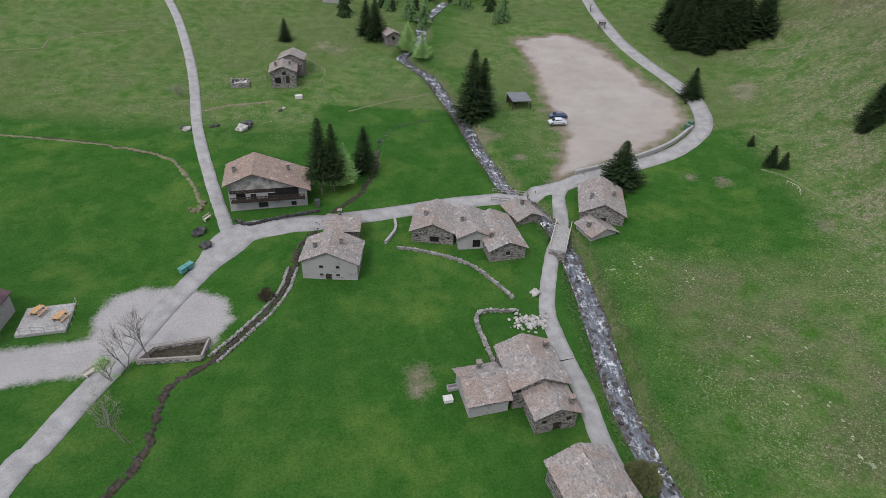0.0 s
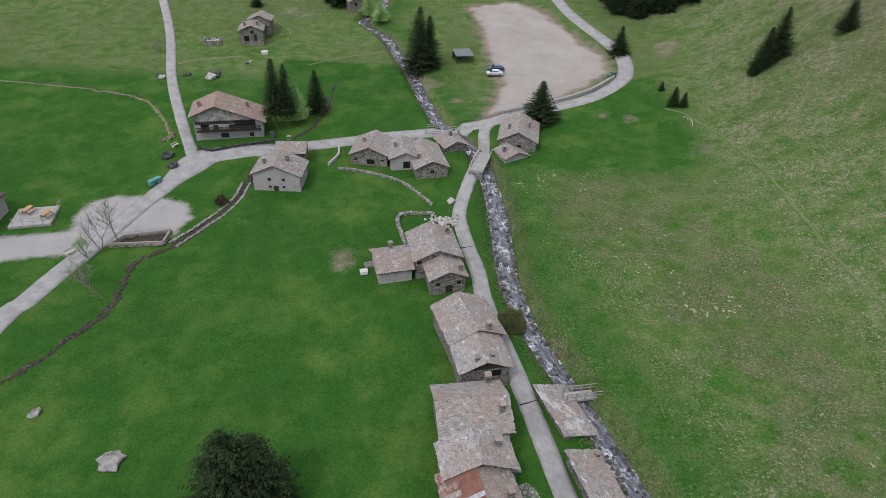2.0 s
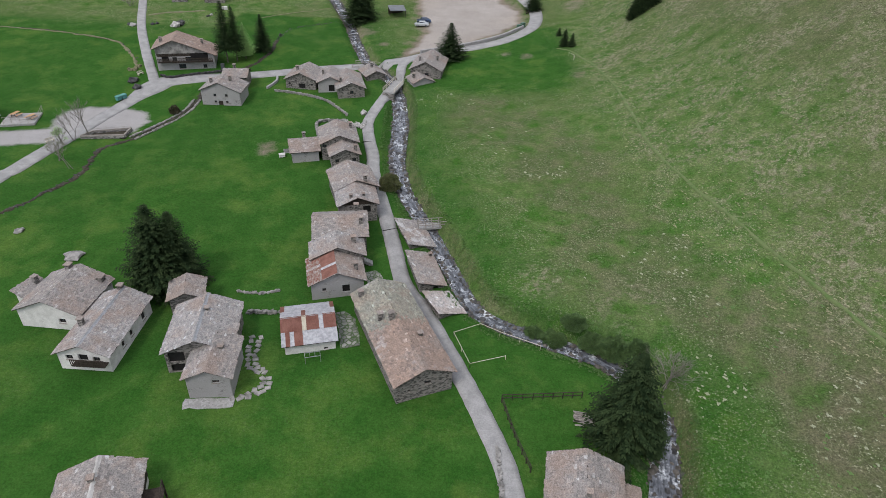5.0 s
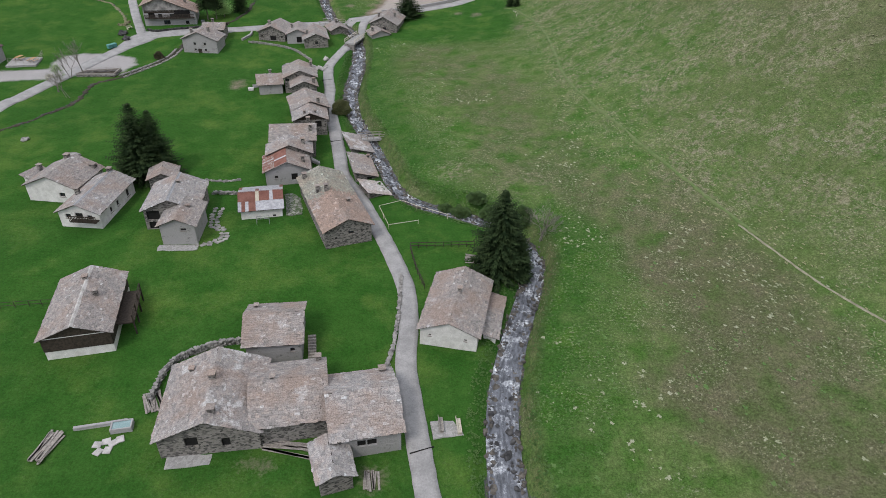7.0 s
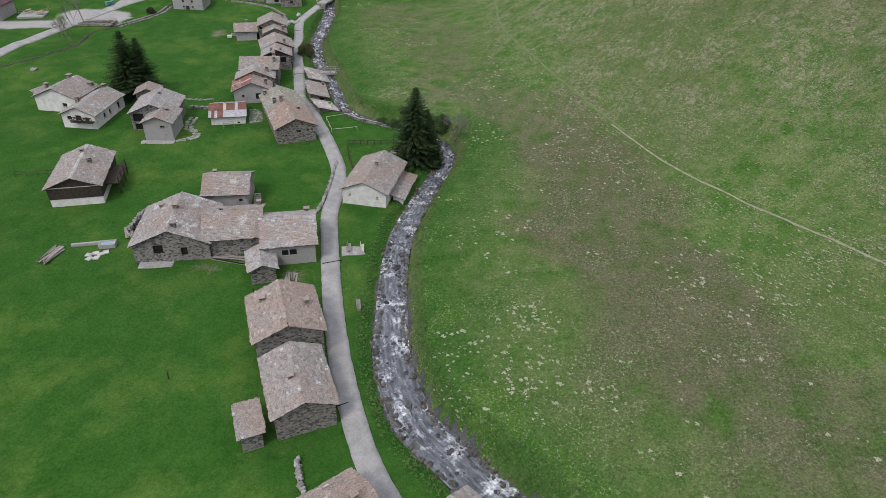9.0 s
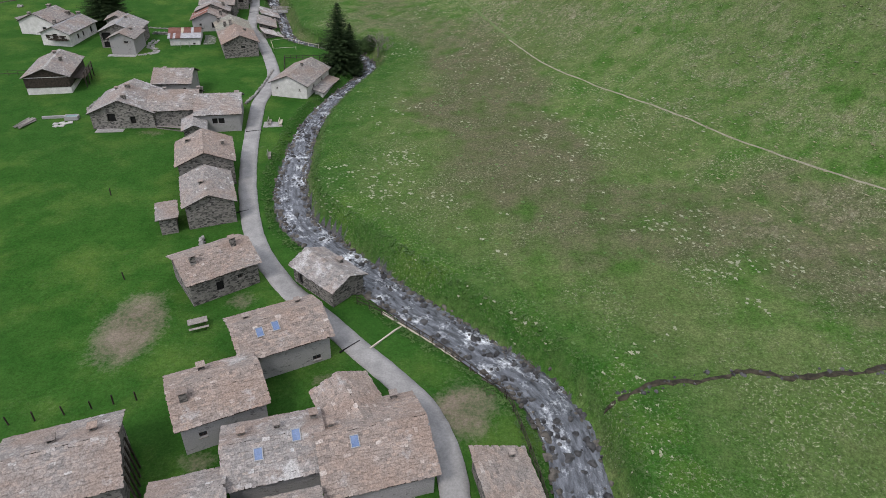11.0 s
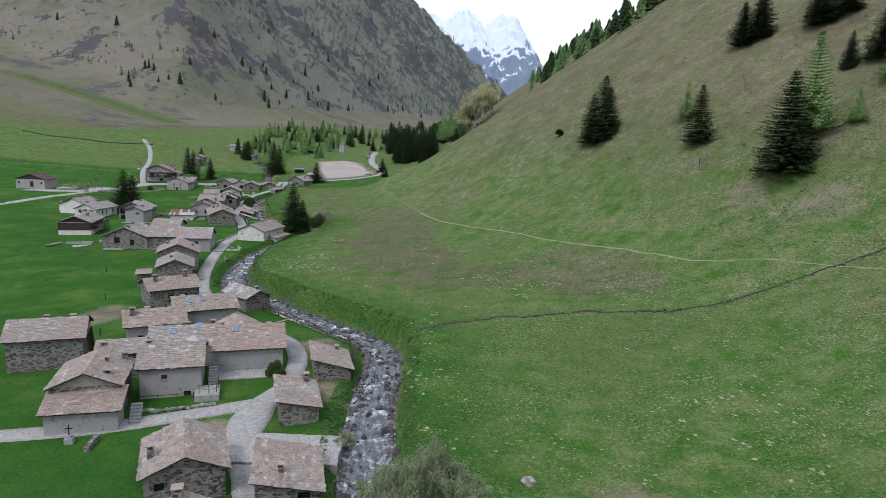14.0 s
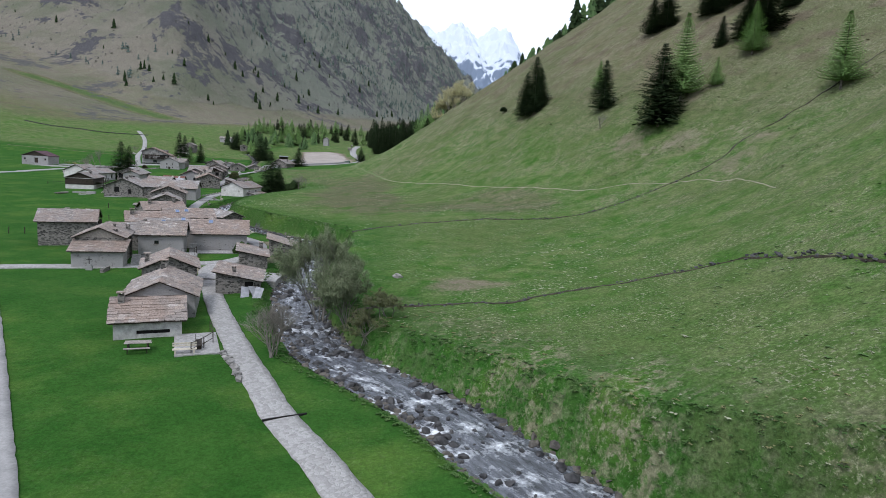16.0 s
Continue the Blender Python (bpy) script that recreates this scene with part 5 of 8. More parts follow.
balcony(chalet, -6.2, 6.2, -3.76, 2.35, 1.1, WOOD)
part("loggia", *box(1.2, 5.2, -3.84, -3.81, 2.5, 4.3), DARK, chalet)
part("boarding", *box(-6.4, 1.2, -3.83, -3.81, 3.6, 4.3), WOOD, chalet)
balcony(white, -1.0, 2.8, -5.25, 1.55, 0.9, WOOD)
_ez = 4.0 - timber.matrix_world.translation.z
for _b in (box(-3.47, 3.47, -5.52, -5.47, _ez - 1.7, _ez), box(-3.47, 3.47, 5.47, 5.52, _ez - 1.7, _ez), box(3.47, 3.52, -5.47, 5.47, _ez - 1.7, _ez), box(-3.52, -3.47, -5.47, 5.47, _ez - 1.7, _ez)):
    part("boarding", *_b, WOOD, timber)
side_deck = part("balcony", *box(3.4, 5.4, -3.0, 3.2, 2.0, 2.15), WOOD, timber)
for _y in (-2.9, -0.9, 1.1, 3.1):
    part("post", *box(5.25, 5.4, _y - 0.07, _y + 0.07, 0.1, 3.2), WOOD, side_deck)
for _z in (2.6, 3.1):
    part("handrail", *box(5.28, 5.36, -3.0, 3.2, _z, _z + 0.09), WOOD, side_deck)
for _i in range(5):
    part("brace", *beam((4.5, -3.0 + _i * 0.9, 0.4), (4.2, -2.9 + _i * 0.9, 4.0), 0.09), WOOD, barn)


def stair(label, x, y, turn, steps, width, rise, run, mat, z):
    root = new("stone_stair")
    root.matrix_world = pose(x, y, z, 0, 0, turn)
    tagged(root, label, "stairs")
    for i in range(steps):
        part("step", *box(-width / 2, width / 2, i * run, (i + 1.15) * run, -0.4 if i == 0 else i * rise - 0.25, (i + 1) * rise), mat, root)
    return root


stair("grey outside steps beside a pale house", 28.9, -27.6, 7, 8, 0.9, 0.19, 0.28, GREYWOOD, ground_at(28.9, -27.6))
stair("outside stone stairs up the house side", 64.8, -109.5, 17, 9, 1.0, 0.2, 0.3, COBBLE, -1.6)
railing("stair_railing", [(65.5, -109.6), (66.2, -112.3), (64.6, -112.9)], "dark metal railing round a stair landing", zs=(-0.6, -0.6), r=0.03)
stair("worn stone steps at the house corner", 60.6, -118.6, 17, 6, 1.0, 0.2, 0.35, COBBLE, ground_at(60.6, -119))
stair("stone steps up to a house by the lane", 22.6, 20.2, 100, 6, 1.0, 0.19, 0.3, COBBLE, 2.2)
_landing = new("stone_landing", mesh_of("stone_landing", *moved(box(-1.2, 1.2, -1.6, 1.2, -0.6, 0.9), pose(0, 0, 0, 0, 0, 0)), COBBLE))
_landing.matrix_world = pose(65.0, -111.6, -1.5, 0, 0, 17)
tagged(_landing, "grey stone landing under outside stairs", "landing")

# ---- walls, kerbs and bridges ----


def stone_wall(name, pts, label, high=0.6, thick=0.34, mat=None, step=0.34, seed=1, cat="stone wall", ragged=0.13):
    """A dry-stone wall of separate rough stones in two courses."""
    rng = random.Random(seed)
    p = spline(pts, step)
    vv, ff = [], []
    for q in p:
        z = ground_at(q[0], q[1])
        for c in range(max(1, round(high / 0.3))):
            for s in (-1, 1):
                r = rng.uniform(0.42, 0.85)
                v, f = box(-0.25 * r, 0.25 * r, -0.2 * r, 0.2 * r, -0.17 * r, 0.17 * r)
                v = [(a + rng.uniform(-0.06, 0.06), b + rng.uniform(-0.06, 0.06), e + rng.uniform(-0.05, 0.05)) for a, b, e in v]
                m = pose(q[0] + s * thick * 0.25 + rng.uniform(-1, 1) * ragged * 0.5, q[1] + rng.uniform(-1, 1) * ragged, z + 0.1 + c * 0.28 + rng.uniform(-0.05, 0.05), rng.uniform(-15, 15), rng.uniform(-15, 15), rng.uniform(0, 180))
                v = [tuple(m @ Vector(a)) for a in v]
                k = len(vv)
                vv += v
                ff += [tuple(i + k for i in g) for g in f]
    return tagged(new(name, mesh_of(name, vv, ff, mat or WALLSTONE)), label, cat)


stone_wall("stone_wall", [(-5.4, 85.6), (-0.3, 84.6), (6.1, 81.8), (10.3, 77), (12.4, 74)], "low tumbled dry-stone wall curving over grass", seed=2)
stone_wall("stone_wall", [(12.4, 71), (6.9, 69.6), (8.6, 60.6)], "low dry-stone wall round a small plot", 0.5, 0.4, seed=3)
stone_wall("stone_wall", [(13.2, -34), (13.8, -29), (17, -26.4), (20.6, -25.2)], "dry-stone wall bending beside a farmhouse", 0.8, seed=4)
stone_wall("stone_wall", [(7.5, 8.6), (11, 8.6), (13, 9)], "low stone wall between barns", 0.6, seed=5)
stone_wall("stone_wall", [(38.3, -12), (38.3, -18), (38.0, -25), (37.3, -29)], "line of pale stones along the lane verge", 0.3, 0.3, seed=6)
stone_wall("stone_wall", [(42.5, -69.5), (43.5, -72.5), (44.8, -74.5)], "ruined dry-stone wall between houses", 0.7, seed=7)
stone_wall("stone_wall", [(-21.0, 80), (-21.1, 75.1), (-22.2, 70.2), (-24.7, 64.6), (-27.2, 59.5)], "stone lining of a narrow brook", 0.3, 0.25, seed=8)
stone_wall("stone_wall", [(-22.4, 80), (-22.5, 75.3), (-23.6, 70.8), (-26.1, 65.2), (-28.6, 60.3)], "stone lining of a narrow brook", 0.3, 0.25, seed=18)
stone_wall("stone_wall", [(-33.5, 91.5), (-31, 90.6), (-27, 92.5), (-20, 95.2)], "low stone garden wall round the chalet", 0.7, 0.4, ROCK, seed=9)
stone_wall("stone_wall", [(-150, 191), (-133, 189), (-118, 192), (-101, 192), (-80, 201)], "dark field wall below the tan slope", 0.6, 0.7, ROCK, seed=14, step=0.6)
stone_wall("stone_wall", [(86.2, -157.6), (85, -155), (83.2, -152)], "low tumbled stone edging beside the lane", 0.4, 0.3, seed=10)
stone_wall("stone_wall", [(60, -116.2), (63, -115.3), (66.5, -113.9)], "row of pale edging stones beside the side lane", 0.3, 0.3, seed=12)


def kerb(name, pts, label, wide, high, mat, cat, sink=0.3, step=0.8):
    p = spline(pts, step)
    tang = np.gradient(p, axis=0)
    tang /= np.linalg.norm(tang, axis=1)[:, None]
    s = np.stack([-tang[:, 1], tang[:, 0]], 1)
    z = land(p[:, 0], p[:, 1])
    prof = [(-1, -sink), (-1, high - 0.03), (-0.85, high), (0.85, high), (1, high - 0.03), (1, -sink)]
    v = np.stack([np.column_stack([p + s * (u * wide / 2), z + h]) for u, h in prof], 1).reshape(-1, 3)
    f = grid_faces(len(p), len(prof)).tolist() + [tuple(range(len(prof))), tuple(range(len(v) - len(prof), len(v)))[::-1]]
    return tagged(new(name, mesh_of(name, v.tolist(), f, mat)), label, cat)


kerb("parapet_wall", [(27.5, 109.2), (34, 112), (41.3, 115.6), (49.4, 121), (56.4, 128.4)], "pale stone parapet along the car park road", 0.6, 0.75, PALE, "parapet")
kerb("garden_wall", [(-6.5, 93.2), (-6.2, 90.5), (-7.6, 86.8)], "short pale stone wall on the grass", 0.45, 0.6, PALE, "wall")
kerb("bridge_wing_wall", [(17.6, 101.3), (20, 97.5), (22.2, 94)], "stone wing wall between two bridges", 0.4, 0.5, STONE, "wall", 2.0)
kerb("stone_beam", [(65.2, -81.8), (69.5, -84.8), (73.3, -88)], "long pale timber beam on the stream bank", 0.3, 0.25, PALEWOOD, "beam")
kerb("stone_beam", [(64.4, -87.2), (67.3, -83.9)], "pale timber edging across the grass", 0.15, 0.12, PALEWOOD, "beam")
_basin = new("stone_basin")
_basin.matrix_world = pose(-33, 60.4, ground_at(-33, 60.4))
tagged(_basin, "empty stone basin with weathered timber rims", "basin")
_rim = [(-4.2, -1.9), (-3.0, 0.6), (3.6, 2.7), (3.7, -0.9)]
for (_a, _b), (_c, _d) in zip(_rim, _rim[1:] + _rim[:1]):
    part("rim", *beam((_a, _b, 0.55), (_c, _d, 0.55), 0.2), GREYWOOD, _basin)
    part("wall", *beam((_a, _b, 0.2), (_c, _d, 0.2), 0.3), DRYSTONE, _basin)
part("floor", [(a, b, 0.12) for a, b in _rim] + [(a, b, -0.2) for a, b in _rim], [(3, 2, 1, 0), (4, 5, 6, 7), (0, 1, 5, 4), (1, 2, 6, 5), (2, 3, 7, 6), (3, 0, 4, 7)], SOIL, _basin)
railing("railing", [(-36.3, 61.0), (-29.3, 63.0)], "weathered timber railing along a basin", mat=GREYWOOD)


def bridge(label, x, y, z, turn, long, wide, rail_mat):
    root = new("bridge")
    root.matrix_world = pose(x, y, z, 0, 0, turn)
    tagged(root, label, "bridge")
    part("deck", *box(-wide / 2, wide / 2, -long / 2, long / 2, -0.35, 0), COBBLE, root)
    for s in (-1, 1):
        part("abutment", *box(-wide / 2, wide / 2, s * long / 2 - 0.5, s * long / 2 + 0.5, -3.2, -0.36), STONE, root)
        for i in range(5):
            yy = -long / 2 + long * i / 4
            part("post", *box(s * wide / 2 - 0.06, s * wide / 2 + 0.06, yy - 0.06, yy + 0.06, 0, 1.0), rail_mat, root)
        for h in (0.5, 0.95):
            part("rail", *box(s * wide / 2 - 0.04, s * wide / 2 + 0.04, -long / 2, long / 2, h - 0.05, h + 0.05), rail_mat, root)
    return root


bridge("stone lane bridge with pale timber railings", 21.9, 89.2, 5.15, -16, 8.5, 2.7, PALEWOOD)
bridge("road bridge with grey timber railings over the stream", 14.2, 101.3, 5.75, 82, 6.5, 3.4, GREYWOOD)
bridge("plank footbridge over the upper stream", -5.2, 197.6, 15.3, 80, 7.0, 1.6, GREYWOOD)
bridge("narrow grey plank footbridge over the stream", 31.2, 30.4, 2.75, 100, 4.6, 1.3, GREYWOOD)

# ---- fences ----
railing("fence", [(39.3, -5.5), (44, -5.2), (48.5, -4.9)], "dark timber post-and-rail fence by a garden", step=1.1, cat="fence", r=0.065)
railing("fence", [(39.3, -5.8), (40.2, -10.5), (41.4, -14.8)], "dark timber fence along the lane", step=1.1, cat="fence", r=0.065)
for _a, _b in (((37.6, 6.6), (34.1, 5.0)), ((34.1, 5.0), (35.9, -0.4)), ((35.9, -0.4), (40.3, 1.0)), ((37.6, 6.6), (44.8, 2.8))):
    railing("fence", [_a, _b], "thin pale pole fence round a small plot", 0.7, PALEWOOD, 2.4, (0.65,), "fence", 0.045)
railing("fence", [(62.4, -80.6), (66.5, -83.1), (70.5, -86.0), (74.2, -89.4), (77.2, -92.8)], "dark timber fence along the stream bank", step=1.6, cat="fence", r=0.055)
railing("fence", [(77.3, -93.2), (78.2, -97), (79.6, -104), (79.9, -107.5)], "dark post fence above the stream", step=1.8, cat="fence", r=0.06)
railing("fence", [(-9.7, -20.3), (-5.1, -19.6), (-2.4, -19.4)], "dark timber fence in the meadow", step=1.2, cat="fence")
railing("fence", [(58.8, -114.0), (62.4, -113.1), (65.4, -112.2)], "low dark timber fence below the pale house", 0.7, WOOD, 1.3, (0.65,), "fence")
for _i, (_x, _y) in enumerate([(31, -98.6), (33.2, -98), (35.2, -97.4), (37.1, -96.9), (39.2, -96.2), (41.2, -95.5), (42.8, -94.9), (44.6, -94.4), (36.5, -77.5), (37.4, -66), (27.5, -60), (33, -46.5)]):
    _p = new("fence_post", mesh_of("fence_post", *join(beam((0, 0, -0.3), (0, 0, 1.1), 0.07, 6), beam((0, 0, 1.1), (0, 0, 1.16), 0.04, 6)), WOOD))
    _p.matrix_world = pose(_x, _y, ground_at(_x, _y), 3 * (_i % 3), 4 - _i % 5)
    tagged(_p, "lone weathered timber fence post in the grass", "fence post", "meadow fence posts")

# ---- rocks ----


def rock_shape(rng, sub=1):
    bm = bmesh.new()
    bmesh.ops.create_icosphere(bm, subdivisions=sub, radius=1.0)
    s = (rng.uniform(0.7, 1.3), rng.uniform(0.7, 1.3), rng.uniform(0.45, 0.8))
    off = rng.uniform(0, 50)
    for v in bm.verts:
        k = 1 + 0.75 * noise.noise(v.co * 1.7 + Vector((off, 0, 0)))
        v.co = Vector((v.co.x * s[0], v.co.y * s[1], v.co.z * s[2])) * k
    v = [tuple(a.co) for a in bm.verts]
    f = [tuple(a.index for a in q.verts) for q in bm.faces]
    bm.free()
    return v, f


_rng = random.Random(21)
ROCKS = [rock_shape(_rng) for _ in range(14)]
BIG_ROCKS = [rock_shape(_rng, 2) for _ in range(6)]


def scatter_rocks(name, places, mat, label, category):
    vv, ff = [], []
    for x, y, z, r in places:
        v, f = ROCKS[_rng.randrange(14)]
        m = pose(x, y, z, _rng.uniform(-20, 20), _rng.uniform(-20, 20), _rng.uniform(0, 360)) @ Matrix.Scale(r, 4)
        k = len(vv)
        vv += [tuple(m @ Vector(a)) for a in v]
        ff += [tuple(i + k for i in q) for q in f]
    tagged(new(name, mesh_of(name, vv, ff, mat)), label, category, kind="stuff")


_sp = spline(STREAM, 0.35)
_sp = _sp[(_sp[:, 1] < 170) & (_sp[:, 1] > -190)]
_tg = np.gradient(_sp, axis=0)
_tg /= np.linalg.norm(_tg, axis=1)[:, None]
_wet, _bank = [], []
for (_x, _y), (_a, _b), _lv in zip(_sp, _tg, level(dist_to(STREAM, _sp[:, 0], _sp[:, 1])[1])):
    _h = float(np.interp(_y, S_HALF_Y, S_HALF))
    _near = 1.0 + 0.8 * max(0.0, min(1.0, (-60 - _y) / 60))
    for _k in range(3):
        _u = _rng.uniform(-1, 1)
        _u = math.copysign(abs(_u) ** 0.6, _u)
        if _rng.random() < (0.55 if noise.noise((_x * 0.25, _y * 0.25, 5)) > 0.0 else 0.16) * _near:
            _r = min(0.46, 0.09 + _rng.expovariate(11.0) * _near)
            _wet.append((_x - _b * _u * _h, _y + _a * _u * _h, _lv + 0.03, _r))
    for _s in (-1, 1):
        for _k in range(_rng.choice((0, 1, 1, 2, 2))):
            _u = _s * (_h + _rng.uniform(-0.55, 0.45))
            _px, _py = _x - _b * _u, _y + _a * _u
            _bank.append((_px, _py, _lv - 0.02, _rng.uniform(0.10, 0.40)))
_wet.sort(key=lambda q: -q[3] - (0.2 if q[1] < -85 else 0.0))
for _i, (_x, _y, _z, _r) in enumerate(_wet[:280]):
    if _i == 0:
        ROCK_MESHES = [mesh_of("rock", v, f, ROCK) for v, f in ROCKS]
    _o = new("rock", ROCK_MESHES[_i % 14])
    _o.matrix_world = pose(_x, _y, _z, _rng.uniform(-20, 20), _rng.uniform(-20, 20), _rng.uniform(0, 360)) @ Matrix.Scale(_r, 4)
    _o.parent = STREAM_WATER
scatter_rocks("stream_rocks", _wet[280:], ROCK, "wet dark rocks breaking the stream", "rocks")
_bz = land(np.array([p[0] for p in _bank]), np.array([p[1] for p in _bank]))
scatter_rocks("bank_rocks", [(a, b, max(w, float(z) + 0.02), r) for (a, b, w, r), z in zip(_bank, _bz)], simple("bank_rock", (0.045, 0.042, 0.037), (0.145, 0.130, 0.112), 1.5, 0.9, 0.7, 0.06), "grey stones lining the stream banks", "rocks")
_g = []
for _line, _den in ((GULLY, 1.3), (GULLY_LOW, 1.6), (BROOK, 2.0), (EARTH_BANK, 0.5)):
    for _x, _y in spline(_line, 0.6):
        for _k in range(2):
            if _rng.random() < 0.45 * _den:
                _g.append((_x + _rng.uniform(-0.6, 0.6), _y + _rng.uniform(-0.6, 0.6), 0, _rng.uniform(0.06, 0.24)))
_gz = land(np.array([p[0] for p in _g]), np.array([p[1] for p in _g]))
scatter_rocks("gully_rocks", [(a, b, float(z) + 0.02, r) for (a, b, _, r), z in zip(_g, _gz)], ROCK, "small rocks along the hillside gullies", "rocks")
_pl = [(14.2 + _rng.gauss(0, 1.2), 68.6 + _rng.gauss(0, 0.9)) for _ in range(90)]
scatter_rocks("rubble_heap", [(a, b, ground_at(a, b) + _rng.uniform(0.05, 0.35), _rng.uniform(0.15, 0.35)) for a, b in _pl], PALEROCK, "heap of pale rubble stones beside the lane", "rubble heap")


def boulder(x, y, r, mat, label, k=0, flat=1.0):
    v, f = BIG_ROCKS[k % 6]
    ob = new("boulder", mesh_of("boulder", v, f, mat, False))
    ob.matrix_world = pose(x, y, ground_at(x, y) + 0.2 * r, 0, 0, k * 57) @ Matrix.Diagonal((r, r, r * flat, 1))
    tagged(ob, label, "boulder")


boulder(15.9, 75.1, 1.0, PALEROCK, "large white boulder beside the lane", 1)
boulder(-20.3, 20, 1.3, WALLSTONE, "broad grey boulder in the mown grass", 2, 0.6)
boulder(-31.4, 26, 0.7, WALLSTONE, "pale boulder near the brook", 3)
boulder(96.1, -131.4, 0.6, WALLSTONE, "pale boulder in the rough meadow", 4)
boulder(-40.4, 126, 1.4, ROCK, "grey boulder in the upper meadow", 5)
boulder(103.5, -158.8, 0.5, ROCK, "grey boulder near the lower stream", 0)
boulder(99.6, -157.2, 0.6, ROCK, "grey slab standing on the stream bank", 2, 1.2)
boulder(84.4, -116.9, 0.8, ROCK, "dark boulder at the edge of the stream", 3)
boulder(86.0, -121.8, 0.75, ROCK, "dark rounded boulder below the bank", 4)
boulder(81.2, -124.0, 0.6, ROCK, "dark boulder against the stone bank", 5)
boulder(94.5, -156.2, 0.6, ROCK, "dark wet boulder in the rapids", 1)
boulder(-36.5, 84.5, 1.0, ROCK, "grey boulder beside the road fork", 0)
boulder(-38.8, 88, 1.2, ROCK, "mossy boulder beside the farm track", 3)
boulder(83.4, -128.6, 0.6, ROCK, "dark boulder in mid stream", 2)

# ---- trees and shrubs ----


def spray(vv, ff, p, d, n, wide, long, rng):
    """A small kite of needles or leaves at p, pointing along d."""
    s = d.cross(n).normalized() * wide
    t = n * rng.uniform(-0.15, 0.15) * long
    k = len(vv)
    vv += [tuple(p), tuple(p + d * long * 0.5 + s + t), tuple(p + d * long - n * 0.1 * long), tuple(p + d * long * 0.5 - s + t)]
    ff.append((k, k + 1, k + 2, k + 3))


def conifer_mesh(seed, h, r, thin=1.0, droop=0.35, skirt=0.05, dens=1.0, full=0.66):
    """Trunk and crown of a spruce or larch: whorls of drooping boughs, each hung with sprays; full: how convex the outline is."""
    rng = random.Random(seed)
    trunk = beam((0, 0, -0.4), (0, 0, h * 0.97), 0.02 * h * 0.6, 7)
    tv = [(x * (1 if i < 7 else 0.12), y * (1 if i < 7 else 0.12), z) for i, (x, y, z) in enumerate(trunk[0])]
    vv, ff = [], []
    z = h * skirt
    up = Vector((0, 0, 1))
    while z < h * 0.985:
        t = z / h
        rad = r * min((1 - t) ** full, 2.1 * (1 - t)) * (1.0 if t > 0.14 else 0.80 + 1.4 * t)
        k = max(5, int((6 + 6 * (1 - t)) * dens))
        a0 = rng.uniform(0, 6.28)
        for i in range(k):
            a = a0 + 6.28 * i / k + rng.uniform(-0.25, 0.25)
            lobe = 1 + 0.34 * noise.noise((math.cos(a) * 1.6, math.sin(a) * 1.6, t * 7 + seed * 3.1))
            ln = max(0.15, rad * rng.uniform(0.70, 1.12) * lobe)
            d = Vector((math.cos(a), math.sin(a), -droop * rng.uniform(0.5, 1.3) * (1.25 - t)))
            n = max(3, int(ln / 0.24))
            for j in range(n):
                u = (j + 0.6) / n
                p = Vector((0, 0, z)) + Vector((d.x, d.y, d.z * u + 0.30 * u * u)) * ln * u
                size = 0.36 * (1.2 - 0.5 * u) * thin * (0.6 + 0.05 * h) * (0.5 + 0.5 * (1 - t))
                for s in (-1, 1):
                    aa = a + s * rng.uniform(0.25, 0.95)
                    dd = Vector((math.cos(aa), math.sin(aa), rng.uniform(-0.75, 0.10))).normalized()
                    spray(vv, ff, p, dd, up, size * 0.40, size * rng.uniform(1.1, 1.8), rng)
        z += h * rng.uniform(0.022, 0.038) * (1.1 - 0.35 * t)
    for i in range(8):
        spray(vv, ff, Vector((0, 0, h * (0.9 + 0.012 * i))), Vector((math.cos(i * 2.4), math.sin(i * 2.4), 0.9)).normalized(), up, 0.05, 0.35, rng)
    return (tv, trunk[1]), (vv, ff)


def conifer(name, seed, h, r, mat, **k):
    (tv, tf), (cv, cf) = conifer_mesh(seed, h, r, **k)
    return mesh_of("trunk", tv, tf, BARK), mesh_of("crown", cv, cf, mat)


SPRUCE = [conifer("spruce", s, 12.0, 3.3, NEEDLE, dens=2.1, thin=0.82, full=0.60) for s in (1, 2, 3)] + [conifer("spruce", 4, 12.0, 3.5, NEEDLE, droop=0.25, dens=1.2, thin=1.0, full=0.8), conifer("spruce", 5, 12.0, 3.0, NEEDLE, dens=2.0, thin=0.8, skirt=0.24)]
LARCHES = [conifer("larch", s, 12.0, 3.2, LARCH, thin=0.62, droop=0.02, skirt=0.12, dens=2.2, full=0.85) for s in (7, 8)]


def tree(kind, x, y, h, wide=1.0, label="", cat="spruce tree", k=0, group=""):
    tm, cm = kind[k % len(kind)]
    root = new("spruce_tree" if kind is SPRUCE else "larch_tree")
    s = h / 12.0
    root.matrix_world = pose(x, y, ground_at(x, y) - 0.1, 0, 0, (x * 53 + y * 17) % 360) @ Matrix.Diagonal((s * wide, s * wide, s, 1))
    for nm, me in (("trunk", tm), ("crown", cm)):
        o = new(nm, me)
        o.parent = root
    tagged(root, label, cat, group)


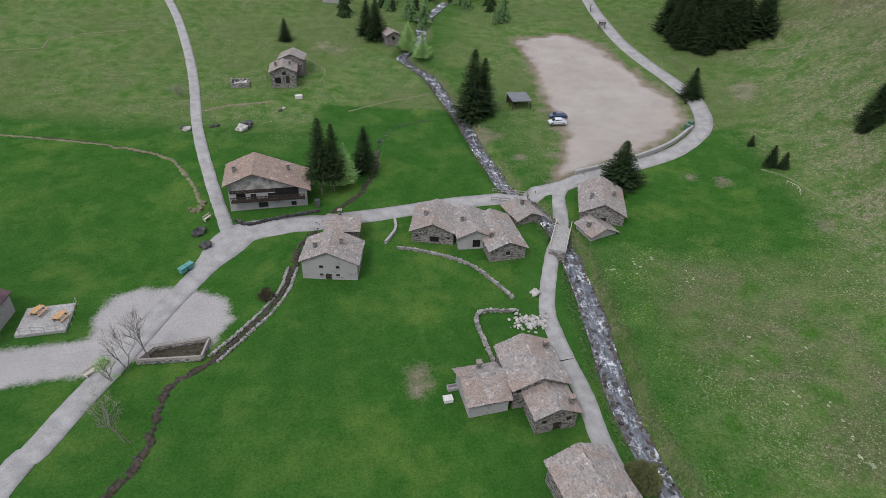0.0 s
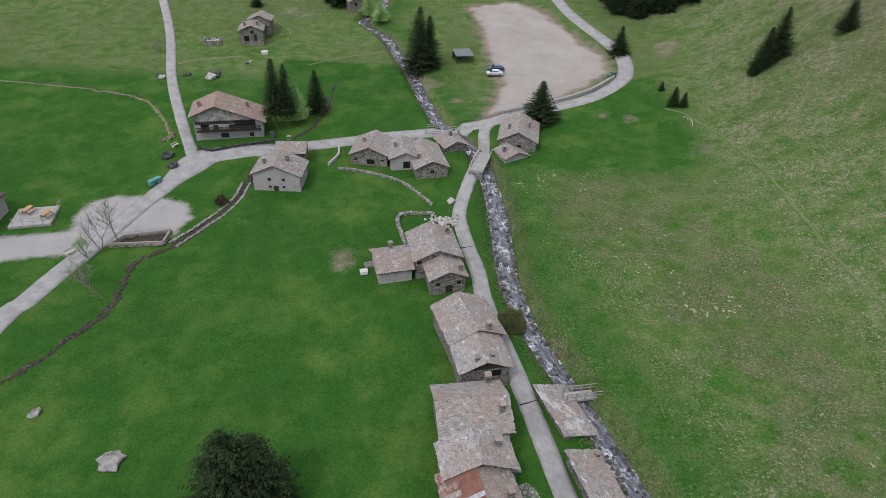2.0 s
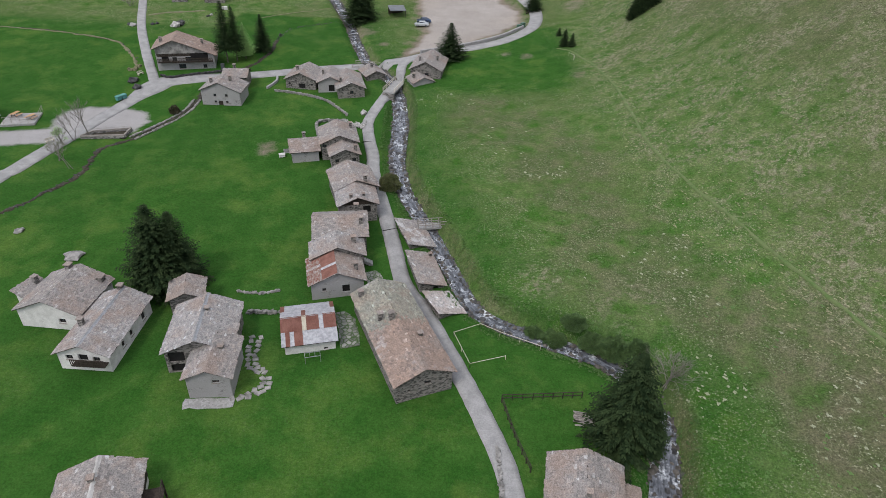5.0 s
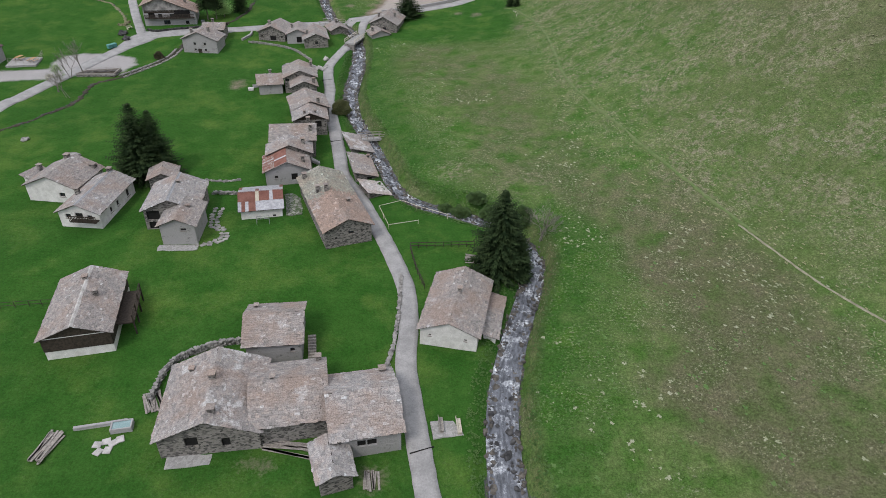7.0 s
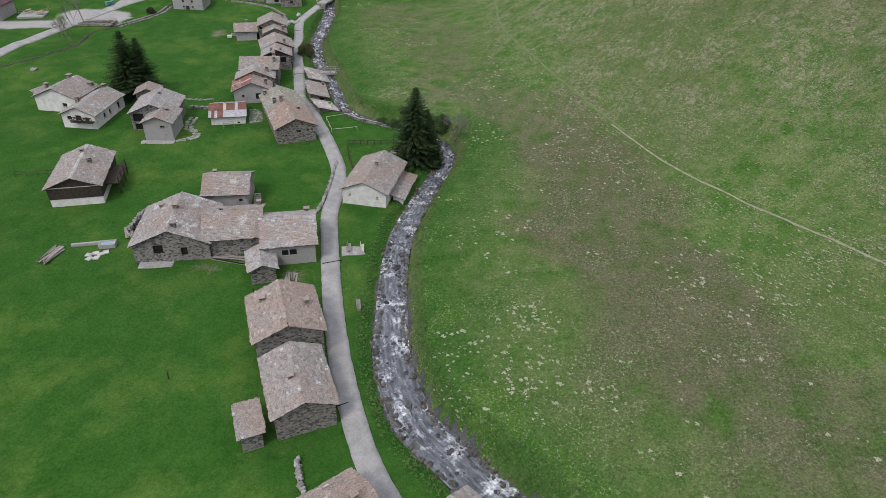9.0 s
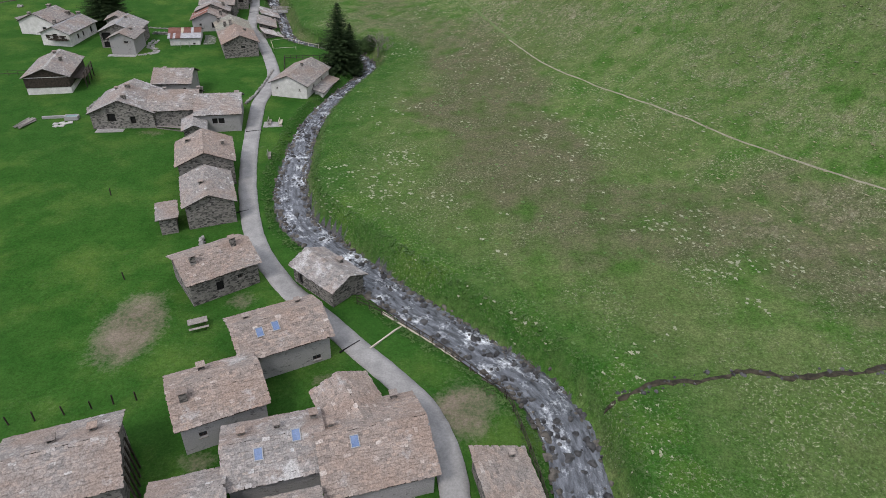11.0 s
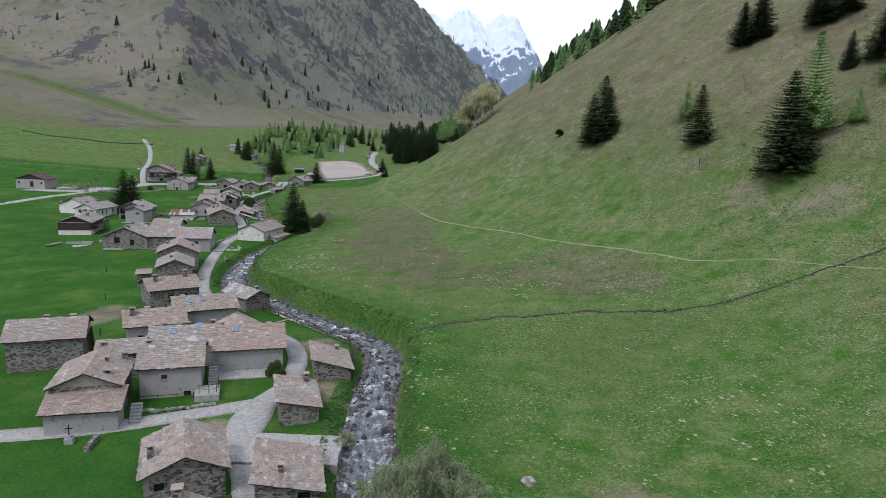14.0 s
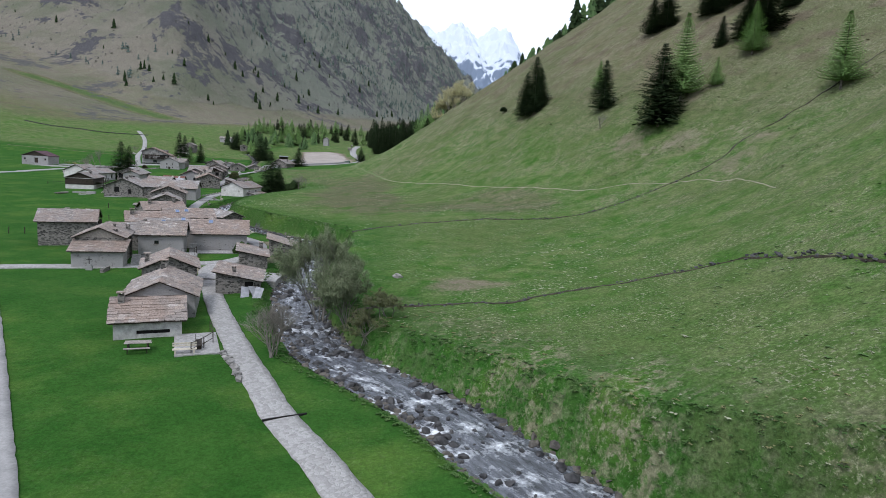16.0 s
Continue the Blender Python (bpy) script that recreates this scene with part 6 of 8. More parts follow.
for _k, (_x, _y, _h, _w, _l) in enumerate([
        (-5.4, 13.8, 13.0, 1.2, "broad dark spruce behind white houses"), (-3.2, 14.8, 11.5, 1.1, "dark spruce crowding a broad spruce"), (51.3, -11.2, 13.0, 1.1, "tall dark spruce by the riverside house"), (-20.3, 100.8, 15.0, 0.85, "tall dark spruce beside the chalet"), (-18.2, 101.8, 13.5, 0.8, "dark spruce beside the chalet"),
        (-13.4, 109, 9.5, 0.95, "dark spruce above the brook"), (8.4, 135.5, 16.0, 0.95, "tall dark spruce on the stream bank"), (10.8, 137.5, 13.0, 0.9, "dark spruce on the stream bank"), (35.2, 105.2, 9.0, 1.55, "broad open spruce on the car park corner"), (61.2, 144.5, 7.5, 1.35, "spruce at the road bend"),
        (-42.1, 175.6, 6.2, 1.1, "small spruce in the upper meadow"), (-17.6, 181, 11.0, 1.2, "dark spruce by the upper stream"), (-20.5, 184, 10.0, 1.0, "dark spruce by the upper stream"), (64.9, 118.1, 2.4, 1.2, "young spruce at the slope's foot"), (64.7, 108.6, 4.6, 1.1, "small spruce at the slope's foot"), (66.3, 107.0, 3.6, 1.1, "small spruce at the slope's foot"),
        (83.5, 112.5, 9.0, 1.1, "spruce on the grassy slope"), (86.6, 114, 11.0, 1.0, "spruce on the grassy slope"), (81.5, 111, 4.5, 1.2, "low spruce on the grassy slope"), (96.9, 109.4, 7.2, 1.2, "spruce high on the slope"),
        (53.2, -9.0, 8.5, 1.0, "spruce beside the tall stream spruce"), (54.2, -11.4, 7.0, 1.0, "spruce beside the tall stream spruce"),
        (126.9, -26.6, 15.5, 1.0, "dark spruce on the steep slope"), (124.9, -24.5, 12.0, 1.0, "dark spruce on the steep slope"), (128.6, -24.8, 11.0, 1.0, "dark spruce on the steep slope"), (139.3, -51.4, 11.6, 0.95, "lone dark spruce on the slope"), (145, -72.8, 16.6, 1.1, "tall dark spruce on the slope"), (162.5, -58.4, 7.2, 0.9, "small dark spruce high on the slope"),
        (169, -64, 12, 1.5, "broad dark spruce high on the slope"), (166.5, -61.5, 10, 1.2, "dark spruce high on the slope"), (176, -60, 9, 1.0, "dark spruce high on the slope"), (158, -25, 10, 1.1, "dark spruce on the upper slope"), (161, -27, 11, 1.2, "dark spruce on the upper slope"), (168, -38, 11, 1.2, "dark spruce on the upper slope"), (172, -40, 10, 1.2, "dark spruce on the upper slope")]):
    tree(SPRUCE, _x, _y, _h, _w * 1.16, _l, k=4 if "chalet" in _l else _k % 3 if _w < 1.3 else 3)
for _k, (_x, _y, _h, _w, _l) in enumerate([
        (140.6, -41, 8.0, 1.0, "fresh green larch behind a spruce"), (150.5, -69.0, 18.0, 0.9, "tall airy green larch on the slope"), (156.2, -72.2, 6.2, 1.0, "young bright green larch on the slope"), (164.4, -69, 11, 1.0, "bright green larch on the slope"), (-8.2, 176.4, 8.8, 1.2, "green larch by the upper stream"), (-4, 168, 7.0, 1.3, "green larch by the upper stream"), (-16.5, 103.6, 9.0, 1.0, "pale larch beside the chalet spruces"), (164, -100, 12, 1.0, "green larch on the low slope")]):
    tree(LARCHES, _x, _y, _h, _w * 1.35, _l, "larch tree", _k)


def bare_mesh(seed, h, spread, twigs=True, leaf=0.0, stems=1, depth=5):
    """Forked limbs down to fine twigs, with a scatter of small leaves."""
    rng = random.Random(seed)
    vv, ff, lv, lf = [], [], [], []

    def grow(p, d, ln, r, lvl):
        q = p + d * ln
        v, f = beam(p, q, 1.0, 3)
        k = len(vv)
        for i, a in enumerate(v):
            c = p if i < 3 else q
            vv.append(tuple(c + (Vector(a) - c) * (r if i < 3 else r * 0.7)))
        ff.extend(tuple(i + k for i in g) for g in f[:3])
        if leaf and lvl >= (2 if stems > 3 else 3):
            for _ in range(int(leaf)):
                c = p + d * ln * rng.random() + Vector([rng.gauss(0, 0.12 * h * 0.12) for _ in range(3)])
                spray(lv, lf, c, Vector([rng.gauss(0, 1) for _ in range(3)]).normalized(), Vector((0, 0, 1)), 0.026 + 0.0018 * h, 0.09 + 0.006 * h, rng)
        if lvl >= depth:
            return
        for _ in range(rng.choice((2, 3, 3))):
            nd = (d + Vector((rng.gauss(0, spread), rng.gauss(0, spread), rng.uniform(-0.1, 0.35)))).normalized()
            grow(p + d * ln * rng.uniform(0.6, 1.0), nd, ln * rng.uniform(0.6, 0.85), r * 0.62, lvl + 1)
    for s in range(stems):
        d = Vector((rng.gauss(0, 0.25 if stems > 1 else 0.08), rng.gauss(0, 0.25 if stems > 1 else 0.08), 1)).normalized()
        grow(Vector((rng.gauss(0, 0.25) * (stems > 1), rng.gauss(0, 0.25) * (stems > 1), -0.2)), d, h * 0.30, 0.011 * h, 0)
    return (vv, ff), (lv, lf)


TWIG = simple("grey_twigs", (0.13, 0.12, 0.10), (0.22, 0.20, 0.175), 3.0, 0.9, 0.2)
SAGE = simple("grey_green_leaves", (0.115, 0.150, 0.070), (0.205, 0.240, 0.135), 2.0, 0.8, 0.2)
BUDS = simple("olive_bud_leaves", (0.07, 0.085, 0.03), (0.12, 0.13, 0.05), 2.0, 0.8, 0.2)
AMBER = simple("amber_buds", (0.56, 0.54, 0.28), (0.66, 0.62, 0.36), 0.6, 0.8, 0.2)


def bare_tree(x, y, h, spread, label, leaf_mat=None, leaf=0, stems=1, seed=1, name="bare_tree", cat="bare tree", depth=5, wide=1.0):
    (v, f), (lv, lf) = bare_mesh(seed, h, spread, leaf=leaf, stems=stems, depth=depth)
    root = new(name)
    root.matrix_world = pose(x, y, ground_at(x, y)) @ Matrix.Diagonal((wide, wide, 1, 1))
    part("trunk", v, f, TWIG, root)
    if lf:
        part("crown", lv, lf, leaf_mat, root)
    tagged(root, label, cat)


bare_tree(88.8, -139.2, 12.0, 0.42, "broad grey-green willow leaning over the stream", SAGE, 34, 6, 3, "willow_tree", "willow tree", 5, 0.8)
bare_tree(92.0, -143.2, 7.6, 0.5, "grey-green willow beside the stream", SAGE, 28, 6, 5, "willow_tree", "willow tree", 5, 1.0)
bare_tree(94.4, -148.2, 4.0, 0.5, "olive willow shrub on the stream bank", BUDS, 12, 5, 6, "willow_shrub", "shrub", 4, 1.3)
bare_tree(96.0, -146.4, 3.2, 0.5, "olive willow shrub on the stream bank", BUDS, 12, 5, 16, "willow_shrub", "shrub", 4, 1.4)
bare_tree(87.2, -152.6, 5.6, 0.42, "bare grey shrub between lane and stream", None, 0, 10, 7, "bare_shrub", "shrub", 5, 1.0)
bare_tree(80.9, -120.8, 2.6, 0.5, "grey-green shrub on the stream wall", SAGE, 5, 5, 8, "willow_shrub", "shrub", 4, 1.2)
bare_tree(-35.8, 58.4, 9.5, 0.3, "tall bare young tree beside the basin", None, 0, 2, 9)
bare_tree(-38.0, 57.6, 8.0, 0.3, "bare young tree beside the yard", None, 0, 2, 10)
bare_tree(-39.2, 55.6, 5.0, 0.4, "green budding shrub at the yard's edge", LARCH, 4, 5, 11, "green_shrub", "shrub", 4)
bare_tree(-33.6, 46.5, 7.5, 0.45, "bare tree on the brook bank", None, 0, 2, 12)
bare_tree(-36.5, 49.5, 6.5, 0.5, "grey budding tree on the brook bank", SAGE, 3, 3, 13, "willow_tree", "willow tree", 4)
bare_tree(58.4, -3.6, 6.0, 0.5, "bare grey shrub at the stream bend", None, 0, 5, 14, "bare_shrub", "shrub", 5, 1.2)
bare_tree(136.5, -59.6, 4.2, 0.4, "bare grey shrub on the slope", None, 0, 4, 15, "bare_shrub", "shrub", 5)
bare_tree(-59, 139, 4.5, 0.5, "bare grey shrub beside the farm track", None, 0, 5, 17, "bare_shrub", "shrub", 5, 1.3)
for _k, (_x, _y, _h) in enumerate([(110, 178, 21), (114, 182, 24), (117, 185, 23), (111, 188, 24), (120, 191, 23), (106, 184, 20), (115, 196, 23), (109, 181, 17), (103, 182, 15)]):
    bare_tree(_x, _y, _h, 0.30, "slender tree crowned with amber spring buds", AMBER, 24, 2, 60 + _k, "budding_tree", "budding tree", 5, 1.15)
for _k, (_x, _y, _h) in enumerate([(100, 186, 19), (96, 198, 20), (103, 196, 18), (92, 206, 19)]):
    tree(LARCHES, _x, _y, _h, 1.25, "fresh green larch below the amber larches", "larch tree", _k)


def bush(x, y, r, high, mat, label, seed=1):
    """A dense low bush of many small leaves over short stems."""
    rng = random.Random(seed)
    root = new("bush")
    root.matrix_world = pose(x, y, ground_at(x, y))
    tagged(root, label, "bush")
    vv, ff = [], []
    for _ in range(int(3800 * r)):
        d = Vector([rng.gauss(0, 1) for _ in range(3)]).normalized()
        d.z = abs(d.z)
        k = (1 + 0.35 * noise.noise(d * 2.2 + Vector((seed, 0, 0)))) * rng.uniform(0.55, 1.0) ** 0.5
        spray(vv, ff, Vector((d.x * r * k, d.y * r * k, d.z * high * k)), (d + Vector([rng.gauss(0, 0.6) for _ in range(3)])).normalized(), Vector((rng.gauss(0, 1), rng.gauss(0, 1), 1)).normalized(), 0.075, 0.23, rng)
    part("foliage", vv, ff, mat, root)
    for _ in range(7):
        part("stem", *beam((0, 0, -0.2), (rng.uniform(-r, r) * 0.5, rng.uniform(-r, r) * 0.5, high * 0.6), 0.03, 3), BARK, root)


bush(70.6, -105.3, 0.95, 1.5, simple("dark_box_leaves", (0.035, 0.075, 0.015), (0.07, 0.12, 0.03), 2.0, 0.7, 0.2), "clipped dark green bush beside the lane", 1)
bush(65.4, -123.2, 1.7, 1.3, simple("brown_green_leaves", (0.055, 0.065, 0.018), (0.10, 0.085, 0.03), 2.0, 0.7, 0.2), "brownish bush behind a stone house", 2)
bush(23.6, 42.6, 1.9, 2.2, BUDS, "olive bush between lane and stream", 3)
bush(-24.1, 72.6, 1.0, 1.4, simple("dry_twig_leaves", (0.05, 0.055, 0.025), (0.10, 0.09, 0.05), 2.0, 0.8, 0.2), "dark scrubby bush by the brook", 4)
for _k, (_x, _y, _r2, _h) in enumerate([(44.6, 6.6, 1.3, 0.9), (47.0, 5.3, 1.7, 1.2), (49.4, 5.9, 1.5, 1.1), (51.6, 4.0, 1.8, 1.6), (54.0, 2.6, 1.9, 2.2), (56.0, 0.8, 1.5, 2.6)]):
    bush(_x, _y, _r2, _h, SHRUB, "spreading dark green juniper on the far bank", 20 + _k)
bush(120.9, -6, 1.0, 1.0, NEEDLE, "low dark juniper on the slope", 5)

# far woods and the trees scattered over the mountainside


def wood(name, places, mat, label, seed, tiers=7, n=9, fat=1.0):
    rng = random.Random(seed)
    vv, ff = [], []
    for x, y, h, z in places:
        r = h * rng.uniform(0.17, 0.25) * fat
        for i in range(tiers):
            zz = h * (0.06 + 0.94 * i / tiers)
            rad = r * (1 - i / tiers) ** 0.66 + 0.1
            k = len(vv)
            tip = zz + h * 0.30 * (1 - 0.3 * i / tiers)
            vv.append((x + rng.gauss(0, 0.05), y, z + min(tip, h)))
            a0 = rng.uniform(0, 6)
            for j in range(n):
                q = rad * (rng.uniform(0.8, 1.25) if j % 2 else rng.uniform(0.4, 0.65))
                vv.append((x + math.cos(a0 + 6.283 * j / n) * q, y + math.sin(a0 + 6.283 * j / n) * q, z + zz - rng.uniform(0, 0.05) * h))
            ff += [(k, k + 1 + j, k + 1 + (j + 1) % n) for j in range(n)]
    tagged(new(name, mesh_of(name, vv, ff, mat)), label, "woods", kind="stuff")


_w = random.Random(5)
_dark, _green, _mount, _scrub = [], [], [], []
for _ in range(170):
    _x, _y = _w.uniform(72, 130), _w.uniform(155, 330)
    if _x - 70 > (_y - 150) * 0.42 + 12:
        continue
    if _y < 200:
        continue
    (_dark if _w.random() < 0.6 else _green).append((_x, _y, _w.uniform(8, 15)))
for _ in range(170):
    _x, _y = _w.uniform(-48, 66), _w.uniform(214, 400)
    _clump = noise.noise((_x * 0.035, _y * 0.035, 12))
    if _x < -30 - (_y - 214) * 0.2 or _clump < _w.uniform(-0.45, 0.25) or (44 < _x < 58 and _y < 235) or (15 < _x < 38 and _y < 246):
        continue
    _h = _w.uniform(6, 13)
    if _w.random() < (0.8 if _x > 22 else 0.35):
        tree(SPRUCE, _x, _y, _h, 0.95, "dark spruce in the valley wood", k=_ % 3, group="valley wood")
    else:
        tree(LARCHES, _x, _y, _h, 1.35, "fresh green larch in the valley wood", "larch tree", _, "valley larches")
for _ in range(26):
    _x, _y = _w.uniform(56, 80), _w.uniform(225, 300)
    tree(SPRUCE, _x, _y, _w.uniform(13, 19), 0.9, "dark spruce at the foot of the valley side", k=_ % 3, group="valley wood")
for _ in range(40):
    _x, _y = _w.uniform(-30, 20), _w.uniform(190, 245)
    if abs(_x - 3 + (_y - 190) * 0.05) > 3:
        (_dark if _w.random() < 0.3 else _green).append((_x, _y, _w.uniform(4, 10)))
for _ in range(34):
    _x, _y = 66 + _w.uniform(0, 22), _w.uniform(168, 200)
    tree(SPRUCE, _x, _y, _w.uniform(11, 16), 1.15, "dark spruce in the wood above the car park", k=_, group="car park wood")
for _ in range(420):
    _y = _w.uniform(70, 700)
    _x = 112 + (_y - 60) * 0.20 + abs(_w.gauss(0, 22)) + _w.uniform(0, 26)
    if _y < 130 and _x < 150:
        continue
    if noise.noise((_x * 0.03, _y * 0.03, 31)) > -0.15:
        (_dark if _w.random() < 0.5 else _green).append((_x, _y, _w.uniform(6, 14)))
for _ in range(26000):
    _s, _d = _w.uniform(-200, 2000), _w.uniform(5, 620)
    _x, _y = -150 + 0.342 * _s - 0.940 * _d, 300 + 0.940 * _s + 0.342 * _d
    if _x < -700 or up_the_mountain(np.array([_x]), np.array([_y]))[0] < 8:
        continue
    _patch = noise.noise((_x * 0.010, _y * 0.010, 4)) + 0.5 * noise.noise((_x * 0.03, _y * 0.03, 2))
    _dense = 0.012 + 0.50 * float(smooth(np.array((_s - 250) / 500))) + 0.22 * (_patch > 0.30) - 0.25 * (_patch < -0.2)
    if _w.random() < _dense:
        _mount.append((_x, _y, _w.uniform(3.5, 10)))
    elif _w.random() < 0.22:
        _scrub.append((_x, _y, _w.uniform(1.2, 3.2)))


_lone = []
for _ in range(210):
    _s, _d = _w.uniform(-160, 700), 4 + abs(_w.gauss(0, 110))
    _x, _y = -150 + 0.342 * _s - 0.940 * _d, 300 + 0.940 * _s + 0.342 * _d
    if _x > -640 and up_the_mountain(np.array([_x]), np.array([_y]))[0] > 2 and noise.noise((_x * 0.02, _y * 0.02, 44)) > -0.05:
        _lone.append((_x, _y, 4 + 9 * _w.random() ** 1.6))


def with_height(places):
    z = FINAL(np.array([p[0] for p in places]), np.array([p[1] for p in places]))
    return [(a, b, h, float(c) - 0.3) for (a, b, h), c in zip(places, z)]


wood("dark_woods", with_height(_dark), NEEDLE, "dark spruce wood on the valley side", 1, 8, 11, 1.35)
wood("green_woods", with_height(_green), simple("larch_wood_needles", (0.050, 0.105, 0.030), (0.090, 0.155, 0.052), 0.3, 0.8, 0.2), "fresh green larch wood on the valley side", 2, 8, 11, 1.35)
# mountain_trees: needle colour lightened and blued, aerial haze mixed into it
wood("mountain_trees", with_height(_mount), simple("haze_tinted_conifers", (0.058, 0.084, 0.072), (0.100, 0.136, 0.114), 0.05, 0.9, 0.1), "scattered conifers over the mountainside", 3, 3, 6, 1.25)
wood("lone_conifers", with_height(_lone), NEEDLE, "lone dark conifers on the lower mountainside", 6, 6, 8, 1.2)
wood("mountain_scrub", with_height(_scrub), simple("dark_scrub", (0.030, 0.036, 0.024), (0.070, 0.066, 0.050), 0.05, 0.9, 0.1), "dark low scrub dotted over the mountainside", 4, 2, 6, 2.6)

# snow-covered peak closing the valley


def snow_peak():
    m, n, l, b = material("haze_tinted_snow_rock", 0.8, 0.2)
    g = n.new("ShaderNodeNewGeometry")
    sx = n.new("ShaderNodeSeparateXYZ")
    l.new(g.outputs["Normal"], sx.inputs[0])
    v = coords(n, l)
    nz = noise_tex(n, l, v, 0.014, 9, 0.75)
    ad = n.new("ShaderNodeMath")
    ad.operation = "MULTIPLY_ADD"
    ad.inputs[1].default_value = 1.3
    l.new(nz, ad.inputs[0])
    l.new(sx.outputs[2], ad.inputs[2])
    sz = n.new("ShaderNodeSeparateXYZ")
    l.new(g.outputs["Position"], sz.inputs[0])
    hi = n.new("ShaderNodeMapRange")
    hi.inputs[1].default_value, hi.inputs[2].default_value, hi.inputs[3].default_value, hi.inputs[4].default_value = 480, 760, -0.5, 0.20
    l.new(sz.outputs[2], hi.inputs[0])
    ad2 = n.new("ShaderNodeMath")
    l.new(ad.outputs[0], ad2.inputs[0])
    l.new(hi.outputs[0], ad2.inputs[1])
    # snow dulled and rock turned pale blue: distance haze is put into both colours
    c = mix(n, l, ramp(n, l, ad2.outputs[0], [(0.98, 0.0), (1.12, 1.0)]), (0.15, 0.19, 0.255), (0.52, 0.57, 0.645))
    l.new(c, b.inputs["Base Color"])
    gx, gy = np.linspace(-700, 1500, 260), np.linspace(3300, 4500, 140)
    X, Y = np.meshgrid(gx, gy, indexing="ij")
    x, y = X.ravel(), Y.ravel()
    rid = np.array([noise.ridged_multi_fractal((a * 0.0045, q * 0.0045, 1.7), 0.75, 2.2, 8, 1.0, 2.0) for a, q in zip(x, y)])
    prof = np.interp(x, [-700, 60, 200, 330, 430, 560, 640, 760, 1500], [800, 880, 900, 915, 870, 900, 830, 600, 250])
    z = 250 + (prof - 250) * np.clip((y - 3300) / 900, 0, 1) ** 0.8 + (rid - 1.3) * 85
    z = np.where(y > 4250, z - (y - 4250) * 1.0, z)
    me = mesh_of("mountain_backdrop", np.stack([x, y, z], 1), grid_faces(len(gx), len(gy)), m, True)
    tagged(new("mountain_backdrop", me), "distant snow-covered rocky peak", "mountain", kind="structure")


snow_peak()

# ---- tufts of rough herbage on the meadows ----


def tufts(name, count, region, mat, label, seed, r0, r1, flat=0.35, blades=5):
    rng = np.random.default_rng(seed)
    x, y = region(rng, count)
    z = FINAL(x, y)
    k = len(x)
    a = rng.uniform(0, 6.283, (k, 1)) + np.arange(blades)[None, :] * 6.283 / blades + rng.normal(0, 0.3, (k, blades))
    r = (r0 + (r1 - r0) * rng.uniform(0, 1, (k, 1)) ** 2) * rng.uniform(0.6, 1.2, (k, blades))
    w = r * 0.32
    ca, sa = np.cos(a), np.sin(a)
    base_ = np.stack([x[:, None] + 0 * a, y[:, None] + 0 * a, z[:, None] + 0.02 + 0 * a], -1)
    p1 = np.stack([x[:, None] + ca * r * 0.55 - sa * w, y[:, None] + sa * r * 0.55 + ca * w, z[:, None] + r * flat], -1)
    p2 = np.stack([x[:, None] + ca * r * 0.55 + sa * w, y[:, None] + sa * r * 0.55 - ca * w, z[:, None] + r * flat], -1)
    p3 = np.stack([x[:, None] + ca * r, y[:, None] + sa * r, z[:, None] + r * flat * 0.6], -1)
    v = np.stack([base_, p1, p3, p2], 2).reshape(-1, 3)
    f = np.arange(k * blades * 4).reshape(-1, 4)
    tagged(new(name, mesh_of(name, v, f, mat)), label, "herbage", kind="stuff")


def drifts(x, y, k):
    """How thickly herbs grow at a place: broad drifts broken into clumps."""
    return np.array([noise.noise((a * 0.055, b * 0.055, k)) + 0.8 * noise.noise((a * 0.22, b * 0.22, k + 3)) + 0.5 * noise.noise((a * 0.7, b * 0.7, k + 5)) for a, b in zip(x, y)])


def rough_meadow(rng, count):
    x, y = rng.uniform(26, 150, count), rng.uniform(-185, 82, count)
    side = x - np.interp(y, S_XY[S_ORDER, 1], S_XY[S_ORDER, 0])
    ok = (side > 2.6) & (drifts(x, y, 9) > rng.uniform(0.12, 0.95, count) + 0.22 * smooth((-90 - y) / 40) + 0.3 * smooth((y + 10) / 30))
    return x[ok], y[ok]


def green_meadow(rng, count):
    x, y = rng.uniform(26, 140, count), rng.uniform(-185, 82, count)
    side = x - np.interp(y, S_XY[S_ORDER, 1], S_XY[S_ORDER, 0])
    ok = (side > 2.4) & (drifts(x, y, 21) > rng.uniform(-0.3, 0.9, count))
    return x[ok], y[ok]


def near_meadow(rng, count):
    x, y = rng.uniform(84, 150, count), rng.uniform(-188, -95, count)
    side = x - np.interp(y, S_XY[S_ORDER, 1], S_XY[S_ORDER, 0])
    n1 = np.array([noise.noise((a * 0.09, b * 0.09, 5)) for a, b in zip(x, y)])
    ok = (side > 2.4) & (n1 > rng.uniform(-0.1, 0.6, count))
    return x[ok], y[ok]


def verge(rng, count):
    k = rng.uniform(0.28, 0.985, count) * (len(S_XY) - 1)
    p = np.stack([np.interp(k, np.arange(len(S_XY)), S_XY[:, i]) for i in (0, 1)], 1)
    q = np.stack([np.interp(k + 0.3, np.arange(len(S_XY)), S_XY[:, i]) for i in (0, 1)], 1) - p
    q /= np.linalg.norm(q, axis=1)[:, None] + 1e-9
    s = rng.choice([-1, 1], count) * (np.interp(p[:, 1], S_HALF_Y, S_HALF) + 0.05 + 2.2 * rng.uniform(0, 1, count) ** 1.6)
    x, y = p[:, 0] - q[:, 1] * s, p[:, 1] + q[:, 0] * s
    d = dist_to(STREAM, x, y)[0] - np.interp(y, S_HALF_Y, S_HALF)
    rd = dist_to(LANE_LOW + LANE_END[1:], x, y)[0]
    ok = (d > 0.05) & (rd > 1.7)
    return x[ok], y[ok]


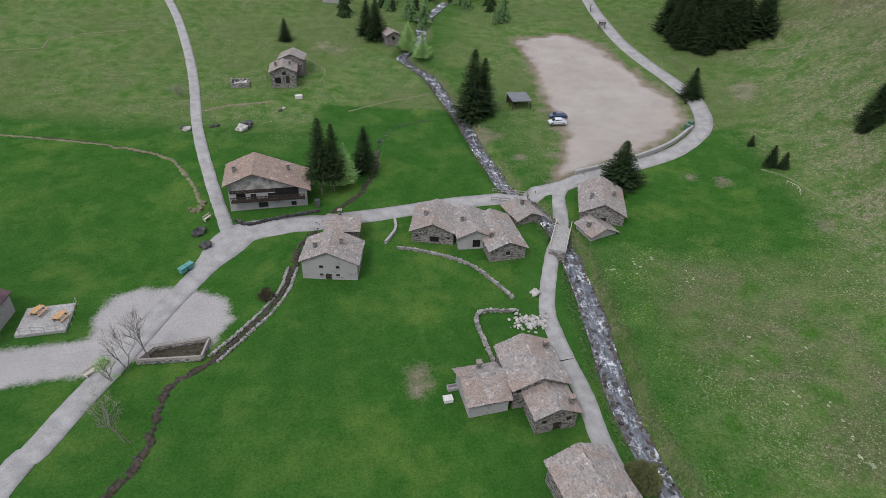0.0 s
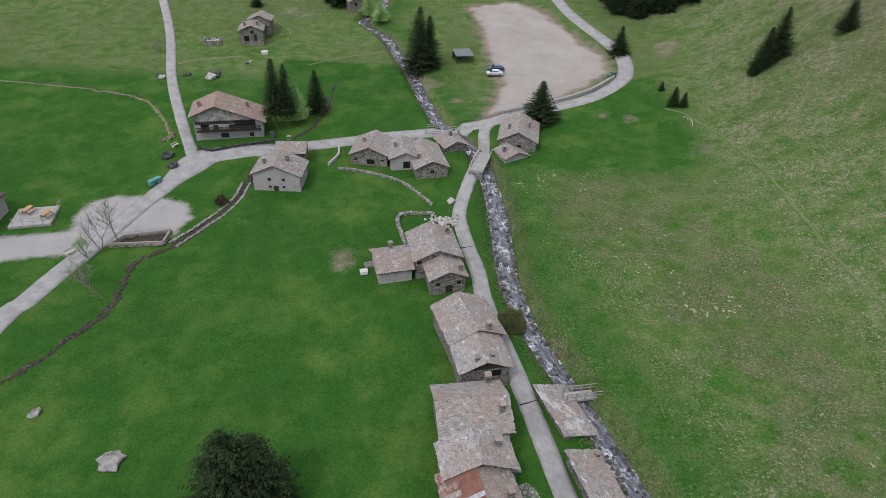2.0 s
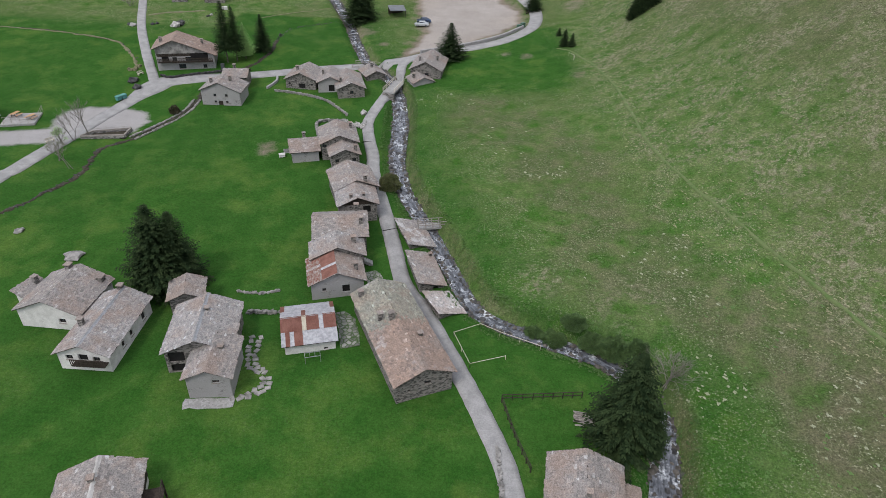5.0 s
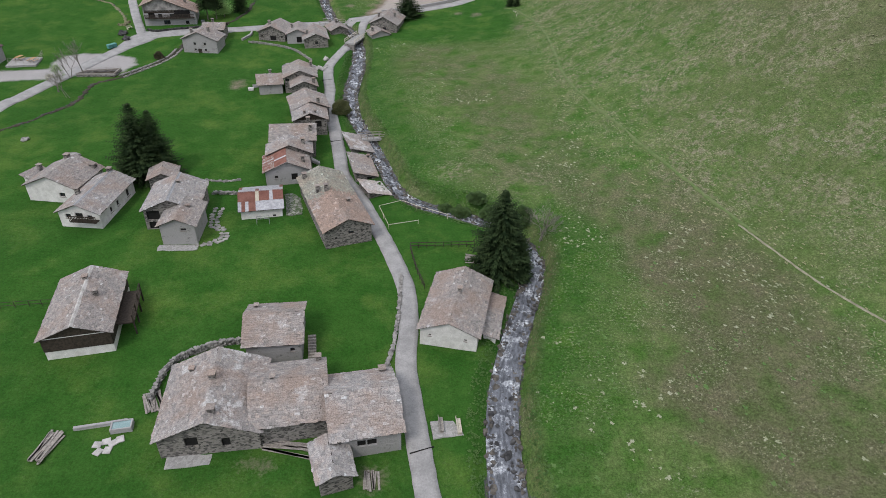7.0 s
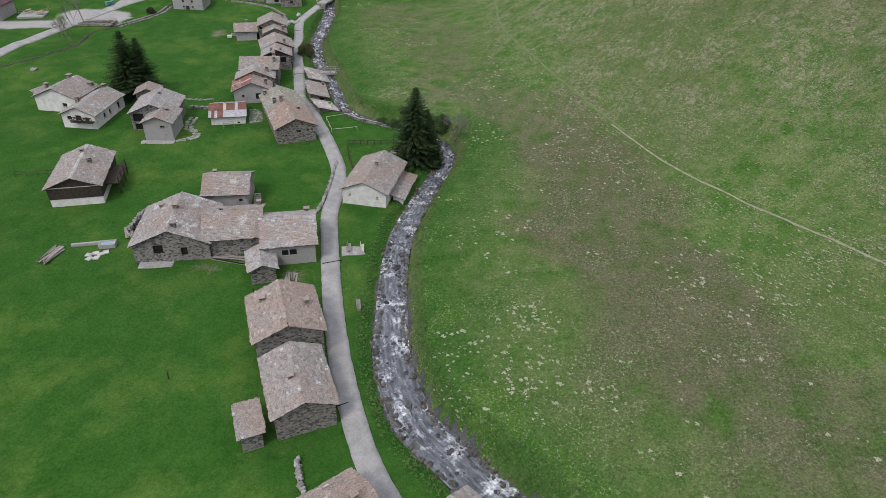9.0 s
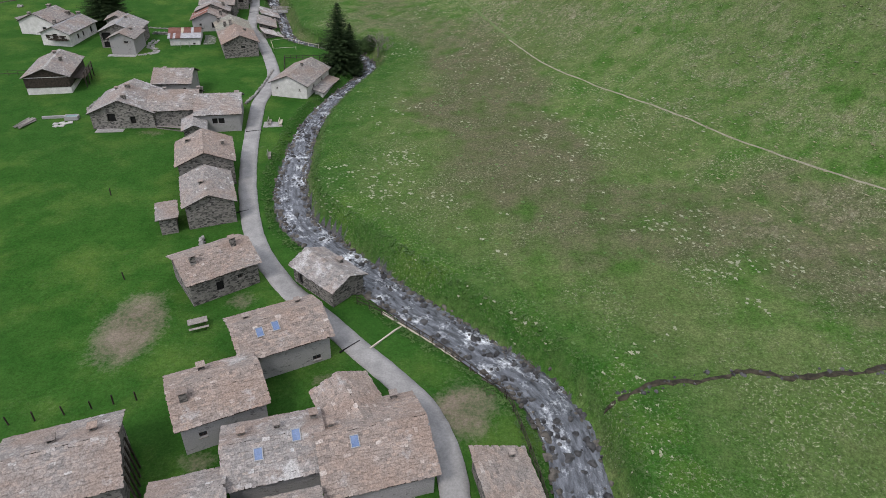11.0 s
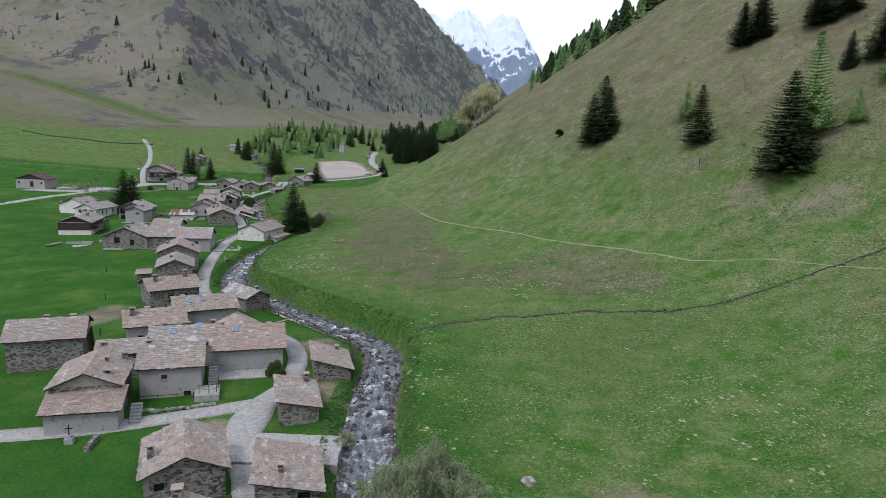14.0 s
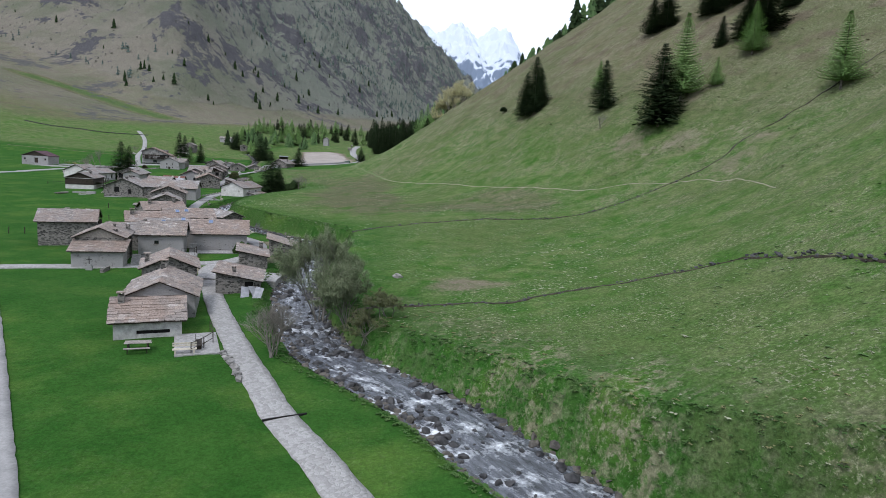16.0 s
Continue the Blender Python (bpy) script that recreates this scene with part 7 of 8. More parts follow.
def hillside(rng, count):
    x, y = rng.uniform(66, 185, count), rng.uniform(-110, 130, count)
    ok = x - np.interp(y, FOOT_Y, FOOT_X) > -8
    return x[ok], y[ok]


HERB = simple("pale_rough_herbage", (0.21, 0.235, 0.138), (0.325, 0.335, 0.235), 0.8, 0.9, 0.1)
LEAFY = simple("leafy_meadow_herbs", (0.060, 0.135, 0.028), (0.105, 0.175, 0.052), 0.8, 0.9, 0.1)
OLIVE = simple("olive_tussocks", (0.13, 0.145, 0.055), (0.22, 0.205, 0.10), 0.8, 0.9, 0.1)
STRAW = simple("straw_tussocks", (0.20, 0.205, 0.105), (0.30, 0.28, 0.17), 0.8, 0.9, 0.1)
tufts("meadow_herbs", 90000, rough_meadow, HERB, "pale leafy rosettes in drifts over the rough meadow", 1, 0.07, 0.36, 0.10, 7)
tufts("meadow_leaves", 26000, green_meadow, LEAFY, "green leafy clumps over the rough meadow", 6, 0.08, 0.34, 0.10, 6)
tufts("meadow_grass", 16000, near_meadow, HERB, "pale dry herbs over the near meadow", 2, 0.05, 0.20, 0.2)


def streamside(rng, count):
    x, y = rng.uniform(86, 125, count), rng.uniform(-190, -135, count)
    d = dist_to(STREAM, x, y)[0] - np.interp(y, S_HALF_Y, S_HALF)
    side = x - np.interp(y, S_XY[S_ORDER, 1], S_XY[S_ORDER, 0])
    n1 = np.array([noise.noise((a * 0.16, b * 0.16, 8)) for a, b in zip(x, y)])
    ok = (side > 0) & (d > 0.7) & (n1 > rng.uniform(-0.4, 0.5, count) + smooth((d - 2) / 9))
    return x[ok], y[ok]


tufts("bank_tussocks", 9000, streamside, OLIVE, "olive and beige tussocks on the lower stream bank", 7, 0.06, 0.20, 0.5)
tufts("bank_grass", 26000, verge, simple("bank_herbs", (0.045, 0.105, 0.022), (0.085, 0.15, 0.042), 0.9, 0.9, 0.1), "lush green herbs along the stream banks", 3, 0.08, 0.26, 0.5)
tufts("hill_tussocks", 30000, hillside, STRAW, "straw-coloured grass tussocks on the slope", 4, 0.10, 0.36, 0.08)

# ---- small things ----


def car(label, x, y, turn, paint):
    root = new("car")
    root.matrix_world = pose(x, y, ground_at(x, y) + 0.05, 0, 0, turn)
    tagged(root, label, "car")
    side = [(-2.0, 0.35), (-2.02, 0.75), (-1.2, 0.92), (-0.6, 1.42), (0.9, 1.46), (1.7, 1.0), (2.0, 0.9), (2.0, 0.35)]
    v = [(a, s * (0.82 if h < 1.1 else 0.62), h) for s in (-1, 1) for a, h in side]
    n = len(side)
    f = [tuple(range(n))[::-1], tuple(range(n, 2 * n))] + [(i, (i + 1) % n, n + (i + 1) % n, n + i) for i in range(n)]
    body = part("body", v, f, paint, root)
    for s in (-1, 1):
        part("side_window", [(-1.0, s * 0.80, 0.97), (1.5, s * 0.80, 1.0), (0.85, s * 0.66, 1.38), (-0.55, s * 0.66, 1.36), (-1.0, s * 0.76, 0.97), (1.5, s * 0.76, 1.0), (0.85, s * 0.62, 1.38), (-0.55, s * 0.62, 1.36)], [(0, 1, 2, 3), (4, 7, 6, 5), (0, 4, 5, 1), (1, 5, 6, 2), (2, 6, 7, 3), (3, 7, 4, 0)], GLASS, body)
        for q in (-1.25, 1.25):
            tyre = part("wheel", *beam((q, s * 0.62, 0.32), (q, s * 0.86, 0.32), 0.32, 14), DARK, root)
            part("rim", *beam((q, s * 0.84, 0.32), (q, s * 0.875, 0.32), 0.2, 10), METAL, tyre)
    part("windscreen", *moved(box(-0.02, 0.02, -0.58, 0.58, -0.32, 0.32), pose(-0.93, 0, 1.19, 0, 50, 0)), GLASS, body)
    part("headlight", *box(-2.05, -2.0, 0.45, 0.72, 0.62, 0.74), METAL, body)
    part("headlight", *box(-2.05, -2.0, -0.72, -0.45, 0.62, 0.74), METAL, body)


car("dark blue hatchback parked on gravel", 27.9, 134.4, 5, simple("dark_blue_paint", (0.03, 0.05, 0.10), (0.04, 0.07, 0.13), 1.0, 0.25, 0.02, 0.005, 0.2, 0.6))
car("silver-white hatchback parked on gravel", 27.3, 131.2, 5, simple("silver_paint", (0.55, 0.58, 0.60), (0.62, 0.64, 0.66), 1.0, 0.25, 0.02, 0.005, 0.3, 0.6))


def shed(x, y, turn):
    root = new("metal_shed")
    root.matrix_world = pose(x, y, ground_at(x, y) - 0.1, 0, 0, turn)
    tagged(root, "open shed with a flat dark sheet roof", "shed")
    part("roof", *moved(box(-2.4, 2.4, -2.6, 2.6, 0, 0.12), pose(0, 0, 2.1, 5, 0, 0)), simple("dark_grey_sheet", (0.10, 0.11, 0.12), (0.14, 0.15, 0.16), 0.8, 0.5, 0.1), root)
    for a in (-2.2, 2.2):
        for b in (-2.3, 0, 2.3):
            part("post", *box(a - 0.07, a + 0.07, b - 0.07, b + 0.07, 0, 2.05), WOOD, root)
    part("back_wall", *box(-2.3, 2.3, 2.2, 2.3, 0, 2.0), WOOD, root)


shed(19.6, 141.5, 12)


def bins(x, y, turn):
    green = simple("green_plastic", (0.07, 0.23, 0.21), (0.10, 0.29, 0.27), 1.0, 0.5, 0.05)
    for i in range(2):
        root = new("waste_container")
        m = pose(x, y, ground_at(x, y), 0, 0, turn) @ pose(i * 1.3 - 0.6, 0, 0) @ Matrix.Scale(0.85, 4)
        root.matrix_world = m
        tagged(root, "green wheeled waste container beside the road", "waste container", "waste containers")
        body = part("body", [(-0.6, -0.4, 0.15), (0.6, -0.4, 0.15), (0.6, 0.4, 0.15), (-0.6, 0.4, 0.15), (-0.68, -0.5, 1.1), (0.68, -0.5, 1.1), (0.68, 0.5, 1.1), (-0.68, 0.5, 1.1)], [(3, 2, 1, 0), (4, 5, 6, 7), (0, 1, 5, 4), (1, 2, 6, 5), (2, 3, 7, 6), (3, 0, 4, 7)], green, root)
        part("lid", *moved(box(-0.7, 0.7, -0.52, 0.52, 0, 0.12), pose(0, 0, 1.11, 4, 0, 0)), green, root)
        for a in (-0.45, 0.45):
            for b in (-0.3, 0.3):
                part("wheel", *beam((a, b - 0.04, 0.1), (a, b + 0.04, 0.1), 0.1, 8), DARK, root)


bins(-37.6, 78.2, 62)


TABLEWOOD = simple("orange_table_wood", (0.42, 0.24, 0.11), (0.52, 0.31, 0.15), 4.0, 0.6)


def picnic_table(x, y, turn, label="weathered grey picnic table with benches on the grass", mat=None, up=0.0):
    mat = mat or GREYWOOD
    root = new("picnic_table")
    root.matrix_world = pose(x, y, ground_at(x, y) + up, 0, 0, turn)
    tagged(root, label, "picnic table")
    for i in range(4):
        part("board", *box(-0.95, 0.95, -0.4 + i * 0.21, -0.21 + i * 0.21, 0.72, 0.77), mat, root)
    for s in (-1, 1):
        part("bench", *box(-0.95, 0.95, s * 0.75 - 0.14, s * 0.75 + 0.14, 0.42, 0.46), mat, root)
        for e in (-0.7, 0.7):
            part("leg", *beam((e, s * 0.65, 0), (e, s * 0.2, 0.72), 0.05), WOOD, root)
    for e in (-0.7, 0.7):
        part("crossbar", *box(e - 0.04, e + 0.04, -0.85, 0.85, 0.36, 0.42), WOOD, root)


picnic_table(76.6, -152.3, 18)
picnic_table(46.9, -84.7, 25, "dark picnic table behind a stone house")
picnic_table(-50.6, 66.2, 80, "orange-brown wooden table on a terrace", TABLEWOOD, 0.35)
picnic_table(-54.2, 67.2, 80, "orange-brown wooden table on a terrace", TABLEWOOD, 0.35)


def bench(x, y, turn, label, mat, z=None):
    root = new("bench")
    root.matrix_world = pose(x, y, ground_at(x, y) if z is None else z, 0, 0, turn)
    tagged(root, label, "bench")
    for i in range(3):
        part("slat", *box(-0.9, 0.9, -0.22 + i * 0.15, -0.09 + i * 0.15, 0.42, 0.46), mat, root)
    for e in (-0.7, 0.7):
        part("leg", *box(e - 0.06, e + 0.06, -0.2, 0.2, 0, 0.42), mat, root)
    for i in range(2):
        part("back_slat", *box(-0.9, 0.9, 0.24, 0.28, 0.6 + i * 0.18, 0.72 + i * 0.18), mat, root)


bench(43.4, -37.0, 95, "pale grey slatted bench beside the lane", GREYWOOD)
bench(45.2, -37.2, 95, "white slatted bench on the grass by the stream", PALEWOOD)
bench(45.9, -48.5, 100, "grey slatted bench near the stream", GREYWOOD)
bench(80.9, -150.9, 110, "dark slatted bench on the hut's terrace", WOOD)
bench(80.4, -152.6, 20, "pale slatted bench at the terrace edge", PALEWOOD)
bench(-42.1, 56.6, 60, "pale bench beside the yard", PALEWOOD)

_ter = new("terrace", mesh_of("terrace", *moved(join(box(-1.7, 1.7, -3.4, 2.6, -0.5, 0.06)), pose(0, 0, 0)), COBBLE))
_ter.matrix_world = pose(80.2, -149.6, ground_at(80.2, -150) - 0.0, 0, 0, 22)
tagged(_ter, "small flagged terrace beside the last hut", "terrace")
railing("railing", [(80.3, -146.6), (81.6, -149.6), (80.9, -152.6)], "dark timber railing round the hut's terrace", mat=WOOD)
_ter2 = new("terrace", mesh_of("terrace", *box(-3.2, 3.0, -3.0, 3.0, -0.6, 0.35), COBBLE))
_ter2.matrix_world = pose(-52.6, 66.2, ground_at(-51.6, 65.2), 0, 0, 14)
tagged(_ter2, "raised stone terrace with wooden tables", "terrace")
railing("railing", [(-53.6, 61.9), (-48.2, 63.2), (-49.4, 68.6)], "grey timber railing round the raised terrace", mat=GREYWOOD, zs=(4.6, 4.7))

def stack(name, x, y, turn, label, cat, seed, n=16, long=2.6):
    rng = random.Random(seed)
    root = new(name)
    root.matrix_world = pose(x, y, ground_at(x, y), 0, 0, turn)
    tagged(root, label, cat)
    for i in range(n):
        a, h = rng.uniform(-0.8, 0.8), 0.06 + 0.09 * (i // 5)
        part("plank", *moved(box(-0.1, 0.1, -long / 2, long / 2, -0.03, 0.03), pose(a, rng.uniform(-0.2, 0.2), h, 0, 0, rng.uniform(-7, 7))), GREYWOOD, root)


stack("plank_stack", 5.6, -40.0, -8, "stack of weathered grey planks on the grass", "planks", 1, 18, 3.4)
stack("timber_pile", 13.6, -34.4, 30, "pile of grey boards beside a farmhouse", "planks", 2)
stack("timber_pile", 37.0, -43.2, 5, "pile of pale slabs on the grass", "planks", 3, 10, 2.0)
stack("timber_pile", 28.4, -39.8, 80, "stacked timber along a stone wall", "planks", 4, 12, 5.0)
stack("timber_pile", 48.6, -8.2, 80, "stacked logs by the garden", "planks", 5, 12, 3.0)
kerb("garden_wall", [(7.2, -37.9), (9.5, -37.4), (12, -36.8)], "low pale wall beside a trough", 0.3, 0.4, PALE, "wall")


def trough(x, y, turn):
    root = new("stone_trough")
    root.matrix_world = pose(x, y, ground_at(x, y), 0, 0, turn)
    tagged(root, "stone water trough with blue-green water", "trough")
    part("basin", *join(box(-1.0, -0.85, -0.6, 0.6, 0, 0.6), box(0.85, 1.0, -0.6, 0.6, 0, 0.6), box(-0.85, 0.85, -0.6, -0.48, 0, 0.6), box(-0.85, 0.85, 0.48, 0.6, 0, 0.6), box(-0.85, 0.85, -0.48, 0.48, 0, 0.1)), PALE, root)
    part("water", *box(-0.85, 0.85, -0.48, 0.48, 0.45, 0.5), simple("trough_water", (0.20, 0.30, 0.30), (0.26, 0.36, 0.36), 1.0, 0.1, 0.05), root)


trough(11.8, -37.6, 12)
for _i, (_x, _y) in enumerate([(10.2, -39.6), (10.9, -39.2), (11.6, -39.4), (10.6, -40.4), (11.4, -40.2), (12.1, -38.9)]):
    _s = new("flagstone", mesh_of("flagstone", *moved(box(-0.4, 0.4, -0.35, 0.35, -0.05, 0.05), pose(0, 0, 0, 0, 0, _i * 23)), PALEROCK))
    _s.matrix_world = pose(_x, _y, ground_at(_x, _y) + 0.03)
    tagged(_s, "flat stepping stone set in grass", "flagstone", "stepping stones")


def cross(x, y):
    root = new("wayside_cross")
    root.matrix_world = pose(x, y, ground_at(x, y), 0, 0, 15)
    tagged(root, "small iron cross on a stone plinth", "cross")
    part("plinth", *join(box(-0.35, 0.35, -0.35, 0.35, -0.2, 0.5), box(-0.22, 0.22, -0.22, 0.22, 0.5, 0.75)), PALE, root)
    part("upright", *box(-0.04, 0.04, -0.04, 0.04, 0.75, 1.7), DARK, root)
    part("arm", *box(-0.3, 0.3, -0.03, 0.03, 1.3, 1.38), DARK, root)


cross(56.9, -122.7)
kerb("pit_wall", [(58.9, -121.9), (59.2, -124.2)], "short ruined stone wall in the grass", 0.4, 0.5, STONE, "wall")
for _i, (_x, _y, _t) in enumerate([(79.4, -133.0, 20), (80.3, -132.6, 50), (80.9, -133.3, 5)]):
    _s = new("metal_sheet", mesh_of("metal_sheet", *box(-0.45, 0.45, -0.9, 0.9, -0.012, 0.012), METAL))
    _s.matrix_world = pose(_x, _y, ground_at(_x, _y) + 0.35, 38, 10, _t)
    tagged(_s, "discarded grey metal sheet leaning by a hut", "metal sheet", "scrap sheets")


def trestle(x, y, turn):
    root = new("sawhorse")
    root.matrix_world = pose(x, y, ground_at(x, y), 0, 0, turn)
    tagged(root, "white metal frame leaning in front of the barn", "frame")
    for a in (-0.9, 0.9):
        for b in (-0.4, 0.4):
            part("leg", *beam((a, b, 0), (a, b, 1.0), 0.04), METAL, root)
    for b in (-0.4, 0.4):
        part("rail", *beam((-0.9, b, 1.0), (0.9, b, 1.0), 0.04), METAL, root)
    for i in range(4):
        part("rung", *beam((-0.9 + i * 0.6, -0.4, 1.0), (-0.9 + i * 0.6, 0.4, 1.0), 0.03), METAL, root)


trestle(17.2, 0.2, 13)
_sl = new("stone_trough", mesh_of("stone_trough", *join(box(-0.8, 0.8, -0.4, -0.3, 0, 0.5), box(-0.8, 0.8, 0.3, 0.4, 0, 0.5), box(-0.8, -0.7, -0.3, 0.3, 0, 0.5), box(0.7, 0.8, -0.3, 0.3, 0, 0.5), box(-0.7, 0.7, -0.3, 0.3, 0, 0.1)), PALE))
_sl.matrix_world = pose(3.3, 55.6, ground_at(3.3, 55.6), 0, 0, 15)
tagged(_sl, "small pale stone trough beside a byre", "trough")
_cut = new("drain_channel", mesh_of("drain_channel", *box(-1.4, 1.4, -0.06, 0.06, -0.05, 0.09), DARK))
_cut.matrix_world = pose(90.8, -163.4, ground_at(90.8, -163.4) + 0.02, 0, 0, 28)
tagged(_cut, "dark drain channel across the lane", "drain")
_cut2 = new("drain_channel", mesh_of("drain_channel", *box(-1.3, 1.3, -0.05, 0.05, -0.05, 0.09), DARK))
_cut2.matrix_world = pose(72.6, -107.6, ground_at(72.6, -107.6) + 0.02, 0, 0, 14)
tagged(_cut2, "dark drain channel across the lane", "drain")
for _x, _y, _t in ((41.5, -39.8, 20), (24.6, 29.2, 20), (18.2, 61, 15), (45.6, -63, 25), (62.4, -87, 45)):
    _c = new("drain_channel", mesh_of("drain_channel", *box(-1.25, 1.25, -0.05, 0.05, -0.05, 0.09), DARK))
    _c.matrix_world = pose(_x, _y, ground_at(_x, _y) + 0.02, 0, 0, _t)
    tagged(_c, "dark drain channel across the lane", "drain")

# upper hamlet oddments
for _k, (_x, _y, _r2) in enumerate([(-40.8, 124.0, 1.3), (-46.4, 125.2, 0.7), (-47.4, 124.6, 0.6), (-52.0, 122.6, 0.9), (-53.1, 123.2, 0.7), (-35.0, 134.4, 0.5), (-34.4, 135.6, 0.5), (-11.7, 122.0, 0.6)]):
    boulder(_x, _y, _r2, ROCK if _k % 3 else PALEROCK, "weathered grey boulder in the upper meadow", _k)
for _k in range(8):
    boulder(-41.3 + _rng.uniform(-1.6, 1.6), 95.0 + _rng.uniform(-1.6, 1.6), _rng.uniform(0.3, 0.6), BANK, "brown stone in a heap by the farm track", _k)


def ruin(x, y, turn):
    root = new("ruined_hut")
    root.matrix_world = pose(x, y, ground_at(x, y) - 0.2, 0, 0, turn)
    tagged(root, "roofless ruined stone hut with fallen pale slabs", "ruin")
    for nm, b in (("wall", box(-2.2, 2.2, -1.6, -1.2, 0, 1.1)), ("wall", box(-2.2, -1.8, -1.2, 1.6, 0, 1.6)), ("wall", box(1.8, 2.2, -1.2, 1.2, 0, 0.8)), ("wall", box(-1.8, 2.2, 1.2, 1.6, 0, 1.3))):
        part(nm, *b, DRYSTONE, root)
    rng = random.Random(3)
    for _ in range(9):
        part("slab", *moved(box(-0.6, 0.6, -0.4, 0.4, -0.05, 0.05), pose(rng.uniform(-1.5, 1.5), rng.uniform(-1, 1), rng.uniform(0.5, 1.2), rng.uniform(-30, 30), rng.uniform(-30, 30), rng.uniform(0, 180))), PALEROCK, root)


ruin(-47.3, 147.3, 15)


def small_box(name, x, y, turn, size, mat, label, cat):
    """A lidded chest on the ground: body, lid and two feet."""
    w, d, h = size
    root = new(name)
    root.matrix_world = pose(x, y, ground_at(x, y), 0, 0, turn)
    tagged(root, label, cat)
    part("body", *box(-w / 2, w / 2, -d / 2, d / 2, 0.08, h), mat, root)
    part("lid", *box(-w / 2 - 0.04, w / 2 + 0.04, -d / 2 - 0.04, d / 2 + 0.04, h, h + 0.07), mat, root)
    for e in (-0.35, 0.35):
        part("foot", *box(e * w - 0.05, e * w + 0.05, -d / 2, d / 2, 0, 0.08), DARK, root)


small_box("white_chest", -32.2, 141.6, 20, (1.6, 1.0, 0.8), PLASTER, "white chest on the grass by the far farmhouse", "chest")
small_box("grey_bin", -20.5, 96.9, 10, (0.8, 0.8, 1.2), simple("dark_grey_plastic", (0.06, 0.065, 0.07), (0.09, 0.095, 0.10), 1.0, 0.5, 0.05), "dark grey bin by the chalet wall", "bin")
small_box("white_chest", 2.6, 53.6, 15, (1.1, 0.9, 0.5), PLASTER, "small white tank beside the byre", "tank")
for _x, _y in ((55.2, 128.0), (56.4, 129.4)):
    small_box("green_bin", _x, _y, 40, (1.2, 0.9, 1.1), simple("moss_green_plastic", (0.05, 0.11, 0.075), (0.07, 0.14, 0.095), 1.0, 0.5, 0.05), "green bin behind the road parapet", "waste container")
bench(-38.5, 91.8, 70, "pale bench beside the road fork", PALEWOOD)
bench(59.2, 141.8, 60, "dark bench under the spruce at the bend", WOOD)
bench(36.2, 106.3, -10, "dark bench beside the broad spruce", WOOD)
railing("fence", [(59.6, 169.1), (63.6, 165.1), (64.8, 159.0)], "rustic timber fence at the road bend", mat=BARK, step=1.3, cat="fence")
railing("fence", [(-36, 165.4), (-28.6, 157.3), (-28.5, 150.7)], "curved pale pole fence behind the far farmhouse", 0.9, GREYWOOD, 2.0, (0.85,), "fence", 0.04)
railing("fence", [(64.8, 101.8), (65.6, 99.4), (65.2, 97.4)], "short pale timber frame on the grass", 0.5, PALEWOOD, 2.2, (0.5,), "fence", 0.04)


def info_board(x, y, turn):
    root = new("information_board")
    root.matrix_world = pose(x, y, ground_at(x, y), 0, 0, turn)
    tagged(root, "roofed dark timber information board by the car park", "sign")
    for a in (-1.0, 1.0):
        part("post", *box(a - 0.07, a + 0.07, -0.07, 0.07, -0.3, 2.2), WOOD, root)
    part("panel", *box(-0.9, 0.9, -0.04, 0.04, 0.8, 1.9), GREYWOOD, root)
    part("roof", [(-1.4, -0.6, 2.1), (1.4, -0.6, 2.1), (1.4, 0, 2.5), (-1.4, 0, 2.5), (1.4, 0.6, 2.1), (-1.4, 0.6, 2.1)], [(0, 1, 2, 3), (3, 2, 4, 5)], SLATE, root)


info_board(48.9, 191.0, 10)
info_board(48.2, 206.0, 80)

# paved aprons against the houses


def paving(label, x0, x1, y0, y1, z, turn, deep=1.2, mat=None):
    """A flagged surface with sunk, uneven edges."""
    rng = random.Random(int(x0 * 7 + y0))
    cx, cy = (x0 + x1) / 2, (y0 + y1) / 2
    w, d = (x1 - x0) / 2, (y1 - y0) / 2
    rim = []
    for (ax, ay), (bx, by) in (((-w, -d), (w, -d)), ((w, -d), (w, d)), ((w, d), (-w, d)), ((-w, d), (-w, -d))):
        k = max(2, int(math.hypot(bx - ax, by - ay) / 0.8))
        rim += [(ax + (bx - ax) * i / k + rng.uniform(-0.12, 0.12), ay + (by - ay) * i / k + rng.uniform(-0.12, 0.12)) for i in range(k)]
    n = len(rim)
    v = [(a, b, 0.0) for a, b in rim] + [(a, b, -deep) for a, b in rim]
    f = [tuple(range(n))] + [(i, n + i, n + (i + 1) % n, (i + 1) % n) for i in range(n)]
    ob = new("paving", mesh_of("paving", v, f, mat or COBBLE))
    ob.matrix_world = pose(cx, cy, z, 0, 0, turn)
    tagged(ob, label, "paving", kind="structure")


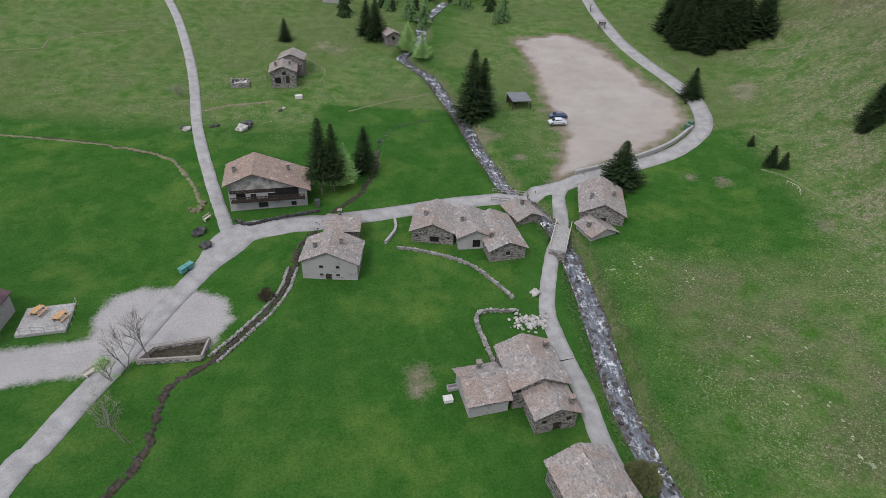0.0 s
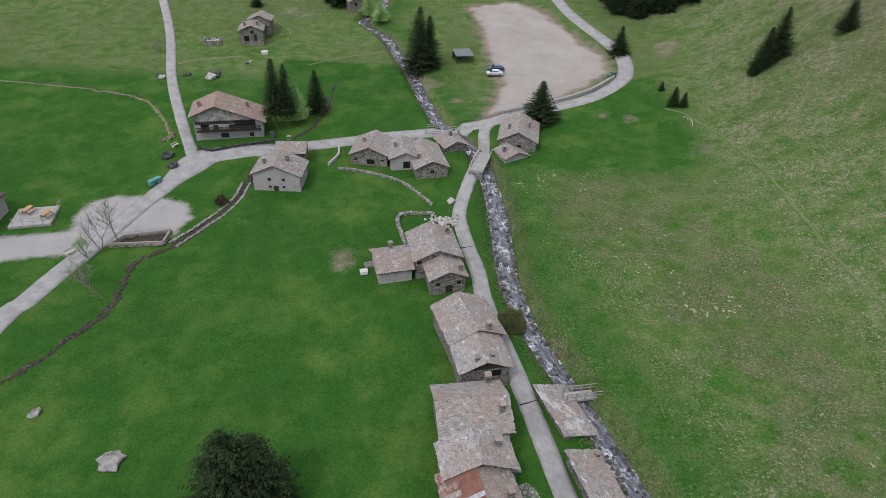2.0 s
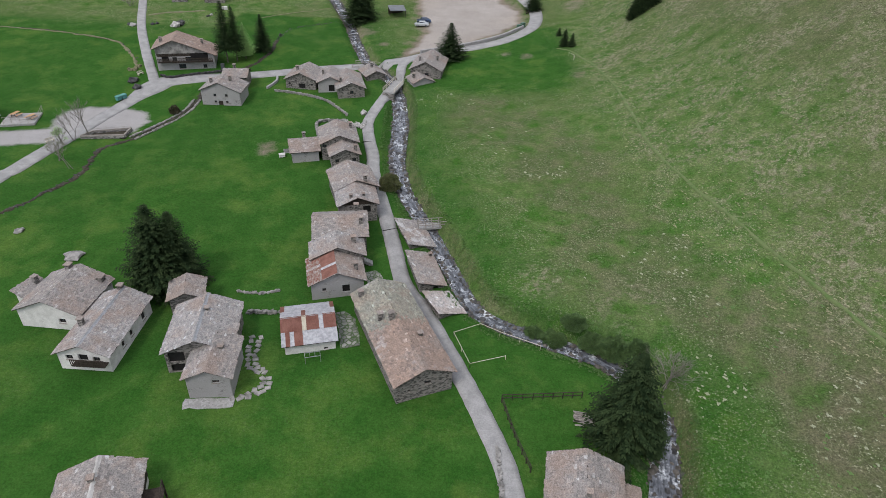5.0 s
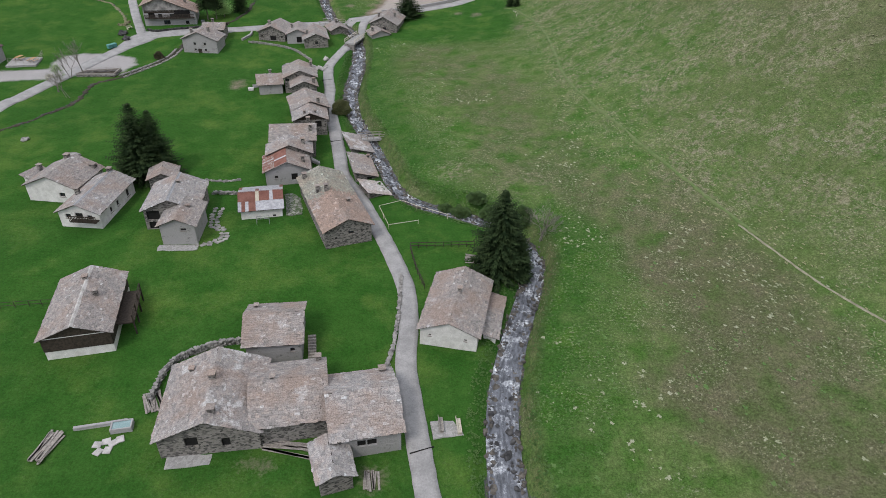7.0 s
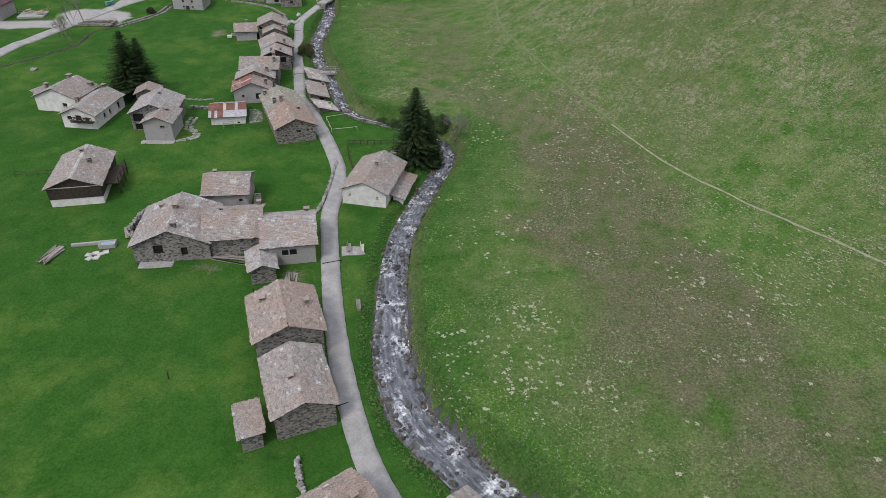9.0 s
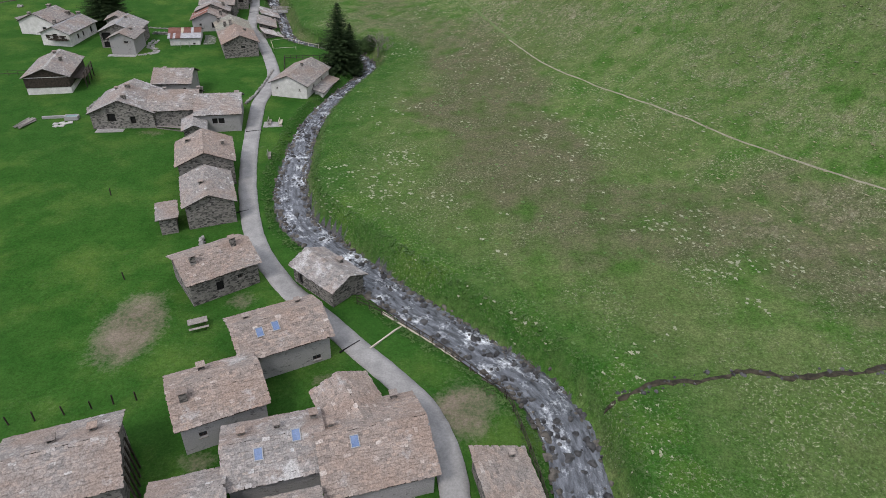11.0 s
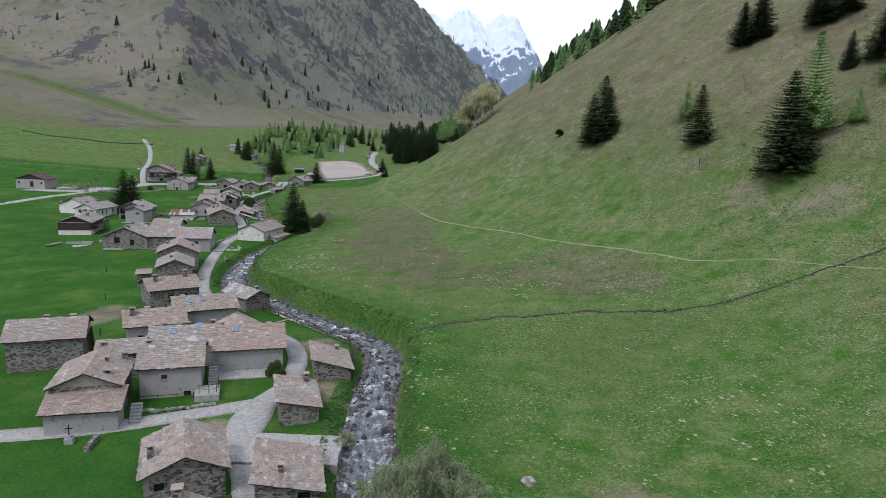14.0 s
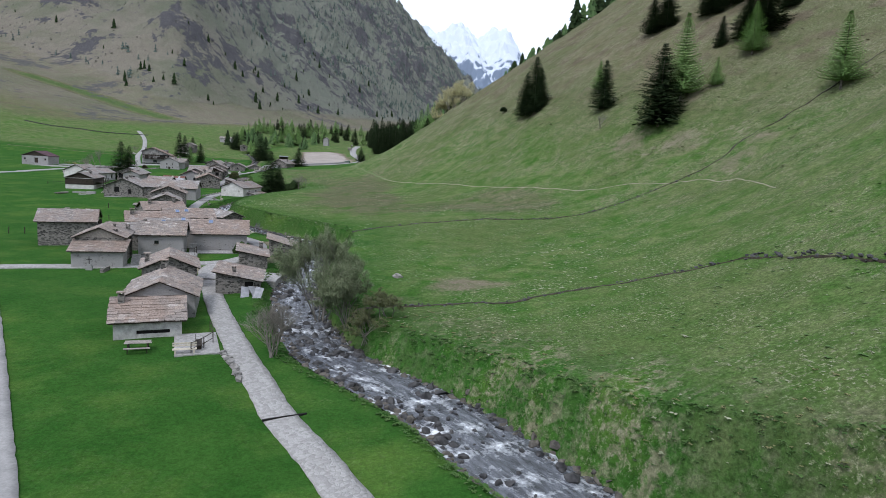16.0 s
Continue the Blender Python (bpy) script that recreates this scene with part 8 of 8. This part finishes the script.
paving("broad flagged square beside the stream wall", 70.9, 80.7, -125.4, -120.0, -1.10, 1, 2.2)
paving("flagged apron below a stone house", 4.2, 9.6, -7.4, -6.0, ground_at(7, -6.5) + 0.06, 4, 0.5)
paving("cobbled strip below the long house", 63.6, 70.0, -107.0, -104.2, ground_at(66.8, -105.6) + 0.08, 17, 0.6)
paving("flagged apron in front of the farmhouse", 17.4, 21.4, -41.9, -40.3, ground_at(19.4, -41) + 0.05, 8, 0.5)
paving("small flagged yard beside the lane bench", 42.4, 46.2, -38.2, -36.2, ground_at(44, -37) + 0.05, 8, 0.5)


GRASSY_PAVING = masonry("grass_grown_paving", (0.17, 0.165, 0.155), (0.32, 0.31, 0.29), (0.045, 0.095, 0.02), 0.16, 1.7)
paving("grass-grown crazy paving between barn and long house", 19.4, 21.8, 2.6, 9.4, ground_at(20.6, 6) + 0.05, 14, 0.5, GRASSY_PAVING)
paving("grass-grown paving beside the rusty-roofed house", 22.2, 24.4, 13.4, 18.4, ground_at(23.3, 16) + 0.04, 14, 0.5, GRASSY_PAVING)
FLAGS = [mesh_of("flagstone", *moved(box(-0.34, 0.34, -0.26, 0.26, -0.05, 0.05), pose(0, 0, 0, 0, 0, 23 * k)), WALLSTONE) for k in range(4)]
for _i, (_x, _y) in enumerate([q for q in spline([(9.6, 4.0), (9.7, 1.6), (10.2, -0.6), (11.6, -2.0), (12.5, -3.6), (11.4, -5.2), (9.8, -6.0)], 0.62) for _ in range(2)]):
    _x, _y = _x + (0.42 if _i % 2 else -0.42) + _rng.uniform(-0.14, 0.14), _y + _rng.uniform(-0.14, 0.14)
    _s = new("flagstone", FLAGS[_i % 4])
    _s.matrix_world = pose(_x, _y, ground_at(_x, _y) + 0.03, 0, 0, _rng.uniform(0, 360))
    tagged(_s, "flat stepping stone set in grass", "flagstone", "stepping stones")
stone_wall("stone_wall", [(5.0, 12.9), (8.2, 12.6), (10.4, 13.3)], "tumbled row of pale stones on the grass", 0.3, 0.3, seed=21)
